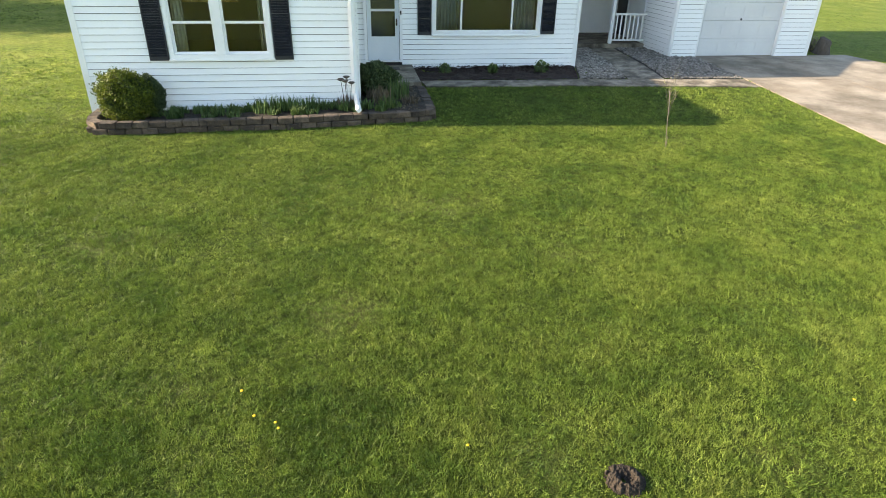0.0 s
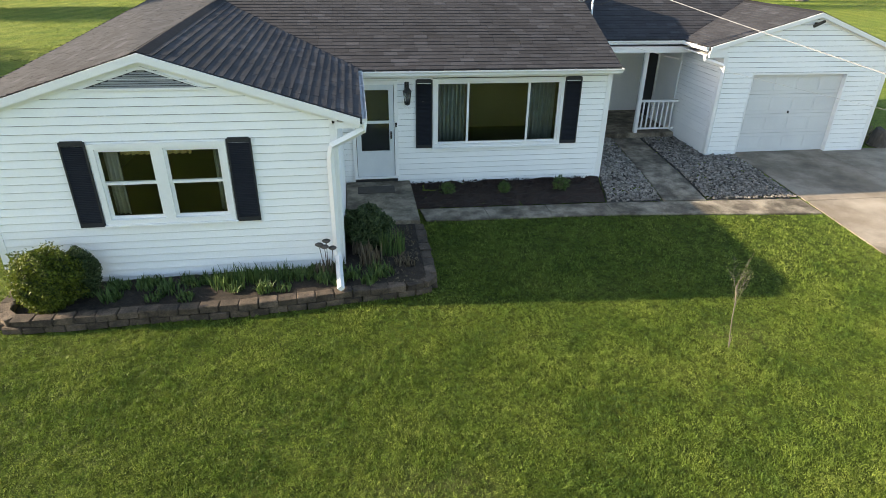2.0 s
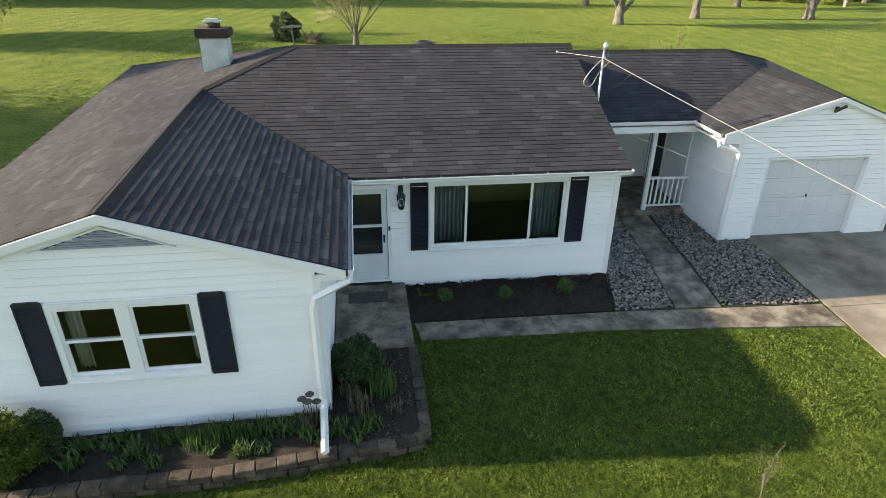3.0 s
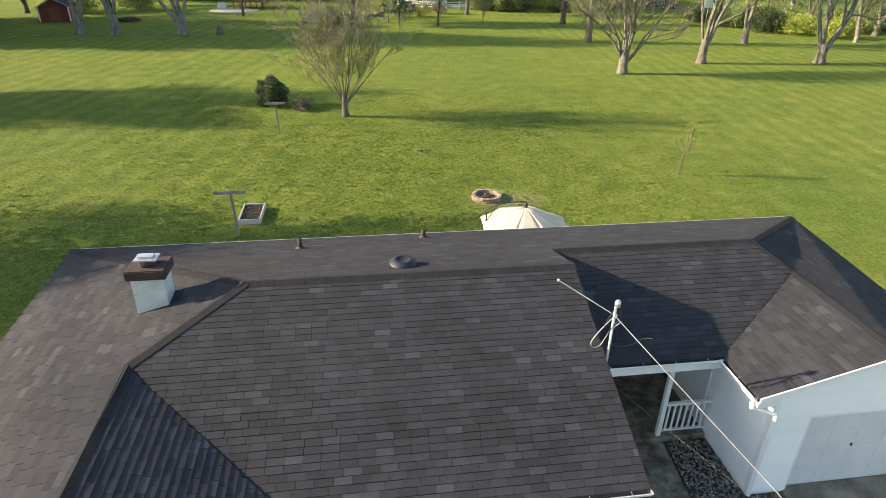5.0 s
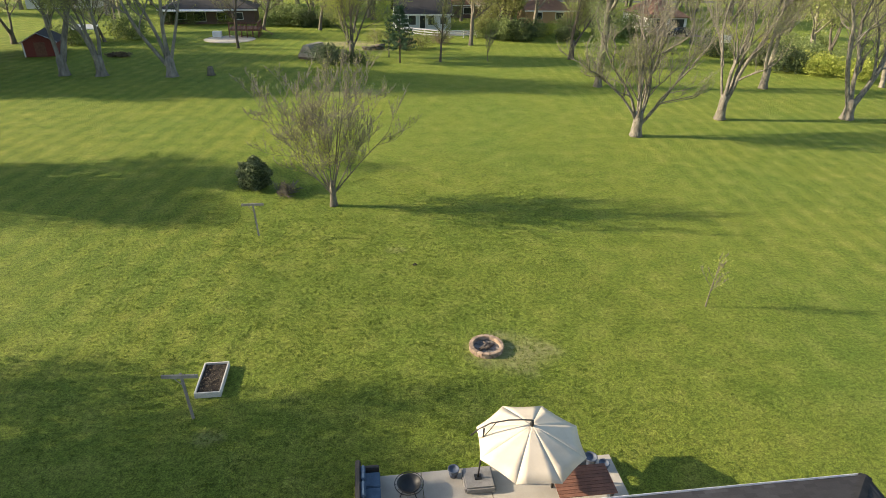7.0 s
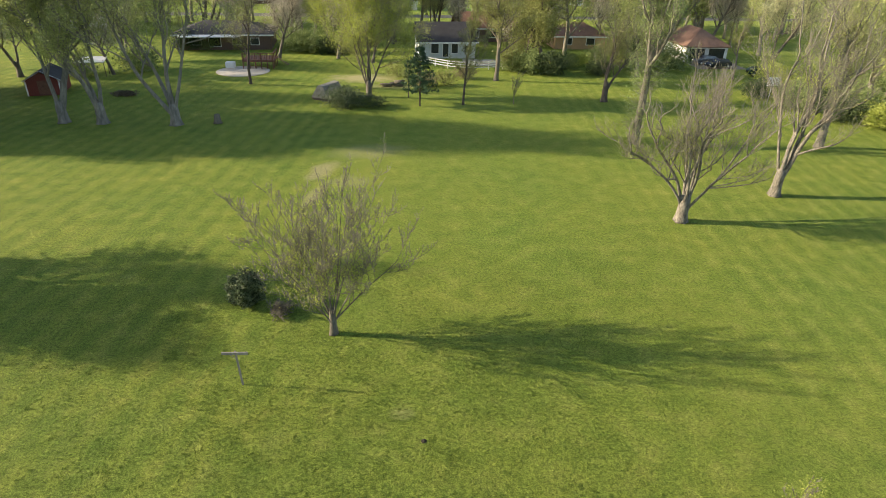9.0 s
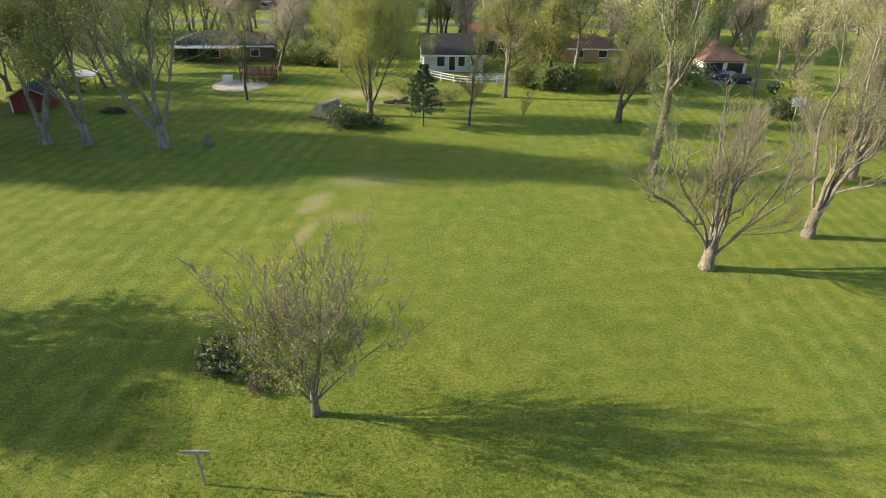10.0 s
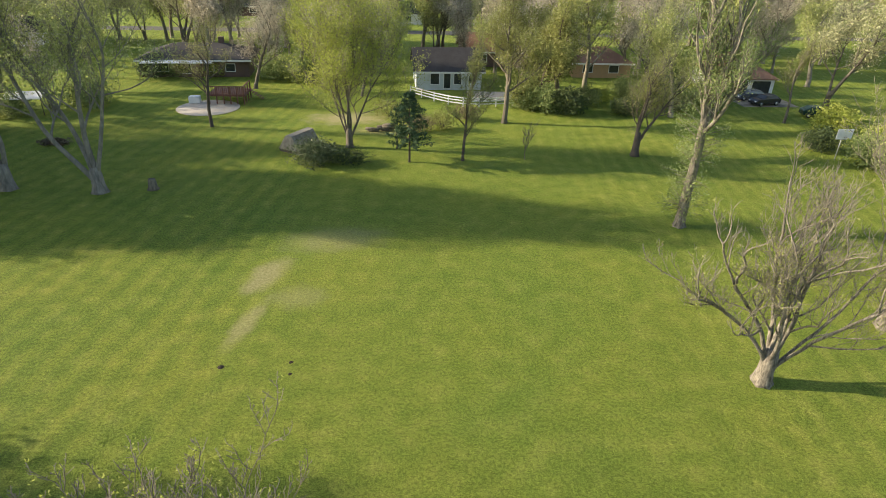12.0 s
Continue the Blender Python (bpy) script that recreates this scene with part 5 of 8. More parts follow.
cable_loop([(MX + 0.06, MY - 0.05, MZ + 1.2), (MX + 0.08, MY - 0.10, MZ + 1.02), (MX - 0.06, MY - 0.10, MZ + 0.78), (MX - 0.20, MY - 0.12, MZ + 0.48), (MX - 0.24, MY - 0.12, MZ + 0.42)], 0.008, BLACK_METAL)
cable_loop([(MX - 0.02, MY - 0.04, MZ + 1.2), (MX - 0.16, MY - 0.10, MZ + 1.0), (MX - 0.24, MY - 0.12, MZ + 0.84)], 0.007, BLACK_METAL)
cable_loop([(MX - 0.02, MY - 0.03, MZ + 0.32), (MX + 0.18, MY - 0.10, MZ + 0.30), (MX + 0.42, MY - 0.18, MZ + 0.42), (MX + 0.52, MY - 0.30, MZ + 0.62), (MX + 0.62, MY - 0.46, MZ + 0.72)], 0.007, BLACK_METAL)


def wire(name, a, b, sag, r, material, label):
    pts = []
    for i in range(25):
        f = i / 24
        p = Vector(a).lerp(Vector(b), f)
        p.z -= sag * 4 * f * (1 - f)
        pts.append(p)
    v, f = tube_arrays(pts, [r] * 25, 5)
    return tagged(mesh_ob(name, v, f, material), label, "cable")


wire("service_cable", (MX, MY - 0.05, MZ + 1.0), (MX + 22 * math.cos(radians(-76)), MY + 22 * math.sin(radians(-76)), MZ + 1.0 - 22 * 0.119), 0.15, 0.008, GREY_METAL, "twisted bare aluminium service cable in the air")
wire("phone_line", (6.75, 20.1, 3.1), (MX + 22 * math.cos(radians(-64)), MY + 22 * math.sin(radians(-64)), 2.6), 0.3, 0.002, GREY_METAL, "thin grey phone line sagging to the street")


# ---- trees: a branching skeleton swept into tubes, leaves as loose small blades ----
def branch_paths(rnd, start, way, length, radius, level, spec, out, tips):
    """Grows one limb and, from it, its side limbs and a fork at its end; fills out with (points, radii, level) and tips with leaf places."""
    last = level >= spec["levels"]
    segs = 2 if last else max(4, min(9, int(length / 0.7)))
    p, d = Vector(start), Vector(way).normalized()
    pts, radii = [p.copy()], [radius]
    end_r = radius * (0.3 if last else spec["taper"])
    wob = spec["wobble"] * (1.5 if level else spec["sway"])
    for i in range(segs):
        d = (d + Vector((rnd.gauss(0, wob), rnd.gauss(0, wob), rnd.gauss(0, wob * 0.6) + (spec["rise"] if level else 0.0)))).normalized()
        p = p + d * (length / segs)
        pts.append(p.copy())
        radii.append(radius + (end_r - radius) * ((i + 1) / segs) ** 0.8)
    out.append((pts, radii, level))
    if level >= spec["levels"] - 1:
        tips += pts[1:]
    if last:
        return
    count = spec["kids"][min(level, len(spec["kids"]) - 1)]
    ends = spec["fork"] if level < spec["levels"] - 1 else 1
    for k in range(count + ends):
        if k < count:
            f0 = spec["bare"] if level == 0 else 0.2
            f = min(f0 + (0.98 - f0) * (k + rnd.uniform(0.1, 0.9)) / count, 0.98)
            spread = radians(rnd.uniform(*spec["angle"]))
            thick = rnd.uniform(0.42, 0.66)
            s = rnd.uniform(0.7, 1.25) * spec["shrink"] * (1.2 - 0.5 * f)
        else:
            f, spread, thick, s = 1.0, radians(rnd.uniform(10, 32)), rnd.uniform(0.7, 0.95), rnd.uniform(0.75, 1.1) * spec["shrink"]
        i = min(int(f * segs), segs - 1)
        q = pts[i].lerp(pts[i + 1], f * segs - i)
        axis = (pts[i + 1] - pts[i]).normalized()
        side = axis.orthogonal().normalized()
        side.rotate(Matrix.Rotation(rnd.uniform(0, 2 * math.pi), 3, axis))
        if side.z < -0.3 and level:
            side = -side
        w = axis * math.cos(spread) + side * math.sin(spread)
        r = (radii[i] + (radii[i + 1] - radii[i]) * (f * segs - i)) * thick
        branch_paths(rnd, q, w, length * s, max(r, spec["fine"]), level + 1, spec, out, tips)


def tubes_mesh(name, paths, material, parent, thin=0.008):
    verts, faces = [], []
    for pts, radii, level in paths:
        v, f = tube_arrays(pts, [max(r, thin) for r in radii], 9 if level == 0 else (6 if level == 1 else (4 if level == 2 else 3)), cap=False)
        k = len(verts)
        verts += v
        faces += [tuple(k + i for i in q) for q in f]
    return mesh_ob(name, verts, faces, material, parent, smooth=True)


def leaf_mesh(name, places, count, size, spread, material, parent, seed, droop=0.0, low=None):
    """count small three-cornered leaves thrown round the places; low: a height above which most are left out."""
    rng = np.random.default_rng(seed)
    P = np.array([tuple(p) for p in places])
    if low:
        P = P[(P[:, 2] < low) | (rng.uniform(0, 1, len(P)) < 0.22)]
    c = P[rng.integers(0, len(P), count)] + rng.normal(0, spread, (count, 3))
    c[:, 2] -= np.abs(rng.normal(0, droop, count)) if droop else 0
    c = c[c[:, 2] > 0.05]
    n = len(c)
    u = rng.normal(0, 1, (n, 3))
    u /= np.linalg.norm(u, axis=1)[:, None]
    w = np.cross(u, rng.normal(0, 1, (n, 3)))
    w /= np.linalg.norm(w, axis=1)[:, None]
    s = (size * rng.uniform(0.5, 1.4, n))[:, None]
    v = np.stack([c - u * s, c + u * s * 0.8 - w * s * 0.5, c + u * s * 0.6 + w * s * 0.6], 1).reshape(-1, 3)
    return tagged(fast_mesh(name, v, np.arange(3 * n).reshape(-1, 3), material, parent), kind="stuff")


BASE_SPEC = dict(levels=4, kids=(7, 4, 3, 2), wobble=0.09, rise=0.06, angle=(25, 58), shrink=0.55, bare=0.35, taper=0.42, fork=2, sway=0.7, fine=0.007)


def tree(label, x, y, height, trunk_r, spec=None, stems=((0, 0),), stem_len=0.45, bark=None, twig=None, leaf=None, leaves=5000, leaf_size=0.10, leaf_spread=0.25, seed=1, droop=0.0, group="", turn=0.0, butt=0.0, low=None, shoots=0):
    """stems: (lean degrees, heading degrees) of each main stem; they part at the height butt; shoots: leafy sprouts low on the trunk."""
    s = dict(BASE_SPEC)
    s.update(spec or {})
    rnd = random.Random(seed)
    t = thing("tree", label, "tree", (0, 0, 0), group)
    paths, tips = [], []
    for lean, heading in stems:
        d = Vector((math.sin(radians(lean)) * math.cos(radians(heading)), math.sin(radians(lean)) * math.sin(radians(heading)), math.cos(radians(lean))))
        r = trunk_r * (1.0 if len(stems) == 1 else rnd.uniform(0.7, 1.1) / len(stems) ** 0.55)
        at = Vector((d.x, d.y, 0)) * trunk_r * 1.2 + Vector((0, 0, butt * rnd.uniform(0.45, 0.75)))
        branch_paths(rnd, at, d, height * stem_len * rnd.uniform(0.85, 1.1), r, 0, s, paths, tips)
    top = max(p.z for pts, _, _ in paths for p in pts)
    k = (height - butt * 0.6) / (top - butt * 0.6)
    fit = Matrix.Diagonal((min(k, 1.15), min(k, 1.15), k)).to_3x3()
    paths = [([fit @ p for p in pts], radii, lv) for pts, radii, lv in paths]
    tips = [fit @ p for p in tips]
    for _ in range(shoots):
        i = rnd.randrange(len(stems))
        trunk_path = [q for q in paths if q[2] == 0][i][0]
        p = trunk_path[0].lerp(trunk_path[-1], rnd.uniform(0.1, 0.9))
        a = rnd.uniform(0, 2 * math.pi)
        e = p + Vector((math.cos(a), math.sin(a), rnd.uniform(-0.2, 0.8))) * rnd.uniform(0.6, 2.3)
        paths.append(([p, p.lerp(e, 0.5) + Vector((0, 0, 0.1)), e], [0.03, 0.02, 0.008], 3))
        tips += [p.lerp(e, 0.6), p.lerp(e, 0.8), e] * 3
    trunk = tubes_mesh("trunk", [q for q in paths if q[2] == 0], bark or BARK, t)
    base = butt if len(stems) > 1 else height * 0.05
    wide = trunk_r * (1.0 if len(stems) > 1 else 0.95)
    v, f = tube_arrays([(0, 0, -0.1), (0, 0, base * 0.08 + 0.05), (0, 0, base * 0.3 + 0.1), (0, 0, base * 0.75 + 0.1), (0, 0, base + 0.15)], [wide * 1.4, wide * 1.12, wide * 0.95, wide * 0.9, wide * 0.7], 12)
    for q in v:
        a = math.atan2(q[1], q[0])
        bulge = 1 + 0.14 * math.sin(5 * a + seed) * max(0.0, 1 - q[2] / (base + 0.2)) + 0.05 * math.sin(9 * a + 3 * q[2])
        q[0] *= bulge
        q[1] *= bulge
    mesh_ob("root_flare", v, f, bark or BARK, t, smooth=True)
    tubes_mesh("branchwork", [q for q in paths if q[2] in (1, 2)], bark or BARK, t, min(0.012, trunk_r * 0.3))["kind"] = "stuff"
    tubes_mesh("twig_spray", [q for q in paths if q[2] > 2], twig or TWIG, t, min(0.011, trunk_r * 0.2))["kind"] = "stuff"
    if leaves:
        leaf_mesh("crown", tips, leaves, leaf_size, leaf_spread, leaf or LEAF_GREEN, t, seed + 50, droop, low)
    t.matrix_basis = pose(x, y, 0, 0, 0, turn)
    return t


def conifer(label, x, y, height, width, seed, clear=0.12):
    """A pine: a straight stem, whorls of drooping boughs, each set with needle tufts."""
    rnd = random.Random(seed)
    t = thing("tree", label, "pine tree")
    tube("trunk", [(0, 0, -0.1), (0.03, 0, height * 0.5), (0, 0.02, height)], [0.12, 0.08, 0.015], BARK_DARK, t)
    paths, tips = [], []
    z = height * clear
    while z < height * 0.98:
        f = (z / height - clear) / (1 - clear)
        n = rnd.randint(4, 6)
        for k in range(n):
            a = 2 * math.pi * (k + rnd.uniform(-0.3, 0.3)) / n
            l = width * (1 - f ** 1.6) ** 0.9 * rnd.uniform(0.55, 1.2) + 0.1
            p0 = Vector((0, 0, z))
            p1 = p0 + Vector((math.cos(a) * l * 0.55, math.sin(a) * l * 0.55, 0.02 * l))
            p2 = p0 + Vector((math.cos(a) * l, math.sin(a) * l, 0.10 * l))
            paths.append(([p0, p1, p2], [0.025, 0.016, 0.006], 3))
            tips += [p0.lerp(p2, g) for g in (0.35, 0.5, 0.65, 0.8, 0.95, 1.0)]
        z += height * 0.075
    tubes_mesh("boughwork", paths, BARK_DARK, t)["kind"] = "stuff"
    leaf_mesh("needle_spray", tips, 6500, 0.12, 0.12, NEEDLE, t, seed)
    t.matrix_basis = pose(x, y, 0)
    return t


def shrub(name, label, x, y, rx, ry, h, leaves, size, material, seed, z=0.0, core=None, bumpy=0.18, category="shrub", loose=0.06):
    """A dense bush: short stems inside and a lumpy shell of leaves."""
    rnd, rng = random.Random(seed), np.random.default_rng(seed)
    t = thing(name, label, category)
    paths = []
    for k in range(9):
        a = rnd.uniform(0, 2 * math.pi)
        q = Vector((math.cos(a) * rx * 0.6, math.sin(a) * ry * 0.6, h * rnd.uniform(0.6, 0.9)))
        paths.append(([Vector((0, 0, -0.05)), q * 0.5 + Vector((0, 0, h * 0.1)), q], [0.03, 0.018, 0.008], 2))
    tubes_mesh("stemwork", paths, BARK_DARK, t)["kind"] = "stuff"
    v = rng.normal(0, 1, (leaves, 3))
    v /= np.linalg.norm(v, axis=1)[:, None]
    lump = 1 + bumpy * (np.sin(4 * v[:, 0] + seed) * np.sin(5 * v[:, 1] + 2 * seed) + 0.6 * np.sin(9 * v[:, 2] + 7 * v[:, 0]))
    r = lump * np.clip(rng.normal(0.94, loose, leaves), 0.55, 1.2)
    c = np.stack([v[:, 0] * rx * r, v[:, 1] * ry * r, h * 0.5 + v[:, 2] * h * 0.5 * r], 1)
    c = c[c[:, 2] > -0.02]
    n = len(c)
    u = rng.normal(0, 1, (n, 3))
    u /= np.linalg.norm(u, axis=1)[:, None]
    w = np.cross(u, rng.normal(0, 1, (n, 3)))
    w /= np.linalg.norm(w, axis=1)[:, None]
    s = (size * rng.uniform(0.5, 1.4, n))[:, None]
    q = np.stack([c - u * s, c + u * s * 0.8 - w * s * 0.6, c + u * s * 0.6 + w * s * 0.7], 1).reshape(-1, 3)
    tagged(fast_mesh("foliage", q, np.arange(3 * n).reshape(-1, 3), material, t), kind="stuff")
    # solid dark filling that stands for the shade deep among the leaves
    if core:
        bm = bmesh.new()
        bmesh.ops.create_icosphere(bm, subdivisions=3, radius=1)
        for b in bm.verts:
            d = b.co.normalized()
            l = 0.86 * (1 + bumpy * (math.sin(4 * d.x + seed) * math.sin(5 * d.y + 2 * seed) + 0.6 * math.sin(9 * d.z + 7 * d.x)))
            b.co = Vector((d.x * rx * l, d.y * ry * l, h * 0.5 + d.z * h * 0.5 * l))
        part("inner_shade", bm, core, t)
    t.matrix_basis = pose(x, y, z)
    return t


# green kept near black: the bushes' inner shade put into the colour
CORE_SHADE = surface("shaded_inner_leaves", (0.015, 0.025, 0.006), (0.035, 0.05, 0.012), 8, 30, 0.95, 1.0, 0.05)

# the fruit tree, and those of the back lawn
tree("budding fruit tree with many thin branches and pale new leaves", 1.15, 52.75, 10.6, 0.20, dict(levels=4, kids=(7, 5, 4, 1), angle=(26, 56), bare=0.16, rise=0.06, wobble=0.10, shrink=0.38, fork=1, sway=0.45, taper=0.34),
     stems=((4, 20), (16, 170), (29, 188), (9, 110), (15, 350), (13, 250), (28, 8), (22, 60), (20, 300), (32, 130), (30, 232), (7, 200), (38, 176), (37, 350)), stem_len=0.56, bark=BARK, twig=TWIG, leaf=LEAF_YELLOW, leaves=7000, leaf_size=0.052, leaf_spread=0.13, seed=14, butt=1.5, low=4.8)
MAPLE = dict(levels=4, kids=(5, 4, 3, 1), angle=(22, 55), bare=0.25, rise=0.05, wobble=0.13, shrink=0.5, fork=2, taper=0.55)
tree("cut-back maple with bare upswept limbs and pale flaking bark", 26.9, 66.2, 13.2, 0.46, dict(MAPLE, kids=(4, 3, 3, 1), taper=0.66, bare=0.3),
     stems=((16, 20), (8, 120), (22, 175), (12, 260), (28, 345), (4, 60), (38, 8), (34, 185), (12, 0), (18, 95)), stem_len=0.50, bark=BARK_PALE, twig=TWIG, leaf=LEAF_OLIVE, leaves=6000, leaf_size=0.06, leaf_spread=0.18, seed=21, butt=2.0, low=8.0)
tree("tall pale-barked maple with spreading limbs and first leaves", 37.5, 71.0, 19.0, 0.42, MAPLE,
     stems=((4, 180), (12, 20), (18, 340), (10, 60)), stem_len=0.5, bark=BARK_PALE, twig=TWIG, leaf=LEAF_SPRING, leaves=8000, leaf_size=0.05, leaf_spread=0.28, seed=22, butt=2.2)
tree("leaning pale-barked maple with upswept stems", 50.5, 70.3, 19, 0.5, MAPLE,
     stems=((28, 10), (14, 60), (20, 160)), stem_len=0.5, bark=BARK_PALE, twig=TWIG, leaf=LEAF_SPRING, leaves=8000, leaf_size=0.05, leaf_spread=0.28, seed=23, butt=1.8)
tree("tall maple with pale bark and sparse new leaves", 50.4, 84.0, 18, 0.45, MAPLE, stems=((6, 30), (20, 200), (14, 300)), stem_len=0.5, bark=BARK_PALE, leaf=LEAF_OLIVE, leaves=11000, leaf_size=0.08, leaf_spread=0.3, seed=24, butt=2.5)
tree("tall forked tree with pale trunk and broken limbs", 30.6, 85.8, 21, 0.46, dict(levels=4, kids=(5, 5, 4, 1), sway=0.2, angle=(20, 50), bare=0.75, rise=0.10, wobble=0.06, shrink=0.55, taper=0.65, fork=2), stem_len=0.44, bark=BARK_PALE, leaf=LEAF_GREEN, leaves=17000, leaf_size=0.08, leaf_spread=0.3, seed=29, shoots=120)
for x, y, h, st, sd in ((-31.5, 94.4, 22, ((4, 200), (16, 30)), 31), (-27.2, 94.0, 22, ((8, 150), (10, 20), (14, 260)), 32), (-19.1, 93.3, 23, ((15, 160), (4, 10), (13, 350), (34, 185)), 33)):
    tree("tall many-stemmed maple with grey bark and new leaves", x, y, h, 0.55, dict(levels=4, kids=(6, 4, 3, 1), angle=(22, 55), bare=0.35, rise=0.06, wobble=0.09, shrink=0.5), stems=st, stem_len=0.5, bark=BARK_GREY, leaf=LEAF_SPRING, leaves=24000, leaf_size=0.10, leaf_spread=0.45, seed=sd, group="maples along the lawn", butt=2.2)
tree("willow-like tree full of fresh yellow-green leaves", 1.9, 106.4, 21, 0.40, dict(levels=4, kids=(6, 4, 3, 2), angle=(25, 60), bare=0.2, rise=0.03, wobble=0.1, shrink=0.55), stems=((5, 30), (12, 150), (15, 200), (4, 320), (15, 350), (9, 260)), stem_len=0.48, bark=BARK, leaf=LEAF_YELLOW, leaves=44000, leaf_size=0.09, leaf_spread=0.45, seed=41, butt=2.0)
conifer("small dark green pine with a clear stem", 8.4, 101.5, 7.4, 2.1, 42, 0.26)
tree("slim young tree with bare upright twigs", 7.1, 105.9, 5.5, 0.09, dict(levels=3, kids=(8, 4, 3), angle=(20, 45), shrink=0.4, bare=0.3), stem_len=0.7, leaf=LEAF_GREEN, leaves=900, leaf_size=0.07, seed=43)
tree("slender budding tree with upright limbs", 14.0, 102.0, 13.5, 0.17, dict(levels=4, kids=(11, 4, 3, 1), angle=(20, 46), shrink=0.36, bare=0.22), stem_len=0.7, bark=BARK_DARK, leaf=LEAF_OLIVE, leaves=7000, leaf_size=0.075, leaf_spread=0.22, seed=44)
tree("tree with a dark straight trunk and buff spring leaves", 20.7, 116.5, 19, 0.36, dict(levels=4, kids=(11, 5, 3, 1), angle=(30, 65), shrink=0.45, bare=0.35, rise=0.06), stem_len=0.65, bark=BARK, leaf=LEAF_OLIVE, leaves=20000, leaf_size=0.10, leaf_spread=0.35, seed=45)
tree("small bare sapling with grey twigs", 20.7, 102.4, 4.6, 0.06, dict(levels=3, kids=(8, 4, 3), angle=(18, 40), shrink=0.45, bare=0.2), stem_len=0.6, leaves=0, seed=46)
tree("short-trunked tree with low leafy limbs", 33.2, 103.8, 13.5, 0.40, dict(levels=4, kids=(6, 4, 3, 1), angle=(28, 62), shrink=0.5, bare=0.35), stems=((5, 90), (12, 10), (10, 200)), stem_len=0.5, bark=BARK_DARK, leaf=LEAF_OLIVE, leaves=8000, leaf_size=0.08, leaf_spread=0.35, seed=47, butt=2.5, shoots=20)
tree("bare dark tree beside the round pad", -15.0, 113.9, 13.0, 0.22, dict(levels=4, kids=(9, 4, 3, 1), angle=(35, 70), shrink=0.42, bare=0.35, rise=0.03), stem_len=0.55, bark=BARK_DARK, twig=TWIG, leaf=LEAF_OLIVE, leaves=3500, leaf_size=0.07, seed=48)
tree("thin tree among shrubs with a few new leaves", 58.6, 117.5, 11, 0.20, dict(angle=(24, 50), shrink=0.42, bare=0.4), stem_len=0.55, bark=BARK, leaf=LEAF_OLIVE, leaves=2600, leaf_size=0.09, leaf_spread=0.35, seed=49)
shrub("round_bush", "dense round dark evergreen bush on the lawn", -4.1, 56.2, 0.98, 0.92, 1.95, 9000, 0.07, LEAF_BUSH, 61, core=CORE_SHADE)
tree("low spreading prunings and bare sprouts beside the bush", -2.6, 55.2, 1.1, 0.04, dict(levels=3, kids=(9, 5, 3), angle=(20, 60), rise=0.0, shrink=0.6, bare=0.1), stems=((72, 330), (68, 350), (76, 300), (74, 10), (60, 320)), stem_len=2.2, bark=BARK_PALE, twig=BARK_PALE, leaf=LEAF_YELLOW, leaves=160, leaf_size=0.045, seed=62)
tree("young staked tree with thin yellow-green leaves", 18.8, 39.3, 3.0, 0.035, dict(levels=3, kids=(9, 3, 3), angle=(20, 45), shrink=0.36, bare=0.3, fine=0.004, wobble=0.05), stem_len=0.7, leaf=LEAF_YELLOW, leaves=700, leaf_size=0.035, leaf_spread=0.16, seed=63)
sapling = tree("thin leafless sapling on the front lawn", 6.14, 11.37, 1.70, 0.006, dict(levels=3, kids=(5, 3, 2), angle=(14, 30), shrink=0.42, bare=0.5, fine=0.0016, fork=1), stem_len=0.75, bark=BARK, twig=BARK, leaves=60, leaf=LEAF_OLIVE, leaf_size=0.012, leaf_spread=0.02, seed=64)
sapling.matrix_basis = Matrix.Translation((0, 0, float(fall(11.37)))) @ sapling.matrix_basis


# ---- front garden ----
def block_wall(label, points, courses=2, size=(0.30, 0.122, 0.20), base=-0.215, seed=5):
    """A low dry-stacked wall of split blocks along a line of points."""
    t = thing("planter_wall", label, "retaining wall", (points[0][0], points[0][1], base), kind="structure")
    rnd = random.Random(seed)
    shapes = []
    for k in range(6):
        bm = bmesh.new()
        made = add_box(bm, -size[0] / 2 + 0.004, size[0] / 2 - 0.004, -size[2] / 2, size[2] / 2, 0, size[1] - 0.003)
        bmesh.ops.bevel(bm, geom=bm.edges[:], offset=0.014, segments=1, affect="EDGES")
        for v in bm.verts:
            v.co += Vector((rnd.uniform(-0.006, 0.006), rnd.uniform(-0.014, 0.014), rnd.uniform(-0.005, 0.005)))
        me = bpy.data.meshes.new("block")
        bm.to_mesh(me)
        bm.free()
        me.materials.append(BLOCK)
        shapes.append(me)
    for c in range(courses):
        carry = (c % 2) * size[0] / 2
        for a, b in zip(points[:-1], points[1:]):
            a, b = Vector(a), Vector(b)
            d = (b - a)
            u = d.normalized()
            s = carry
            while s < d.length:
                p = a + u * s
                ob = new("block", rnd.choice(shapes))
                ob.matrix_basis = pose(p.x + rnd.uniform(-0.006, 0.006), p.y + rnd.uniform(-0.012, 0.012), base + c * size[1], rnd.uniform(-1.5, 1.5), rnd.uniform(-1.5, 1.5), math.degrees(math.atan2(u.y, u.x)) + rnd.uniform(-2.5, 2.5))
                under(ob, t)
                s += size[0]
            carry = s - d.length
    return t


block_wall("two-course planter wall of brown split concrete blocks", [(-4.90, 14.12), (-4.88, 13.6), (-4.80, 13.22), (-4.62, 13.04), (-4.3, 13.0), (-2.6, 13.09), (-1.2, 13.11), (-0.3, 13.20), (0.4, 13.30), (1.45, 13.40), (1.74, 13.46), (1.86, 13.62), (1.87, 15.70)])

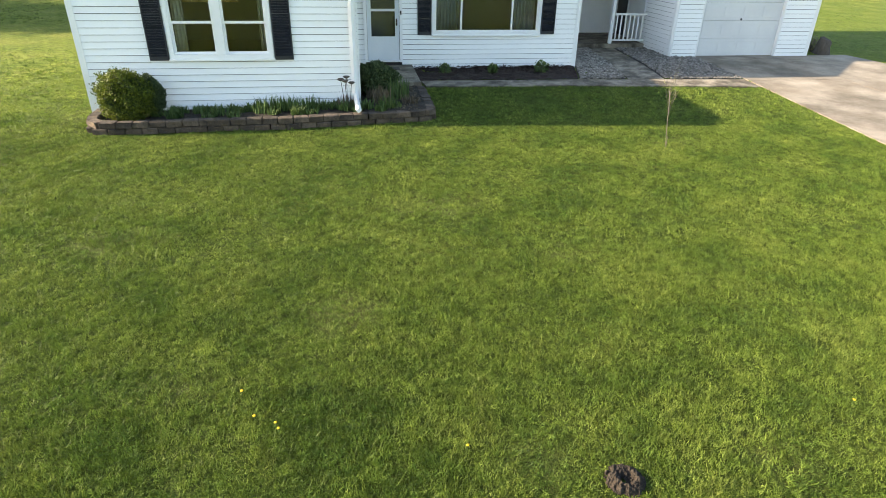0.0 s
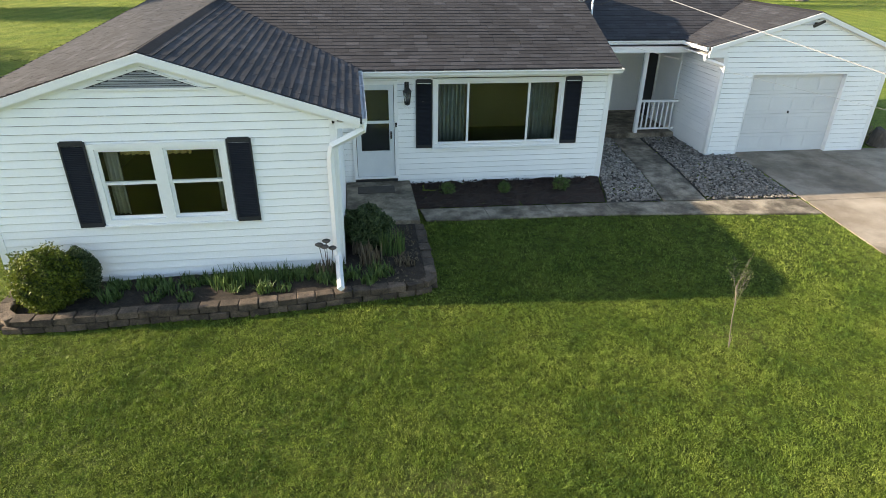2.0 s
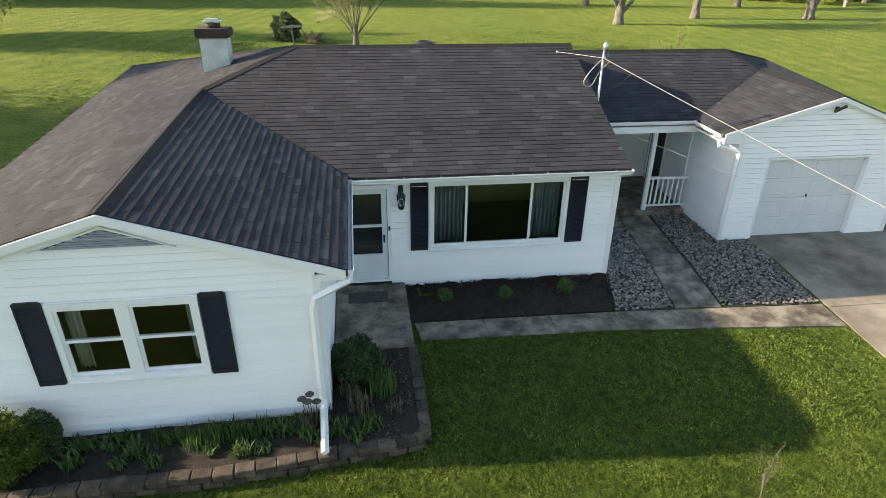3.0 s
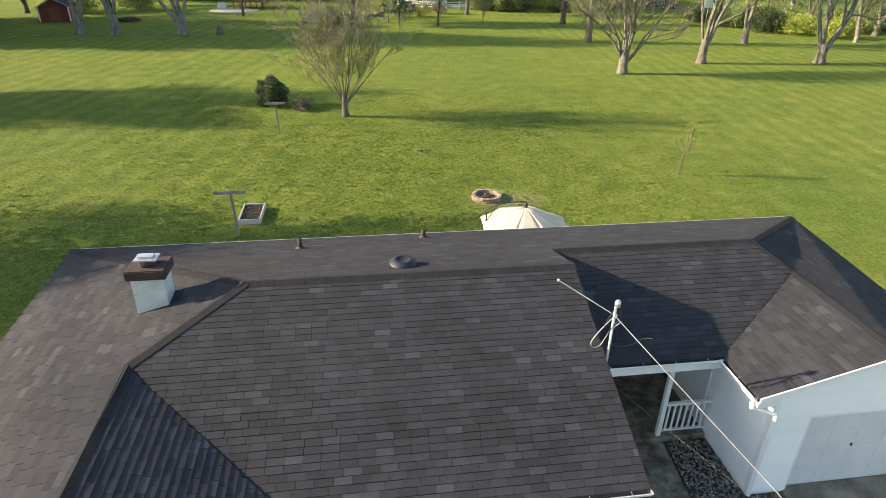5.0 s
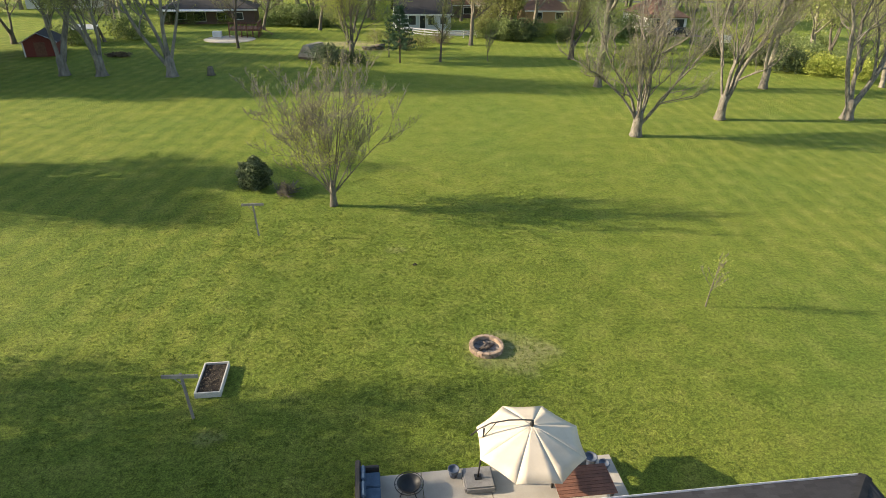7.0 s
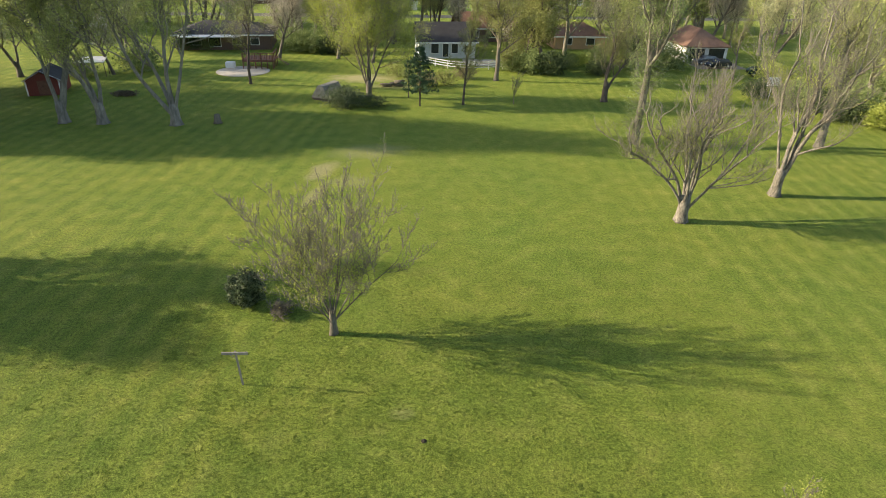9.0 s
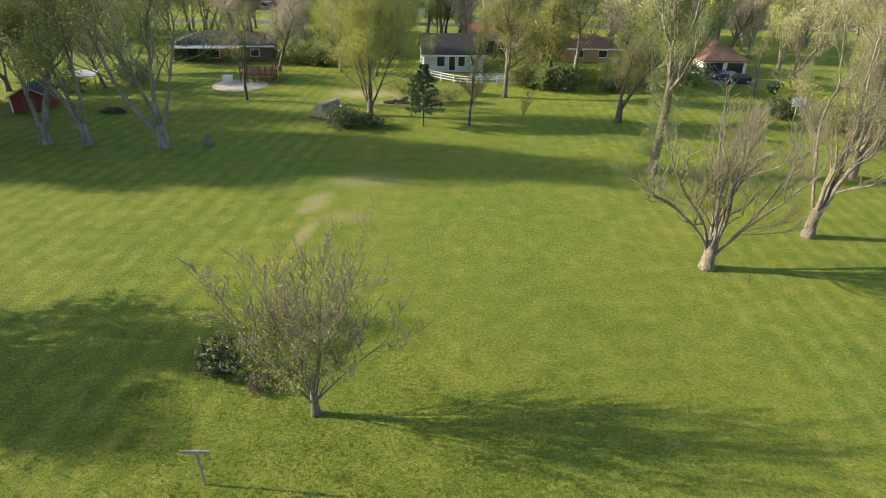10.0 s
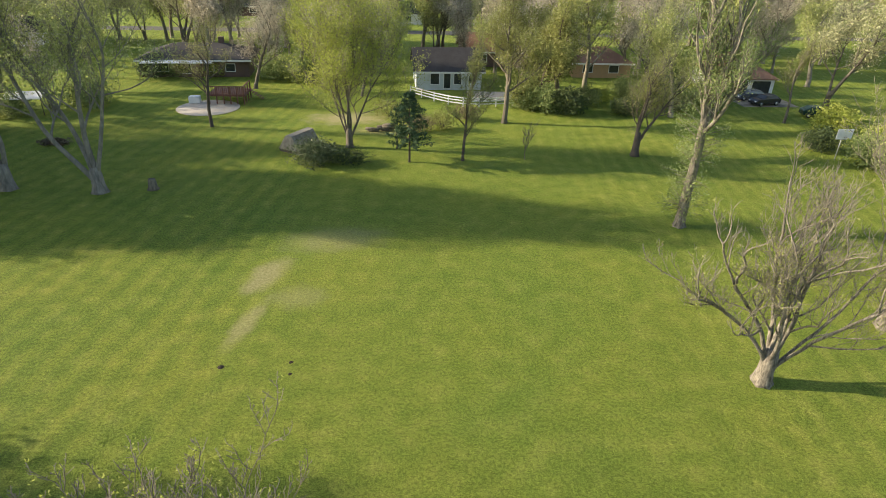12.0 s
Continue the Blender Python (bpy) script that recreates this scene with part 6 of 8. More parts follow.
shrub("globe_bush", "clipped yellow-green globe evergreen at the house corner", -4.22, 13.52, 0.47, 0.44, 0.98, 15000, 0.022, GLOBE, 71, -0.1, CORE_SHADE, 0.15, "bush", 0.08)
shrub("globe_bush", "small darker evergreen beside the globe bush", -3.84, 13.86, 0.28, 0.24, 0.82, 6000, 0.020, LEAF_DARK, 72, -0.09, CORE_SHADE, 0.10, "bush", 0.05)
shrub("shade_bush", "dark rounded evergreen bush beside the stoop", 0.80, 15.02, 0.45, 0.44, 0.72, 9000, 0.028, LEAF_DARK, 73, 0.0, CORE_SHADE, 0.12, "bush", 0.06)


def clump(name, label, x, y, n, height, width, spread, material, seed, z=0.02, lean=0.35, category="plant"):
    """Arching strap leaves from one crown."""
    rng = np.random.default_rng(seed)
    a = rng.uniform(0, 2 * np.pi, n)
    r = spread * np.sqrt(rng.uniform(0, 1, n))
    bx, by = r * np.cos(a), r * np.sin(a)
    b = rng.uniform(0, 2 * np.pi, n)
    h = height * rng.uniform(0.55, 1.15, n)
    out = lean * h * rng.uniform(0.3, 1.2, n)
    w = width * rng.uniform(0.7, 1.3, n)
    px, py = -np.sin(b) * w, np.cos(b) * w
    rows = []
    for f, bend, wd in ((0, 0, 1), (0.6, 0.35, 0.9), (1.0, 1.0, 0.1)):
        cx, cy, cz = bx + np.cos(b) * out * bend, by + np.sin(b) * out * bend, h * f
        rows += [np.stack([cx - px * wd, cy - py * wd, cz], 1), np.stack([cx + px * wd, cy + py * wd, cz], 1)]
    v = np.stack(rows, 1).reshape(-1, 3)
    k = np.arange(n)[:, None] * 6
    q = np.concatenate([k + np.array([[0, 1, 3, 2]]), k + np.array([[2, 3, 5, 4]])])
    ob = fast_mesh(name, v + np.array([0, 0, 0]), q, material)
    ob.matrix_basis = Matrix.Translation((x, y, z))
    return tagged(ob, label, category)


for i, (x, y, n, h, m, lb) in enumerate([
        (-3.75, 13.62, 70, 0.14, IRIS, "low grey-green perennial in the planter"), (-3.35, 13.45, 60, 0.12, IRIS, "low grey-green perennial in the planter"),
        (-2.9, 13.68, 80, 0.18, IRIS, "clump of fresh green daylily leaves"), (-2.5, 13.5, 90, 0.22, IRIS, "clump of fresh green daylily leaves"), (-2.15, 13.66, 60, 0.14, IRIS, "low grey-green perennial in the planter"),
        (-1.65, 13.55, 80, 0.32, IRIS, "clump of upright green iris leaves"), (-1.35, 13.62, 90, 0.36, IRIS, "clump of upright green iris leaves"), (-1.0, 13.58, 90, 0.34, IRIS, "clump of upright green iris leaves"),
        (-0.68, 13.66, 80, 0.30, IRIS, "clump of upright green iris leaves"), (-0.35, 13.6, 60, 0.24, IRIS, "clump of fresh green daylily leaves"), (0.05, 13.7, 60, 0.30, DRY, "tuft of dry buff stems in the planter"),
        (0.85, 14.0, 90, 0.42, DRY, "tuft of dry buff stems in the planter"), (1.25, 14.35, 130, 0.50, IRIS, "arching clump of grassy green leaves"), (0.95, 13.55, 90, 0.26, IRIS, "clump of fresh green daylily leaves"),
        (1.45, 13.85, 60, 0.22, DRY, "tuft of dry buff stems in the planter"), (0.7, 14.4, 60, 0.3, DRY, "tuft of dry buff stems in the planter")]):
    clump("bed_plant", lb, x, min(y + 0.2, 13.95 if x < 0.5 else 15), n, h * 0.85, 0.010, 0.13 + 0.2 * h, m, 80 + i, z=soil(x), lean=0.25 if h > 0.28 else 0.7)
rnd_bed = random.Random(44)
for i in (1, 4, 6, 8, 9, 11, 12, 13, 14, 15, 16, 17, 18, 19):
    clump("bed_plant", "low dark green perennial in the planter", -3.6 + i * 0.245 + rnd_bed.uniform(-0.08, 0.08), 13.37 + 0.03 * i / 4 + rnd_bed.uniform(0, 0.35), 70, rnd_bed.uniform(0.10, 0.20), 0.012, 0.15, IRIS, 140 + i, z=soil(-3.6 + i * 0.245), lean=0.7)
for i in range(17):
    clump("bed_plant", "low dark green perennial along the house wall", -3.5 + i * 0.235 + rnd_bed.uniform(-0.07, 0.07), rnd_bed.uniform(13.85, 14.08), 60, rnd_bed.uniform(0.09, 0.18), 0.013, 0.13, IRIS, 170 + i, z=soil(-3.5 + i * 0.235), lean=0.6)
rng_litter = np.random.default_rng(8)
litter_at = np.concatenate([np.stack([rng_litter.uniform(-4.6, 1.6, 3500), rng_litter.uniform(13.35, 14.15, 3500), rng_litter.uniform(0.025, 0.045, 3500)], 1),
                            np.stack([rng_litter.uniform(0.5, 1.7, 1800), rng_litter.uniform(14.1, 15.6, 1800), rng_litter.uniform(0.025, 0.045, 1800)], 1)])
litter_at[:, 2] += soil(litter_at[:, 0]) - 0.01
leaf_litter = leaf_mesh("leaf_litter", litter_at, 2800, 0.022, 0.004, DRY, None, 9)
tagged(leaf_litter, "dry leaf litter over the planter soil", "leaf litter", kind="stuff")
stalks = thing("dried_stonecrop", "dried brown stonecrop stalks with flat heads", "plant", (0.10, 13.85, 0.0))
for k, (dx, dy, h) in enumerate([(-0.12, 0.0, 0.52), (0.0, 0.05, 0.56), (0.1, 0.0, 0.45), (-0.03, -0.05, 0.5)]):
    tube("stalk", [(0.10 + dx * 0.4, 13.87, -0.02), (0.10 + dx, 13.85 + dy, 0.06 + h)], 0.006, BARK_DARK, stalks, sides=5)
    lathe("seed_head", [(0.01, -0.02), (0.05, 0.0), (0.075, 0.02), (0.06, 0.035), (0.0, 0.045)], BARK_DARK, stalks, at=(0.10 + dx, 13.85 + dy, 0.06 + h), sides=9)
for i, (x, y, r) in enumerate(((2.72, 17.40, 0.15), (4.05, 17.38, 0.13), (5.42, 17.42, 0.17))):
    shrub("young_shrub", "small young green shrub in the mulch", x, y, r, r, r * 1.7, 700, 0.022, IRIS, 90 + i, 0.0, None, 0.2, "shrub", 0.2)["group"] = "shrubs along the wall"
chips_at = np.stack([rng_litter.uniform(1.95, 6.3, 6000), rng_litter.uniform(16.70, 18.05, 6000), rng_litter.uniform(0.05, 0.085, 6000)], 1)
chips_at[:, 2] += fall(chips_at[:, 1])
chips = leaf_mesh("bark_chips", chips_at, 7000, 0.026, 0.004, MULCH, None, 10)
tagged(chips, "shredded bark chips over the mulch bed", "mulch", kind="stuff")

# log beside the drive, hole in the lawn, dandelions
log = thing("log", "short weathered brown stump standing beside the drive", "log", (15.9, 19.8, 0))
v, f = tube_arrays([(15.9, 19.8, 0.0), (15.91, 19.8, 0.12), (15.88, 19.82, 0.30), (15.93, 19.8, 0.46), (15.95, 19.79, 0.50)], [0.27, 0.24, 0.21, 0.20, 0.13], 11)
for q in v:
    q += Vector((noise.noise(q * 5), noise.noise(q * 5 + Vector((7, 0, 0))), 0.6 * noise.noise(q * 6))) * 0.07
    q.z = max(q.z, 0.0)
mesh_ob("log_body", v, f, BARK_DARK, log)
shrub("weed_tuft", "reddish dry weeds beside the garage", 15.9, 20.3, 0.35, 0.25, 0.45, 500, 0.03, LEAF_MAROON, 95, 0, None, 0.3, "weeds", 0.3)
hole = thing("dug_hole", "small heap of fresh brown earth in the grass", "earth heap", (2.2, 4.08, float(fall(4.08))))
bm = bmesh.new()
bmesh.ops.create_grid(bm, x_segments=44, y_segments=44, size=0.19)
for v in bm.verts:
    r = v.co.length / 0.165
    ring_h = 0.075 * math.exp(-((r - 0.55) / 0.28) ** 2) - 0.02
    v.co.z = ring_h * (0.7 + 0.6 * noise.noise(v.co * 8 + Vector((3, 1, 0)))) + 0.03 * noise.noise(v.co * 25) + 0.02 * noise.noise(v.co * 60) - (0.03 if r > 1.0 else 0)
    v.co += Vector((2.2, 4.08, 0.012 + float(fall(4.08 + v.co.y))))
part("earth", bm, SOIL, hole)
for k, (x, y, r) in enumerate(((-2.3, 68.4, 0.20), (1.4, 68.7, 0.14), (1.5, 67.7, 0.12), (5.6, 44.6, 0.15))):
    spot_heap = thing("earth_clod", "small dark clod of earth and weeds in the lawn", "earth clod", (x, y, 0))
    bm = bmesh.new()
    bmesh.ops.create_grid(bm, x_segments=12, y_segments=12, size=r)
    for v in bm.verts:
        d = v.co.length / r
        v.co.z = 0.12 * math.exp(-(d / 0.6) ** 2) * (0.7 + 0.8 * noise.noise(v.co * 9 + Vector((k, 2, 0)))) - 0.02
        v.co += Vector((x, y, 0.01))
    part("earth", bm, SOIL, spot_heap)
YELLOW = surface("dandelion_yellow", (0.62, 0.42, 0.01), (0.75, 0.55, 0.02), 30, 200, 0.8, 0.2)
for i, (x, y) in enumerate([(-0.56, 4.91), (-0.59, 4.98), (-0.78, 5.08), (-0.93, 5.41), (1.0, 4.53), (4.65, 4.62)]):
    z = float(fall(y))
    d = thing("dandelion", "yellow dandelion flower in the grass", "dandelion", (x, y, z), group="dandelions")
    tube("stem", [(x, y, z), (x + 0.005, y, z + 0.06)], 0.003, IRIS, d, sides=5)
    lathe("flower", [(0.003, -0.003), (0.013, 0.003), (0.014, 0.007), (0.008, 0.011), (0.0, 0.012)], YELLOW, d, at=(x + 0.005, y, z + 0.062), sides=10)

# ---- patio behind the house ----
patio = paved("patio", "pale concrete patio slab behind the house", split_strip((2.55, 26.2), (10.9, 26.2), (2.55, 30.85), (10.85, 30.95), 4, 0.02), 0.10, SLAB_CONCRETE, "patio")
umb = thing("cantilever_umbrella", "open cream cantilever umbrella over the patio", "umbrella", (6.32, 30.3, 0.1))
UX, UY, UZ, RIM = 7.76, 29.98, 2.62, 1.95
box("weight_base", 5.88, 6.82, 29.86, 30.72, 0.102, 0.34, WEIGHT, umb, "grey fabric-covered weight base", 0.05)
box("base_plate", 6.22, 6.44, 30.18, 30.40, 0.341, 0.365, BLACK_METAL, umb, bevel=0.006)
tube("pole", [(6.33, 30.29, 0.36), (6.40, 30.28, 1.4), (6.42, 30.27, 2.35)], 0.028, BLACK_METAL, umb)
tube("arm", [(6.05, 30.33, 2.05), (6.25, 30.3, 2.30), (6.6, 30.22, 2.58), (7.1, 30.1, 2.76), (7.5, 30.03, 2.80), (UX, UY, 2.80)], 0.022, BLACK_METAL, umb)
tube("brace", [(6.42, 30.27, 2.0), (6.75, 30.2, 2.6)], 0.014, BLACK_METAL, umb)
lathe("hub", [(0.05, -0.1), (0.06, 0.0), (0.045, 0.12), (0.0, 0.16)], BLACK_METAL, umb, at=(UX, UY, 2.66))
R = 1.66
v, f, n_r = [], [], 5
rim_pts = []
for k in range(8):
    a = math.pi * 2 * k / 8 + 0.30
    rim_pts.append((math.cos(a) * R, math.sin(a) * R))
for k in range(8):
    (xa, ya), (xb, yb) = rim_pts[k], rim_pts[(k + 1) % 8]
    v, f = [], []
    for i in range(n_r + 1):
        t = i / n_r
        for j in range(5):
            s = j / 4
            sag = 0.05 * math.sin(math.pi * s) * t
            x, y = (xa + (xb - xa) * s) * t, (ya + (yb - ya) * s) * t
            x, y = x * (1 - 0.025 * math.sin(math.pi * s) * t), y * (1 - 0.025 * math.sin(math.pi * s) * t)
            v.append((UX + x, UY + y, UZ - (UZ - RIM) * (t ** 1.08) - 0.15 * sag))
    for i in range(n_r):
        for j in range(4):
            p = i * 5 + j
            f.append((p, p + 5, p + 6, p + 1))
    g = mesh_ob("canopy_panel", v, f, UMBRELLA, umb, "cream canvas canopy panel", smooth=True)
    g.modifiers.new("cloth", "SOLIDIFY").thickness = 0.004
    tube("rib", [(UX, UY, UZ - 0.08), (UX + xa * 0.55, UY + ya * 0.55, UZ - (UZ - RIM) * 0.52 - 0.07), (UX + xa * 0.985, UY + ya * 0.985, RIM - 0.02)], 0.008, BLACK_METAL, umb, sides=5)

loveseat = thing("patio_loveseat", "dark wicker patio loveseat with blue cushions", "sofa", (3.0, 30.1, 0.1))
box("seat_frame", 2.62, 3.32, 29.35, 31.0 - 0.12, 0.102, 0.38, WICKER, loveseat, bevel=0.02)
box("backrest", 2.60, 2.76, 29.35, 30.88, 0.38, 0.88, WICKER, loveseat, bevel=0.03)
box("armrest", 2.76, 3.32, 30.72, 30.88, 0.38, 0.62, WICKER, loveseat, bevel=0.03)
box("armrest", 2.76, 3.32, 29.35, 29.51, 0.38, 0.62, WICKER, loveseat, bevel=0.03)
for y0, y1 in ((29.53, 30.11), (30.13, 30.70)):
    box("seat_cushion", 2.80, 3.34, y0, y1, 0.382, 0.50, CUSHION, loveseat, "blue seat cushion", 0.03)
    box("back_cushion", 2.77, 2.90, y0, y1, 0.505, 0.86, CUSHION, loveseat, "blue back cushion", 0.04)
tbl = thing("patio_fire_bowl", "round black openwork metal patio bowl on legs", "fire bowl", (4.2, 30.2, 0.1))
lathe("bowl", [(0.0, 0.30), (0.20, 0.30), (0.33, 0.42), (0.37, 0.52), (0.35, 0.52), (0.30, 0.43), (0.18, 0.34), (0.0, 0.33)], BLACK_METAL, tbl, at=(4.2, 30.2, -0.06), sides=24)
for k in range(4):
    a = math.pi * k / 2 + 0.6
    tube("leg", [(4.2 + 0.22 * math.cos(a), 30.2 + 0.22 * math.sin(a), 0.30), (4.2 + 0.36 * math.cos(a), 30.2 + 0.36 * math.sin(a), 0.102)], 0.016, BLACK_METAL, tbl)
ring_pts = [(4.2 + 0.44 * math.cos(math.pi * k / 12), 30.2 + 0.44 * math.sin(math.pi * k / 12), 0.43) for k in range(25)]
tube("rim_ring", ring_pts, 0.013, BLACK_METAL, tbl, sides=6)
for k in range(12):
    a = math.pi * k / 6
    tube("rim_bar", [(4.2 + 0.36 * math.cos(a), 30.2 + 0.36 * math.sin(a), 0.44), (4.2 + 0.44 * math.cos(a), 30.2 + 0.44 * math.sin(a), 0.43)], 0.007, BLACK_METAL, tbl, sides=5)


def flower_pot(x, y, r, h, label, fill):
    t = thing("flower_pot", label, "flower pot", (x, y, 0.1), group="patio pots")
    lathe("pot", [(r * 0.65, 0.0), (r * 0.9, h * 0.5), (r * 0.95, h * 0.9), (r * 1.08, h * 0.93), (r * 1.08, h), (r * 0.92, h), (r * 0.88, h * 0.85)], POT, t, at=(x, y, 0.102))
    lathe("potting_soil", [(r * 0.9, h * 0.8), (0.0, h * 0.84)], fill, t, at=(x, y, 0.102))


flower_pot(5.62, 30.62, 0.17, 0.32, "dark blue glazed pot on the patio", SOIL)
flower_pot(10.05, 30.60, 0.20, 0.36, "dark blue glazed pot beside the table", SOIL)
flower_pot(10.42, 30.36, 0.16, 0.30, "dark blue glazed pot beside the table", SOIL)
flower_pot(9.72, 30.72, 0.18, 0.40, "dark blue glazed pot beside the table", SOIL)
table = thing("patio_table", "reddish slatted wooden patio table under the umbrella", "table", (9.3, 29.6, 0.1))
for i in range(9):
    y = 28.85 + i * 0.125
    box("tabletop_slat", 8.45, 10.2, y, y + 0.112, 0.80, 0.83, WOOD_RED, table)
for x in (8.55, 10.05):
    box("apron", x, x + 0.05, 28.9, 29.9, 0.72, 0.798, WOOD_RED, table)
    for y in (28.92, 29.82):
        box("leg", x, x + 0.07, y, y + 0.07, 0.102, 0.72, BLACK_METAL, table)

# fire pit, raised bed, clothes-line posts, tank, stump
pit = thing("fire_pit", "round fire pit of tan stacked blocks with ash inside", "fire pit", (7.93, 37.15, 0))
rnd = random.Random(9)
bm = bmesh.new()
add_box(bm, -0.122, 0.122, -0.08, 0.08, 0, 0.108, bevel=0.012)
pit_block = bpy.data.meshes.new("block")
bm.to_mesh(pit_block)
bm.free()
pit_block.materials.append(PIT_STONE)
for c in range(2):
    for k in range(16):
        a = 360 * (k + 0.5 * c) / 16
        b = new("block", pit_block)
        b.matrix_basis = pose(7.93 + 0.63 * math.cos(radians(a)), 37.15 + 0.63 * math.sin(radians(a)), c * 0.11, 0, rnd.uniform(-2, 2), a + 90 + rnd.uniform(-4, 4))
        under(b, pit)
bm = bmesh.new()
bmesh.ops.create_circle(bm, cap_ends=True, segments=24, radius=0.62)
bmesh.ops.triangulate(bm, faces=bm.faces)
bmesh.ops.subdivide_edges(bm, edges=bm.edges[:], cuts=2)
for v in bm.verts:
    v.co.z = 0.05 + 0.03 * noise.noise(v.co * 6)
    v.co += Vector((7.93, 37.15, 0))
part("ash_bed", bm, ASH, pit)
for k in range(5):
    a = rnd.uniform(0, 6.28)
    tube("charred_log", [(7.93 + 0.35 * math.cos(a), 37.15 + 0.35 * math.sin(a), 0.09), (7.93 - 0.2 * math.cos(a + 0.5), 37.15 - 0.2 * math.sin(a + 0.5), 0.13)], 0.035, BARK_DARK, pit)
bed = thing("raised_bed", "small raised garden bed of pale weathered boards", "raised bed", (-2.65, 36.1, 0))
B0, B1, C0, C1 = -3.25, -2.32, 35.25, 37.05
box("bed_board", B0, B1, C0, C0 + 0.05, 0, 0.24, WOOD_PALE, bed, bevel=0.004)
box("bed_board", B0, B1, C1 - 0.05, C1, 0, 0.24, WOOD_PALE, bed, bevel=0.004)
box("bed_board", B0, B0 + 0.05, C0 + 0.052, C1 - 0.052, 0, 0.24, WOOD_PALE, bed, bevel=0.004)
box("bed_board", B1 - 0.05, B1, C0 + 0.052, C1 - 0.052, 0, 0.24, WOOD_PALE, bed, bevel=0.004)
bm = bmesh.new()
bmesh.ops.create_grid(bm, x_segments=12, y_segments=20, size=0.5)
for v in bm.verts:
    v.co = Vector(((B0 + B1) / 2 + v.co.x * (B1 - B0 - 0.11), (C0 + C1) / 2 + v.co.y * (C1 - C0 - 0.11), 0.15 + 0.03 * noise.noise(v.co * 14)))
part("bed_soil", bm, SOIL, bed)
leaf_mesh("bed_litter", [(random.Random(k).uniform(B0 + 0.1, B1 - 0.1), random.Random(k + 999).uniform(C0 + 0.1, C1 - 0.1), 0.18) for k in range(120)], 500, 0.03, 0.03, DRY, bed, 5)


def clothes_post(x, y, h, arm, turn, lean):
    t = thing("clothes_post", "weathered grey wooden T-shaped clothes-line post", "clothes post", (0, 0, 0), group="clothes-line posts")
    box("post", -0.04, 0.04, -0.04, 0.04, -0.1, h, WOOD_GREY, t, bevel=0.008)
    box("crossbar", -arm, arm, -0.11, -0.052, h - 0.14, h, WOOD_GREY, t, bevel=0.006)
    for s in (-0.85, -0.3, 0.3, 0.85):
        tube("hook", [(arm * s, -0.08, h), (arm * s, -0.08, h + 0.05)], 0.008, BLACK_METAL, t, sides=5)
    tube("brace", [(-arm * 0.5, -0.03, h - 0.12), (0, -0.03, h - 0.5)], 0.015, WOOD_GREY, t, sides=5)
    t.matrix_basis = pose(x, y, 0, 0, lean, turn)


clothes_post(-3.05, 34.2, 2.0, 0.62, -8, -3)
clothes_post(-2.88, 48.8, 2.0, 0.62, -6, -3)
tank = thing("propane_tank", "white horizontal propane tank with rounded ends", "propane tank", (-7.5, 29.1, 0))
v, f = [], []
prof = [(-1.35, 0.02), (-1.32, 0.2), (-1.2, 0.37), (-1.0, 0.46), (-0.8, 0.48), (0.8, 0.48), (1.0, 0.46), (1.2, 0.37), (1.32, 0.2), (1.35, 0.02)]
for s, r in prof:
    for k in range(24):
        a = 2 * math.pi * k / 24
        v.append((-7.5 + 0.82 * r * math.cos(a), 29.05 + s, 0.68 + 0.85 * r * math.sin(a)))
for i in range(len(prof) - 1):
    for k in range(24):
        f.append((i * 24 + k, i * 24 + (k + 1) % 24, (i + 1) * 24 + (k + 1) % 24, (i + 1) * 24 + k))
mesh_ob("shell", v, f, TANK, tank, smooth=True)
lathe("valve_dome", [(0.2, 0.0), (0.2, 0.12), (0.15, 0.2), (0.0, 0.23)], TANK, tank, at=(-7.5, 29.05, 1.06))
for y in (28.3, 29.8):
    box("support", -7.75, -7.25, y - 0.08, y + 0.08, 0.0, 0.36, CONCRETE, tank, bevel=0.01)
stump = thing("stump", "grey weathered tree stump on the lawn", "stump", (-14.8, 94.0, 0))
lathe("stump_body", [(0.55, 0.0), (0.42, 0.2), (0.36, 0.6), (0.33, 0.9), (0.28, 1.0), (0.0, 0.95)], BARK, stump, at=(-14.8, 94.0, 0.0), sides=13)

# ---- the gravel beds' stones ----
stones(gravel_left, [(6.30, 16.62), (7.56, 16.58), (8.24, 21.4), (6.68, 21.4), (6.68, 18.06)], 470, 0.036, 31, 150)
stones(gravel_right, [(8.68, 16.54), (10.86, 16.40), (11.02, 19.38), (10.18, 19.40), (10.18, 21.15), (9.16, 21.15)], 470, 0.036, 32, 150)


# ---- beyond the lawn: neighbours' yards ----
def paint(name, c, rough=0.7):
    return surface(name, tuple(x * 0.9 for x in c), tuple(x * 1.08 for x in c), 1.0, 20, rough, 0.1, 0.01, grain=0.08)


ROOF_DARK = surface("far_dark_roof", (0.022, 0.022, 0.025), (0.038, 0.038, 0.041), 0.8, 9, 0.95, 0.5, 0.03)
ROOF_BROWN = surface("far_brown_roof", (0.15, 0.085, 0.06), (0.25, 0.145, 0.10), 0.8, 9, 0.95, 0.5, 0.03)
WHITE_FAR = paint("far_white_wall", (0.72, 0.72, 0.72))
# pale wall dimmed to blue-grey, the trees' shade being put into the paint
SHADED_FAR = paint("far_shaded_wall", (0.52, 0.56, 0.58))
BRICK_FAR = paint("far_brick_wall", (0.12, 0.075, 0.062))
BUFF_FAR = paint("far_buff_wall", (0.42, 0.27, 0.15))
RED_SHED = paint("red_shed_boards", (0.15, 0.028, 0.022))
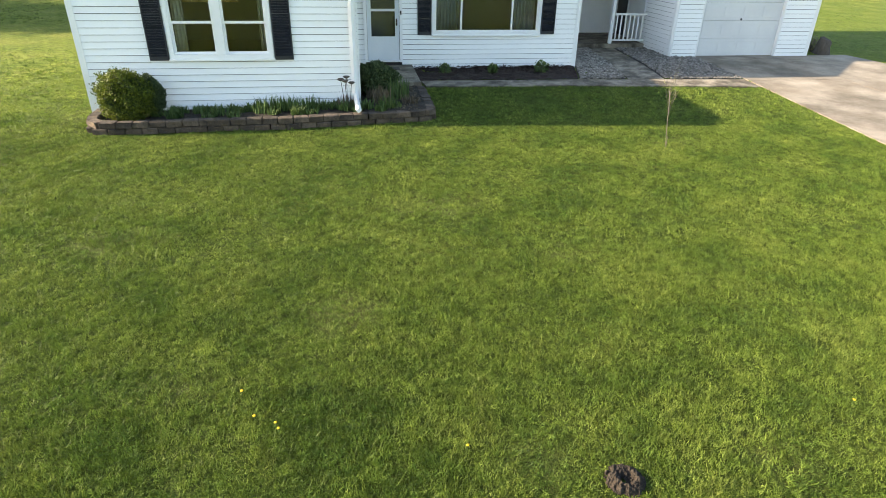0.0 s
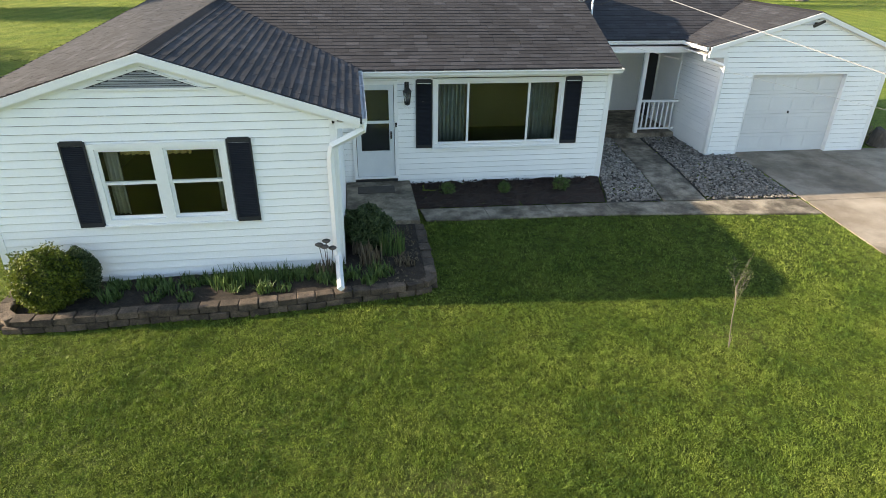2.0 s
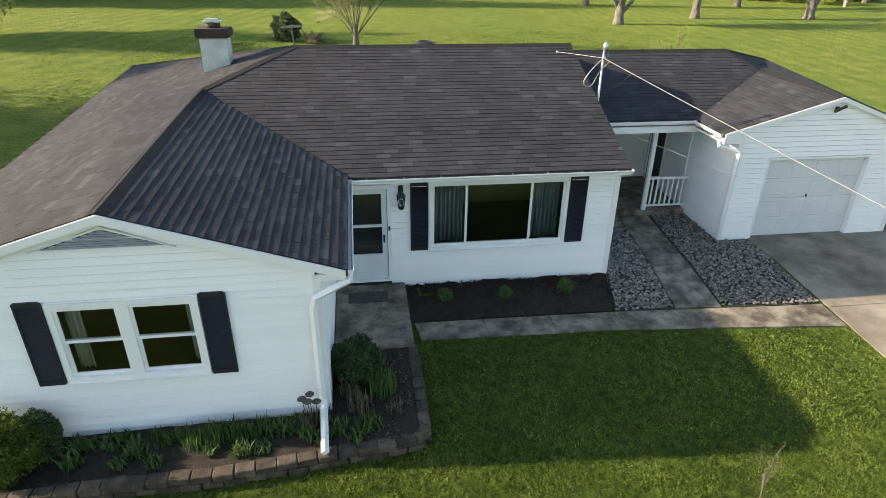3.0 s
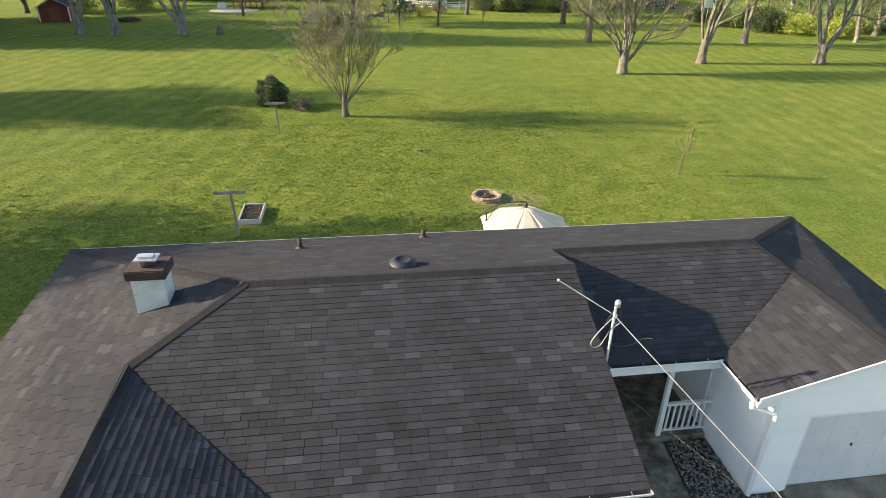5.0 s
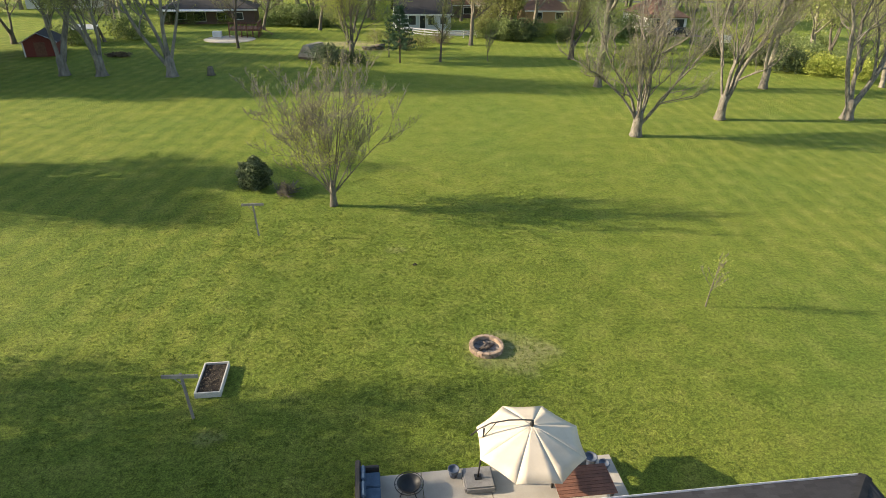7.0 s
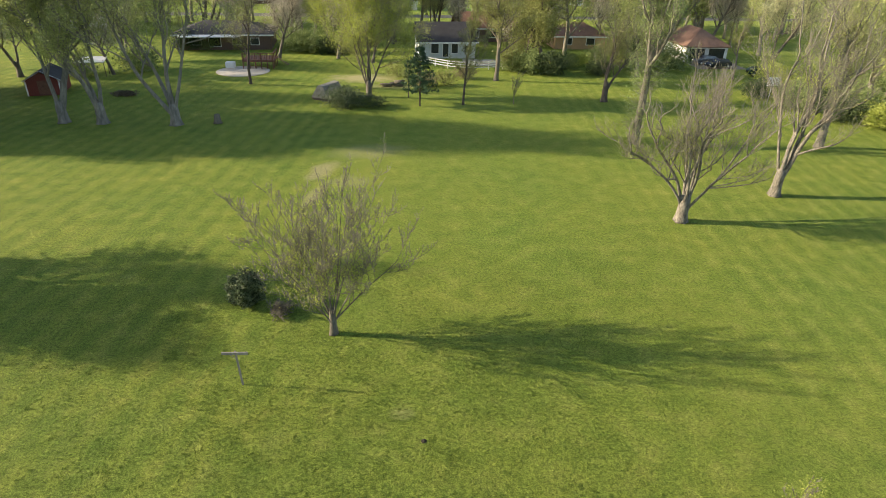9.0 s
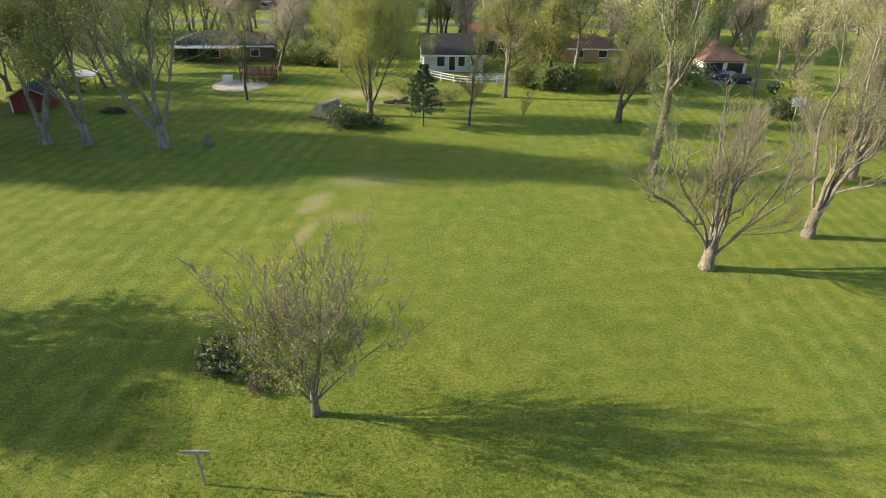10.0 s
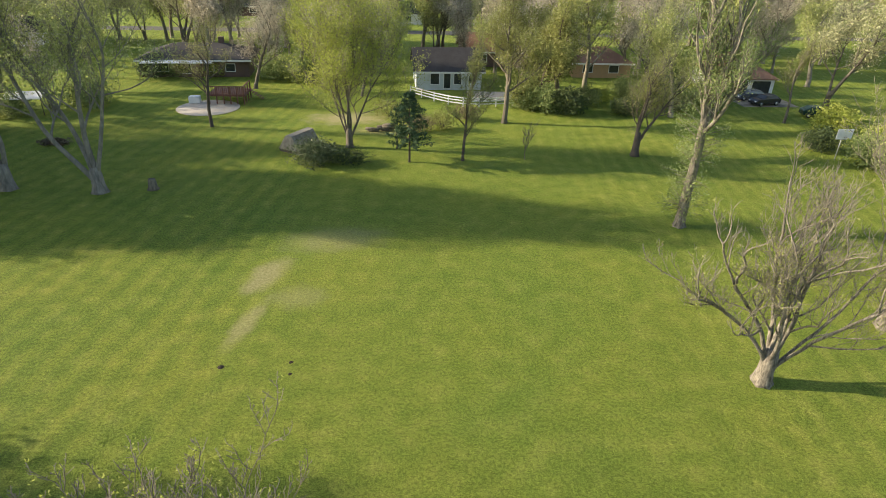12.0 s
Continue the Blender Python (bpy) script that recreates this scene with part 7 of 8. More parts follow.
DARK_GLASS = surface("far_window", (0.02, 0.025, 0.03), (0.04, 0.045, 0.05), 1, 5, 0.15, 0)
TARP = surface("weathered_grey_boards", (0.16, 0.15, 0.135), (0.30, 0.285, 0.26), 2, 12, 0.9, 0.7, 0.04, stretch=(0.4, 2, 1))


def far_house(label, x, y, w, d, wall_h, ridge, turn, wall_m, roof_m, gable=True, over=0.5, windows=(), door=None, chimney_at=None, band=None):
    """A neighbour's house: ridge along its local x; windows: (x, z, w, h) on the side that faces the lawn (local -y)."""
    t = thing("neighbour_house", label, "house")
    hw, hd = w / 2, d / 2
    bm = bmesh.new()
    add_box(bm, -hw, hw, -hd, hd, 0, wall_h)
    if gable:
        for s in (-1, 1):
            a = [bm.verts.new((s * (hw - 0.002), -hd, wall_h)), bm.verts.new((s * (hw - 0.002), hd, wall_h)), bm.verts.new((s * (hw - 0.002), 0, ridge - 0.1))]
            bm.faces.new(a if s > 0 else a[::-1])
    part("wall", bm, wall_m, t)
    ox, oy, e = hw + over, hd + over, wall_h - 0.1
    rx = ox if gable else hw - hd * 0.9
    th = 0.18
    v = [(-ox, -oy, e), (ox, -oy, e), (ox, oy, e), (-ox, oy, e), (-rx, 0, ridge), (rx, 0, ridge)]
    v += [(a, b, c - th) for a, b, c in v]
    f = [(0, 1, 5, 4), (2, 3, 4, 5), (1, 2, 5), (3, 0, 4), (7, 6, 10, 11), (9, 8, 11, 10), (0, 6, 7, 1), (2, 8, 9, 3)]
    f += [(1, 7, 8, 2), (3, 9, 6, 0)] if not gable else [(1, 7, 11, 5), (5, 11, 8, 2), (3, 9, 10, 4), (4, 10, 6, 0)]
    if gable:
        f = [q for q in f if q not in ((1, 2, 5), (3, 0, 4))]
    mesh_ob("roof", v, f, roof_m, t)
    box("fascia", -ox, ox, -oy - 0.04, -oy, e - 0.25, e + 0.02, WHITE_FAR, t)
    for wx, wz, ww, wh in windows:
        wn = box("window", wx - ww / 2, wx + ww / 2, -hd - 0.05, -hd + 0.02, wz, wz + wh, DARK_GLASS, t)
        bm = bmesh.new()
        ring(bm, wx - ww / 2 - 0.09, wx + ww / 2 + 0.09, wz - 0.09, wz + wh + 0.09, 0.1, -hd - 0.09, -hd - 0.005)
        part("window_frame", bm, WHITE_FAR, wn)
    if door:
        box("door", door[0] - 0.45, door[0] + 0.45, -hd - 0.06, -hd + 0.02, 0.1, 2.1, door[1], t)
    if band:
        box("awning", band[0], band[1], -hd - band[2], -hd, wall_h - 0.35, wall_h - 0.22, WHITE_FAR, t)
    if chimney_at:
        box("chimney", chimney_at - 0.4, chimney_at + 0.4, -0.2, 0.5, ridge - 0.6, ridge + 0.9, BRICK_FAR, t)
    t.matrix_basis = pose(x, y, 0, 0, 0, turn)
    return t


far_house("low neighbour house with dark hipped roof and white eaves", -25.2, 146.6, 16.5, 10, 2.8, 4.5, 4, BRICK_FAR, ROOF_DARK, False, 0.6, [(-5, 0.9, 2.0, 1.2), (-1.6, 0.6, 2.0, 1.6), (2.2, 0.9, 1.4, 1.1), (5.4, 0.9, 1.4, 1.1)], None, 3.5, (-7.5, 3.0, 2.2))
far_house("neighbour house with shade-greyed walls and white porch windows", 14.8, 139.0, 10, 9, 2.9, 5.6, 2, SHADED_FAR, ROOF_DARK, True, 0.5, [(-2.2, 0.9, 1.3, 1.6), (-0.3, 0.3, 1.0, 2.2), (1.3, 0.9, 1.1, 1.6), (3.6, 1.0, 1.2, 1.2)])
far_house("brick neighbour house with brown roof", 27.0, 158.0, 16, 9, 2.8, 5.4, 3, BRICK_FAR, ROOF_BROWN, True, 0.5, [(-5, 0.9, 1.8, 1.2), (-1, 0.9, 1.8, 1.2), (4, 0.9, 1.8, 1.2)])
far_house("buff neighbour house with orange-brown roof", 42.0, 149.0, 10, 8, 2.6, 4.6, 0, BUFF_FAR, ROOF_BROWN, False, 0.5, [(-2.5, 0.9, 1.6, 1.2), (2, 0.9, 1.6, 1.2)])
garage_far = far_house("white garage with brown roof and two open bays", 61.5, 138.7, 12, 7.8, 2.8, 5.3, 91, WHITE_FAR, ROOF_BROWN, False, 0.35, [], None)
# no openings cut: dark panels on the wall stand for the bays' inner shade
for s in (-1.85, 1.85):
    bay = box("bay_shade", -6.06, -5.98, s - 1.45, s + 1.45, 0.05, 2.3, DARK_GLASS, None, "dark panel painted as the shaded opening of a garage bay")
    bay.parent = garage_far
far_house("distant neighbour house among trees", -62.0, 172.0, 14, 9, 2.7, 5.0, 10, WHITE_FAR, ROOF_DARK, True, 0.5, [(-3, 0.9, 1.8, 1.2), (2, 0.9, 1.8, 1.2)])
far_house("distant neighbour house among trees", 6.0, 214.0, 15, 9, 2.7, 5.2, -4, WHITE_FAR, ROOF_DARK, True, 0.5, [(-4, 0.9, 1.8, 1.2), (0, 0.9, 1.8, 1.2), (4, 0.9, 1.8, 1.2)])
far_house("distant brick house with pale roof", -30.0, 226.0, 14, 9, 2.7, 5.2, 4, BRICK_FAR, ROOF_DARK, True, 0.5, [(-3, 0.9, 1.8, 1.2), (3, 0.9, 1.8, 1.2)])
far_house("distant white house across the road", 60.0, 232.0, 15, 9, 3.0, 5.6, 3, WHITE_FAR, ROOF_DARK, True, 0.5, [(-4, 0.9, 1.8, 1.2), (0, 0.9, 1.8, 1.2), (4, 0.9, 1.8, 1.2)])
road = slab("road", [(-400, 186), (400, 198), (400, 204), (-400, 192)], -0.02, 0.012, ASPHALT)
tagged(road, "grey asphalt road crossing behind the far houses", "road", kind="structure")

shed = thing("garden_shed", "small red board shed with dark roof", "shed", (0, 0, 0))
box("wall", -2.6, 2.6, -1.9, 1.9, 0.05, 2.0, RED_SHED, shed)
mesh_ob("gable", [(2.59, -1.9, 2.0), (2.59, 1.9, 2.0), (2.59, 0, 3.05), (2.5, -1.9, 2.0), (2.5, 1.9, 2.0), (2.5, 0, 3.05)], [(0, 1, 2), (5, 4, 3), (0, 2, 5, 3), (2, 1, 4, 5)], RED_SHED, shed)
tube("rake_trim", [(2.66, -2.2, 1.85), (2.66, 0, 3.08), (2.66, 2.2, 1.85)], 0.07, WHITE_FAR, shed, sides=5)
v = [(-2.9, -2.3, 1.85), (2.9, -2.3, 1.85), (2.9, 2.3, 1.85), (-2.9, 2.3, 1.85), (-2.9, 0, 3.12), (2.9, 0, 3.12), (-2.9, 0, 3.0), (2.9, 0, 3.0)]
mesh_ob("roof", v, [(0, 1, 5, 4), (2, 3, 4, 5), (1, 0, 6, 7), (3, 2, 7, 6)], ROOF_DARK, shed)
box("corner_board", 2.58, 2.68, -1.95, -1.8, 0.05, 1.9, WHITE_FAR, shed)
box("door", 2.58, 2.64, -0.6, 0.7, 0.1, 1.9, WOOD_RED, shed, "weathered red shed door")
box("corner_board", 2.58, 2.68, 1.8, 1.95, 0.05, 1.9, WHITE_FAR, shed)
shed.matrix_basis = pose(-39.8, 109.2, 0, 0, 0, -78)
canopy = thing("garden_canopy", "small white canopy roof on posts", "canopy", (0, 0, 0))
box("canopy_roof", -2.2, 2.2, -1.3, 1.3, 2.3, 2.42, WHITE_FAR, canopy, m=pose(0, 0, 0, 8))
for sx in (-2, 2):
    for sy in (-1.1, 1.1):
        tube("post", [(sx, sy, 0), (sx, sy, 2.35)], 0.05, BARK_DARK, canopy, sides=6)
canopy.matrix_basis = pose(-38.5, 119.0, 0, 0, 0, 10)
brush = shrub("brush_pile", "low pile of brown brush on the lawn", -29.5, 106.9, 1.3, 0.8, 0.55, 900, 0.12, DRY, 101, 0, None, 0.3, "brush pile", 0.3)
lathe_pad = lathe("round_pad", [(4.0, -0.02), (4.0, 0.05), (3.97, 0.06)], SLAB_CONCRETE, None, at=(-17.8, 122.6, 0), sides=40)
tagged(lathe_pad, "pale round concrete pad in the neighbour's lawn", "pad", kind="structure")
spa = box("pump_box", -20.9, -19.5, 124.6, 125.6, 0.06, 0.95, WHITE_FAR, bevel=0.05)
tagged(spa, "white box on the round concrete pad", "box")
deck = thing("wooden_deck", "raised red-brown wooden deck with railing", "deck", (-15.6, 126.2, 0))
for i in range(13):
    box("deck_board", -18.2 + i * 0.37, -18.2 + i * 0.37 + 0.35, 124.4, 128.6, 1.30, 1.36, WOOD_RED, deck)
box("rim_joist", -18.2, -13.42, 124.34, 124.395, 1.10, 1.30, WOOD_RED, deck)
box("rim_joist", -13.42, -13.36, 124.4, 128.6, 1.10, 1.30, WOOD_RED, deck)
for x in (-18.1, -17.1, -16.2, -15.3, -14.4, -13.5):
    box("post", x - 0.07, x + 0.07, 124.40, 124.54, 0, 2.36, WOOD_RED, deck)
for y in (125.7, 127.0, 128.4):
    box("post", -13.57, -13.43, y - 0.07, y + 0.07, 0, 2.36, WOOD_RED, deck)
box("handrail", -18.2, -13.4, 124.36, 124.52, 2.36, 2.44, WOOD_RED, deck)
box("handrail", -13.56, -13.40, 124.53, 128.6, 2.36, 2.44, WOOD_RED, deck)
for i in range(19):
    box("baluster", -18.0 + i * 0.25, -17.94 + i * 0.25, 124.56, 124.62, 1.36, 2.36, WOOD_RED, deck)
for i in range(6):
    box("stair_tread", -13.3 + 0.28 * i, -13.04 + 0.28 * i, 127.2, 128.4, 1.12 - 0.2 * i, 1.17 - 0.2 * i, WOOD_RED, deck)
tarp = thing("covered_trailer", "low gabled shelter of weathered grey boards", "shelter", (0, 0, 0))
v = [(-1.6, -2.2, 0.3), (1.6, -2.2, 0.3), (1.6, 2.2, 0.3), (-1.6, 2.2, 0.3), (-0.3, -2.2, 1.9), (-0.3, 2.2, 1.9), (0.5, 2.2, 1.85), (0.5, -2.2, 1.85)]
mesh_ob("cover", v, [(0, 4, 5, 3), (4, 7, 6, 5), (7, 1, 2, 6), (0, 1, 7, 4), (2, 3, 5, 6)], TARP, tarp)
for i in range(7):
    y = -2.2 + i * 0.63
    box("cover_board", -0.01, 0.05, y, y + 0.5, 0, 2.0, TARP, tarp, m=pose(-1.62, 0, 0.32, 0, 39))
    box("cover_board", -0.05, 0.01, y, y + 0.5, 0, 1.85, TARP, tarp, m=pose(1.62, 0, 0.32, 0, -35))
box("frame", -1.55, 1.55, -2.1, 2.1, 0.0, 0.32, BARK_DARK, tarp)
tarp.matrix_basis = pose(-3.4, 105.8, 0, 0, 0, -30) @ Matrix.Diagonal((0.85, 0.85, 1.0, 1))
shrub("lilac_bush", "wide ragged dark green shrub before the grey shelter", -1.0, 101.2, 2.0, 1.8, 2.3, 6000, 0.10, LEAF_BUSH, 103, 0, None, 0.4, "shrub", 0.34)
shrub("lilac_bush", "dark low shrub with bare stems", 2.4, 101.0, 1.6, 1.2, 1.5, 1800, 0.09, LEAF_DARK, 104, 0, None, 0.3, "shrub", 0.3)
for i, (x, y, r, h) in enumerate([(9.8, 112.5, 1.6, 2.0), (12.6, 113.5, 1.4, 2.2), (16.0, 118.0, 1.5, 1.8), (6.0, 119.0, 2.0, 2.0)]):
    shrub("budding_shrub", "brown budding shrub in the far yard", x, y, r, r * 0.8, h, 1300, 0.10, LEAF_MAROON if i % 2 == 0 else LEAF_OLIVE, 110 + i, 0, None, 0.3, "shrub", 0.3)
logs = thing("log_pile", "heap of cut logs beside the bare yard", "log pile", (5.5, 113.0, 0))
rnd = random.Random(4)
for k in range(14):
    x, y, z = 5.0 + rnd.uniform(-1.4, 1.4), 113 + rnd.uniform(-0.8, 0.8), 0.15 + 0.2 * (k % 3)
    a = rnd.uniform(-0.4, 0.4)
    tube("cut_log", [(x - 0.7 * math.cos(a), y - 0.7 * math.sin(a), z), (x + 0.7 * math.cos(a), y + 0.7 * math.sin(a), z)], 0.14, BARK, logs)
fence = thing("rail_fence", "curving white board rail fence", "fence", (12, 127, 0))
pts = [(9.0, 131.2), (10.6, 129.4), (12.3, 127.4), (14.2, 125.6), (16.2, 124.5), (18.4, 124.3), (20.8, 124.6), (23.2, 125.2), (25.6, 125.8)]
for p in pts:
    box("post", p[0] - 0.07, p[0] + 0.07, p[1] - 0.07, p[1] + 0.07, 0, 1.35, WHITE_FAR, fence)
for a, b in zip(pts[:-1], pts[1:]):
    for z in (0.45, 0.85, 1.22):
        l = math.hypot(b[0] - a[0], b[1] - a[1])
        box("rail", 0, l, -0.11, -0.072, z - 0.07, z + 0.07, WHITE_FAR, fence, m=pose(a[0], a[1], 0, 0, 0, math.degrees(math.atan2(b[1] - a[1], b[0] - a[0]))))
hoop = thing("basketball_hoop", "white basketball backboard on a pole", "basketball hoop", (55.6, 102.3, 0))
tube("pole", [(55.6, 102.6, 0), (55.6, 102.6, 2.8)], 0.06, GREY_METAL, hoop)
box("backboard", 54.7, 56.5, 102.3, 102.36, 2.45, 3.6, WHITE_FAR, hoop, bevel=0.02)
tube("rim_ring", [(55.6 + 0.23 * math.cos(math.pi * k / 8), 101.95 + 0.23 * math.sin(math.pi * k / 8), 2.75) for k in range(17)], 0.015, WOOD_RED, hoop, sides=5)


def car(label, x, y, turn, body_m):
    """A parked estate car: lofted body, glasshouse, four wheels, lamps."""
    t = thing("car", label, "car")
    prof = [(-2.2, 0.35), (-2.25, 0.7), (-1.9, 0.95), (-1.0, 1.02), (-0.4, 1.45), (1.3, 1.48), (2.0, 1.05), (2.2, 0.95), (2.25, 0.4)]
    n = len(prof)
    v, f = [], []
    for yy, k in ((-0.88, 0.97), (-0.80, 1.0), (0.80, 1.0), (0.88, 0.97)):
        for px, pz in prof:
            inset = 0.12 if pz > 1.1 else 0
            v.append((px * k, yy - math.copysign(inset, yy), pz * (1 if abs(yy) < 0.85 else 0.985)))
    for i in range(3):
        for j in range(n - 1):
            f.append((i * n + j, (i + 1) * n + j, (i + 1) * n + j + 1, i * n + j + 1))
    f += [tuple(range(n)), tuple(range(3 * n, 4 * n))[::-1]]
    mesh_ob("body", v, f, body_m, t)
    for s in (-1, 1):
        mesh_ob("side_glass", [(-0.75, s * 0.80, 1.06), (1.75, s * 0.80, 1.06), (1.3, s * 0.775, 1.40), (-0.38, s * 0.775, 1.40)], [(0, 1, 2, 3)], DARK_GLASS, t)
        for wx in (-1.4, 1.4):
            w = tube("wheel", [(wx, s * 0.72, 0.33), (wx, s * 0.93, 0.33)], 0.33, BLACK, t, sides=16)
            tube("rim", [(wx, s * 0.90, 0.33), (wx, s * 0.94, 0.33)], 0.19, METAL, w, sides=10)
        box("headlight", -2.27, -2.2, s * 0.6 - 0.15, s * 0.6 + 0.15, 0.62, 0.75, WHITE_FAR, t)
    mesh_ob("windscreen", [(-0.97, -0.66, 1.07), (-0.97, 0.66, 1.07), (-0.47, 0.6, 1.43), (-0.47, -0.6, 1.43)], [(0, 1, 2, 3)], DARK_GLASS, t)
    t.matrix_basis = pose(x, y, 0, 0, 0, turn)


PAINT_GREY = surface("car_grey_paint", (0.16, 0.18, 0.20), (0.19, 0.21, 0.23), 1, 20, 0.25, 0, metal=0.5)
PAINT_BLACK = surface("car_dark_paint", (0.03, 0.033, 0.04), (0.04, 0.043, 0.05), 1, 20, 0.25, 0, metal=0.3)
PAINT_GREEN = surface("car_green_paint", (0.02, 0.05, 0.045), (0.03, 0.065, 0.055), 1, 20, 0.25, 0, metal=0.3)
car("grey parked estate car before the white garage", 60.6, 130.6, 8, PAINT_GREY)
car("dark parked car before the white garage", 61.3, 127.4, 14, PAINT_BLACK)
car("dark green parked car beside shrubs", 65.2, 120.6, 165, PAINT_GREEN)
far_drive = slab("far_driveway", [(57.5, 126), (66, 126), (66.2, 132.6), (57.5, 132.6)], -0.02, 0.012, DRIVE)
tagged(far_drive, "pale concrete yard before the white garage", "driveway", kind="structure")

terrace = slab("terrace", [(17.5, 127.5), (26.0, 127.8), (26.5, 133.5), (17.5, 133.8)], -0.02, 0.03, SLAB_CONCRETE)
tagged(terrace, "pale concrete terrace beside the neighbour's house", "terrace", kind="structure")

# woodland and garden trees behind: a few kinds, repeated
FAR_SPEC = dict(levels=3, kids=(8, 4, 2), angle=(25, 60), shrink=0.5, bare=0.3, wobble=0.1)
kinds = [
    tree("spring tree in a far garden with olive leaves", -48, 118, 16, 0.36, FAR_SPEC, stems=((6, 40), (16, 200)), stem_len=0.5, leaf=LEAF_FAR_HAZE, leaves=9000, leaf_size=0.125, leaf_spread=0.45, seed=121, group="far trees", butt=2),
    tree("spring tree in a far garden with fresh green leaves", 44, 120, 14, 0.36, FAR_SPEC, stem_len=0.5, bark=TWIG, leaf=LEAF_SPRING, leaves=9000, leaf_size=0.125, leaf_spread=0.5, seed=122, group="far trees"),
    tree("spring tree in a far garden with yellow-green leaves", 74, 104, 16, 0.36, FAR_SPEC, stems=((10, 40), (14, 170), (12, 280)), stem_len=0.5, leaf=LEAF_YELLOW, leaves=9000, leaf_size=0.135, leaf_spread=0.5, seed=123, group="far trees", butt=2),
    tree("bare budding tree in a far garden", -4, 134, 16, 0.32, dict(FAR_SPEC, kids=(10, 6, 3)), stem_len=0.55, twig=TWIG, leaf=LEAF_BUFF_HAZE, leaves=8000, leaf_size=0.11, leaf_spread=0.4, seed=124, group="far trees"),
    tree("large dense dark tree in a far garden", 27.5, 127, 15, 0.5, dict(FAR_SPEC, angle=(35, 75), bare=0.08, shrink=0.6), stem_len=0.5, bark=BARK_DARK, leaf=LEAF_OLIVE, leaves=22000, leaf_size=0.15, leaf_spread=0.6, seed=125, group="far trees"),
    tree("distant spring tree across the road", -20, 200, 17, 0.36, dict(FAR_SPEC, levels=2, kids=(7, 4)), stems=((6, 40), (14, 200)), stem_len=0.5, bark=TWIG, leaf=LEAF_FAR_HAZE, leaves=4500, leaf_size=0.22, leaf_spread=0.6, seed=126, group="distant trees", butt=2),
    tree("distant budding tree across the road", 30, 205, 17, 0.36, dict(FAR_SPEC, levels=2, kids=(7, 4)), stem_len=0.55, bark=TWIG, twig=TWIG, leaf=LEAF_BUFF_HAZE, leaves=4200, leaf_size=0.20, leaf_spread=0.6, seed=127, group="distant trees"),
    tree("distant green tree across the road", 70, 205, 16, 0.36, dict(FAR_SPEC, levels=2, kids=(7, 4)), stem_len=0.5, bark=TWIG, leaf=LEAF_SPRING, leaves=4500, leaf_size=0.22, leaf_spread=0.6, seed=128, group="distant trees"),
]
rnd = random.Random(77)
spots = [(24.5, 129, 3), (31.0, 130, 3), (36, 134, 1), (46, 130, 3), (50, 140, 1), (72, 112, 0), (80, 100, 1), (68, 100, 1), (70, 126, 0), (78, 120, 2), (74, 90, 0), (88, 108, 3), (66, 84, 1), (82, 84, 2), (52, 150, 0), (70, 148, 3), (76, 140, 1), (46, 146, 3), (56, 154, 0),
         (-6, 142, 2), (-38, 131, 0), (-46, 104, 1), (-54, 112, 2), (-36, 120, 3), (-48, 130, 0), (-40, 140, 1), (2, 130, 3), (-10, 154, 1), (6, 150, 0), (-2, 164, 2), (34, 148, 3), (24, 148, 0), (-14, 134, 3), (-60, 125, 3), (-16, 162, 3), (38, 160, 3), (16, 166, 0), (62, 164, 3), (-32, 160, 0)]
for _ in range(70):
    spots.append((rnd.uniform(-80, 120), rnd.uniform(150, 183), rnd.choice((5, 6, 6, 7, 0))))
while len(spots) < 195:
    x, y = rnd.uniform(-110, 160), rnd.uniform(150, 290)
    if 183 < y < 207 or abs(x - 20) > 40 + 0.55 * y:
        continue
    spots.append((x, y, rnd.choice((5, 5, 6, 6, 7))))
for x, y, k in spots:
    s = rnd.uniform(0.75, 1.25)
    copy_thing(kinds[k], pose(x, y, 0, 0, 0, rnd.uniform(0, 360)) @ Matrix.Diagonal((s, s, s * rnd.uniform(0.9, 1.1), 1)))
bushes = [shrub("garden_shrub", "loose green shrub in the far hedge", 74, 92, 2.2, 2.0, 3.2, 3500, 0.14, LEAF_GREEN, 131, 0, None, 0.3, "shrub", 0.3),
          shrub("garden_shrub", "dark evergreen shrub in the far hedge", 60, 94, 2.2, 2.0, 3.0, 4500, 0.12, LEAF_DARK, 132, 0, None, 0.25, "shrub", 0.2),
          shrub("garden_shrub", "yellow-green shrub in the far hedge", 66, 88, 2.0, 1.8, 2.6, 3000, 0.12, LEAF_YELLOW, 133, 0, None, 0.3, "shrub", 0.3)]
hedge = [(58, 100), (61.5, 99), (65, 98), (63, 91), (69, 94), (72, 97), (56, 106), (60, 104), (64, 106), (69, 103), (75, 100), (78, 94), (71, 110), (63, 114), (75, 108), (34, 126), (30, 121.5), (27, 122.5), (37, 128.5), (24.5, 124), (41, 131), (-31, 141.5), (-27.5, 142), (-22, 142.6), (-12, 141), (-9, 140), (-6, 138.5), (-3, 139.5), (-36, 127), (-33, 123), (-40, 118), (38, 121), (46, 124), (80, 106), (84, 100), (52, 126), (49, 134)]
for i, (x, y) in enumerate(hedge):
    s = rnd.uniform(0.7, 1.2)
    copy_thing(bushes[(0, 1, 0, 2, 0)[i % 5]], pose(x, y, 0, 0, 0, rnd.uniform(0, 360)) @ Matrix.Diagonal((s, s, s, 1)))
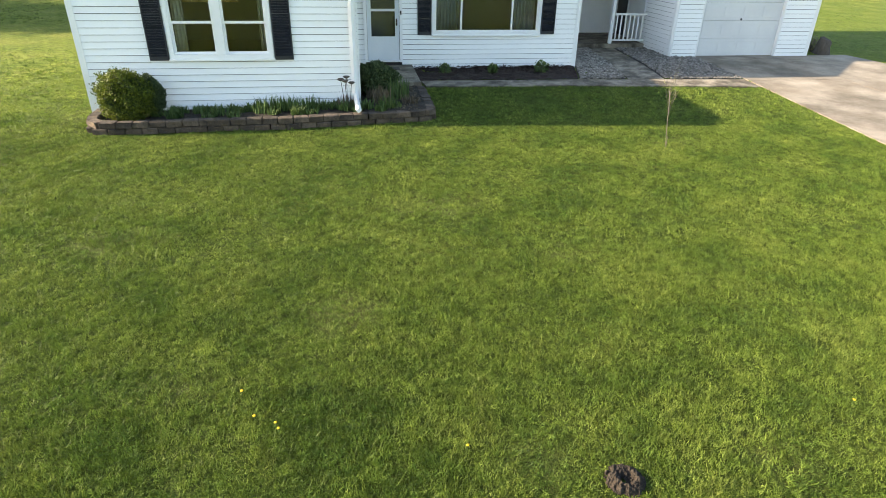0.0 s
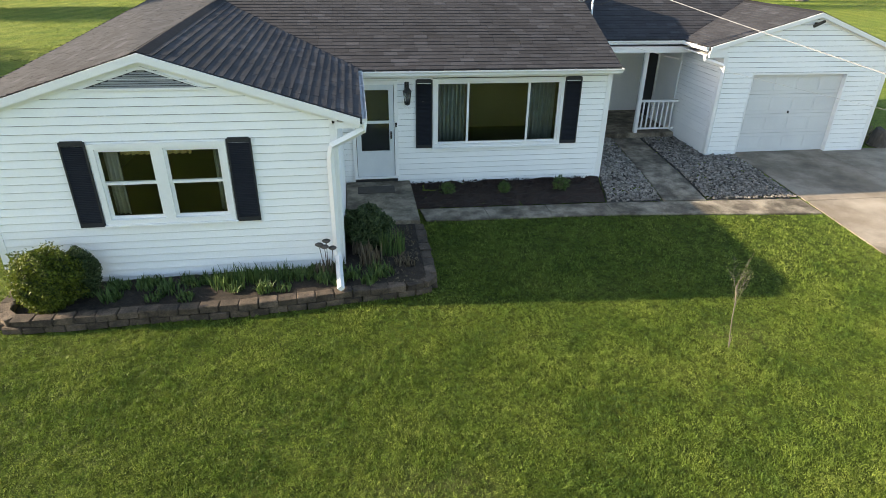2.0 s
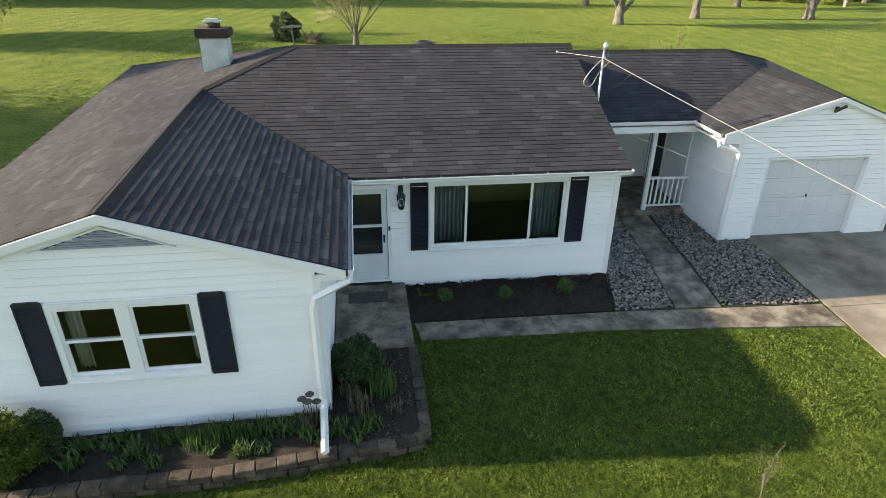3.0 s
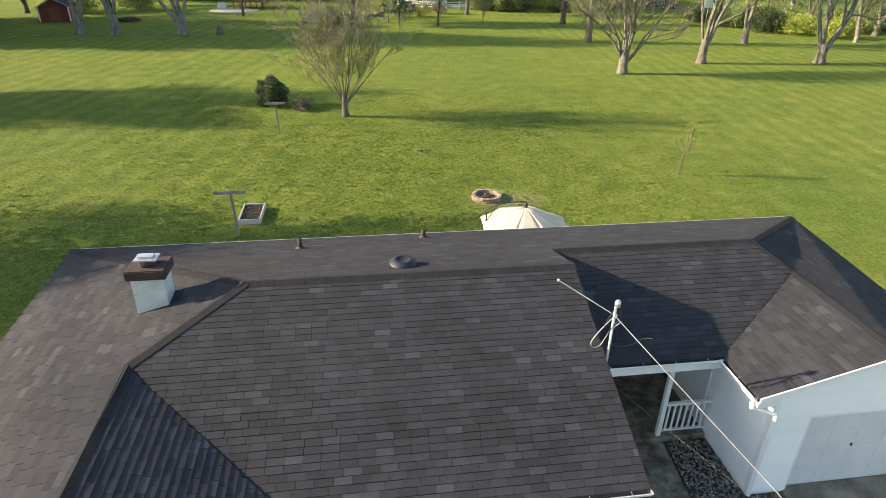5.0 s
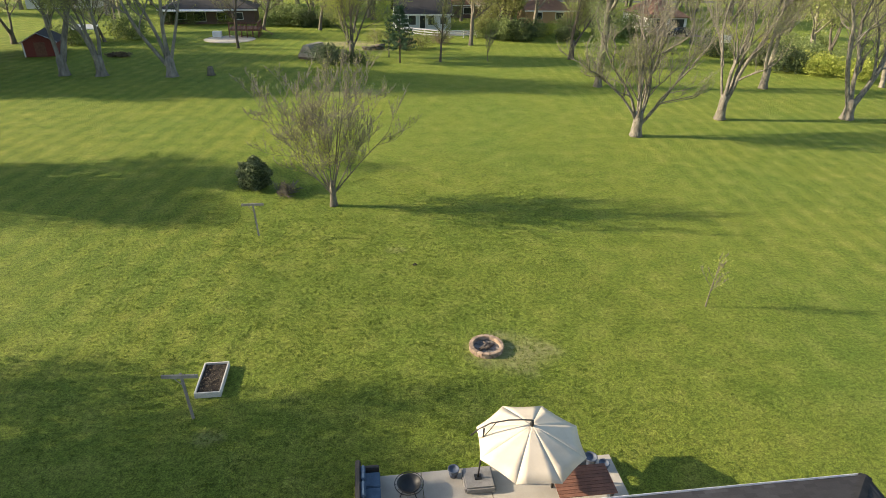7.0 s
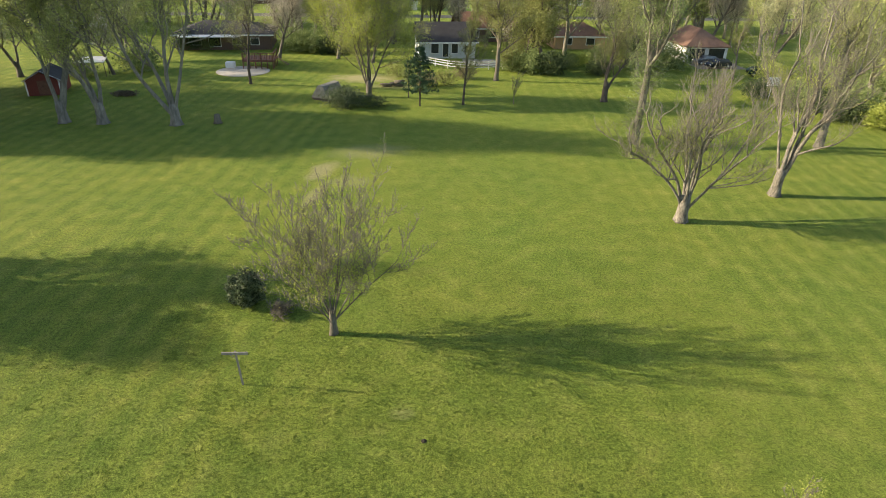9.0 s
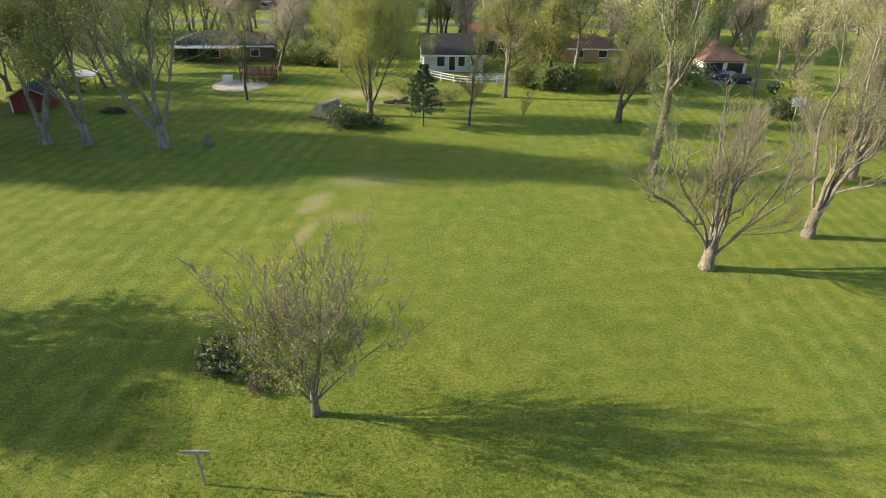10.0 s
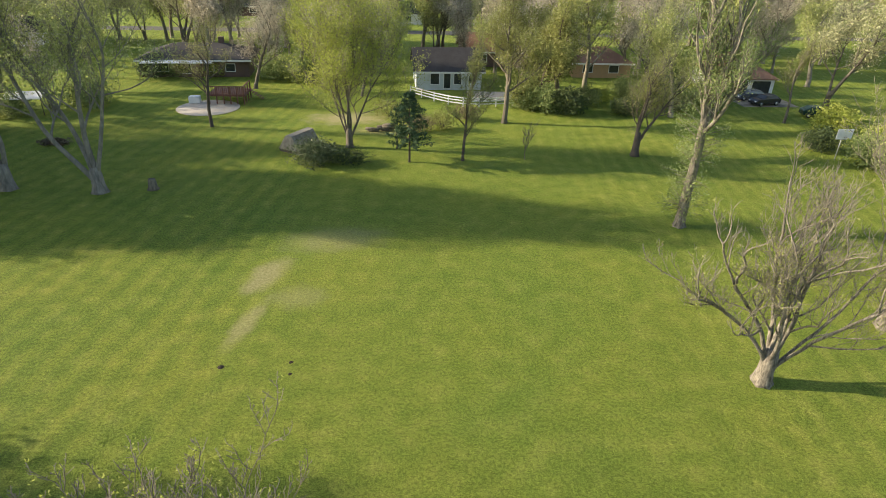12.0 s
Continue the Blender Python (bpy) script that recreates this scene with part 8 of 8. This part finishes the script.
# trees west of the lawns, out of view, whose long shadows cross them
for x, y, s in ((-27.0, 35.0, 0.95), (-24.0, 31.4, 0.85), (-33.0, 60.3, 0.95), (-37.0, 58.3, 0.9), (-50.0, 93.0, 1.25), (-46.0, 88.5, 1.15), (-62.0, 110.0, 1.5), (-58.0, 105.5, 1.7), (-56.0, 100.5, 1.6), (-53.0, 97.0, 1.45)):
    copy_thing(kinds[4], pose(x, y, 0, 0, 0, rnd.uniform(0, 360)) @ Matrix.Diagonal((s, s, s, 1)))

# ---- grass blades ----
NOGO = [[(2.0, 16.03), (6.2, 15.92), (10.92, 15.50), (10.92, 16.4), (2.0, 16.7)], [(x, y) for x, y in zip(EDGE_W, ROWS_Y)] + [(x, y) for x, y in zip(EDGE_E[::-1], ROWS_Y[::-1])],
        [(-5.0, 14.3), (-4.98, 13.6), (-4.88, 13.15), (-4.66, 12.95), (-4.3, 12.90), (-1.2, 13.01), (0.4, 13.20), (1.8, 13.36), (1.98, 13.6), (2.0, 16.0), (1.9, 18.2), (-5.0, 18.2)],
        [(1.9, 16.5), (6.7, 16.3), (11.1, 16.2), (15.1, 19.5), (15.1, 26.2), (-5.1, 26.2), (-5.1, 14)]]


def on_lawn(x, y):
    ok = np.ones(len(x), bool)
    for p in NOGO:
        ok &= ~inside(p, x, y)
    ok &= (np.hypot(x - 2.2, y - 4.08) > 0.20)
    # blades thin out over the worn places
    thin = np.random.default_rng(5).uniform(0, 1, len(x))
    for cx, cy, rx, ry, turn, amount in WORN:
        ok &= thin > 0.6 * amount * np.exp(-((x - cx) / rx) ** 2 - ((y - cy) / ry) ** 2)
    return ok


def front_side(x, y):
    # thinner towards the west and north, where the plain lawn takes over
    far = np.random.default_rng(6).uniform(0, 1, len(x))
    return on_lawn(x, y) & ~((x > -5.2) & (y > 18)) & (far > (-x - 6.0) / 8.0) & (far > (y - 13.0) / 9.0)


def behind(x, y):
    ok = ~inside([(-6, 26), (15.1, 26), (15.1, 26.2), (10.95, 26.2), (10.95, 31.0), (2.5, 31.0), (2.5, 26.2), (-6, 26.2)], x, y)
    ok &= np.hypot(x - 7.93, y - 37.15) > 0.85
    ok &= ~inside([(-3.3, 35.2), (-2.28, 35.2), (-2.28, 37.1), (-3.3, 37.1)], x, y)
    return ok


grass_blades("lawn_grass", (-6.4, 9.0, 2.2, 7.8), 14500, 0.031, 0.0035, 1, on_lawn, lean=0.45, clump=8, spread=0.020, fade=1.5, label="short mown grass of the front lawn")
grass_blades("lawn_grass_middle", (-8.8, 12, 7.8, 12.9), 7500, 0.032, 0.0048, 4, on_lawn, clump=10, spread=0.028, fade=1.9, label="short mown grass in front of the planter")
grass_blades("lawn_grass_far", (-14, 12, 12.9, 22), 1900, 0.040, 0.0085, 2, front_side, clump=6, spread=0.04, label="short mown grass beside the house")
grass_blades("back_lawn_grass", (-20, 28, 28, 66), 270, 0.045, 0.018, 3, behind, clump=5, spread=0.05, fade=20, material=BLADE_BACK, label="short mown grass of the back lawn")
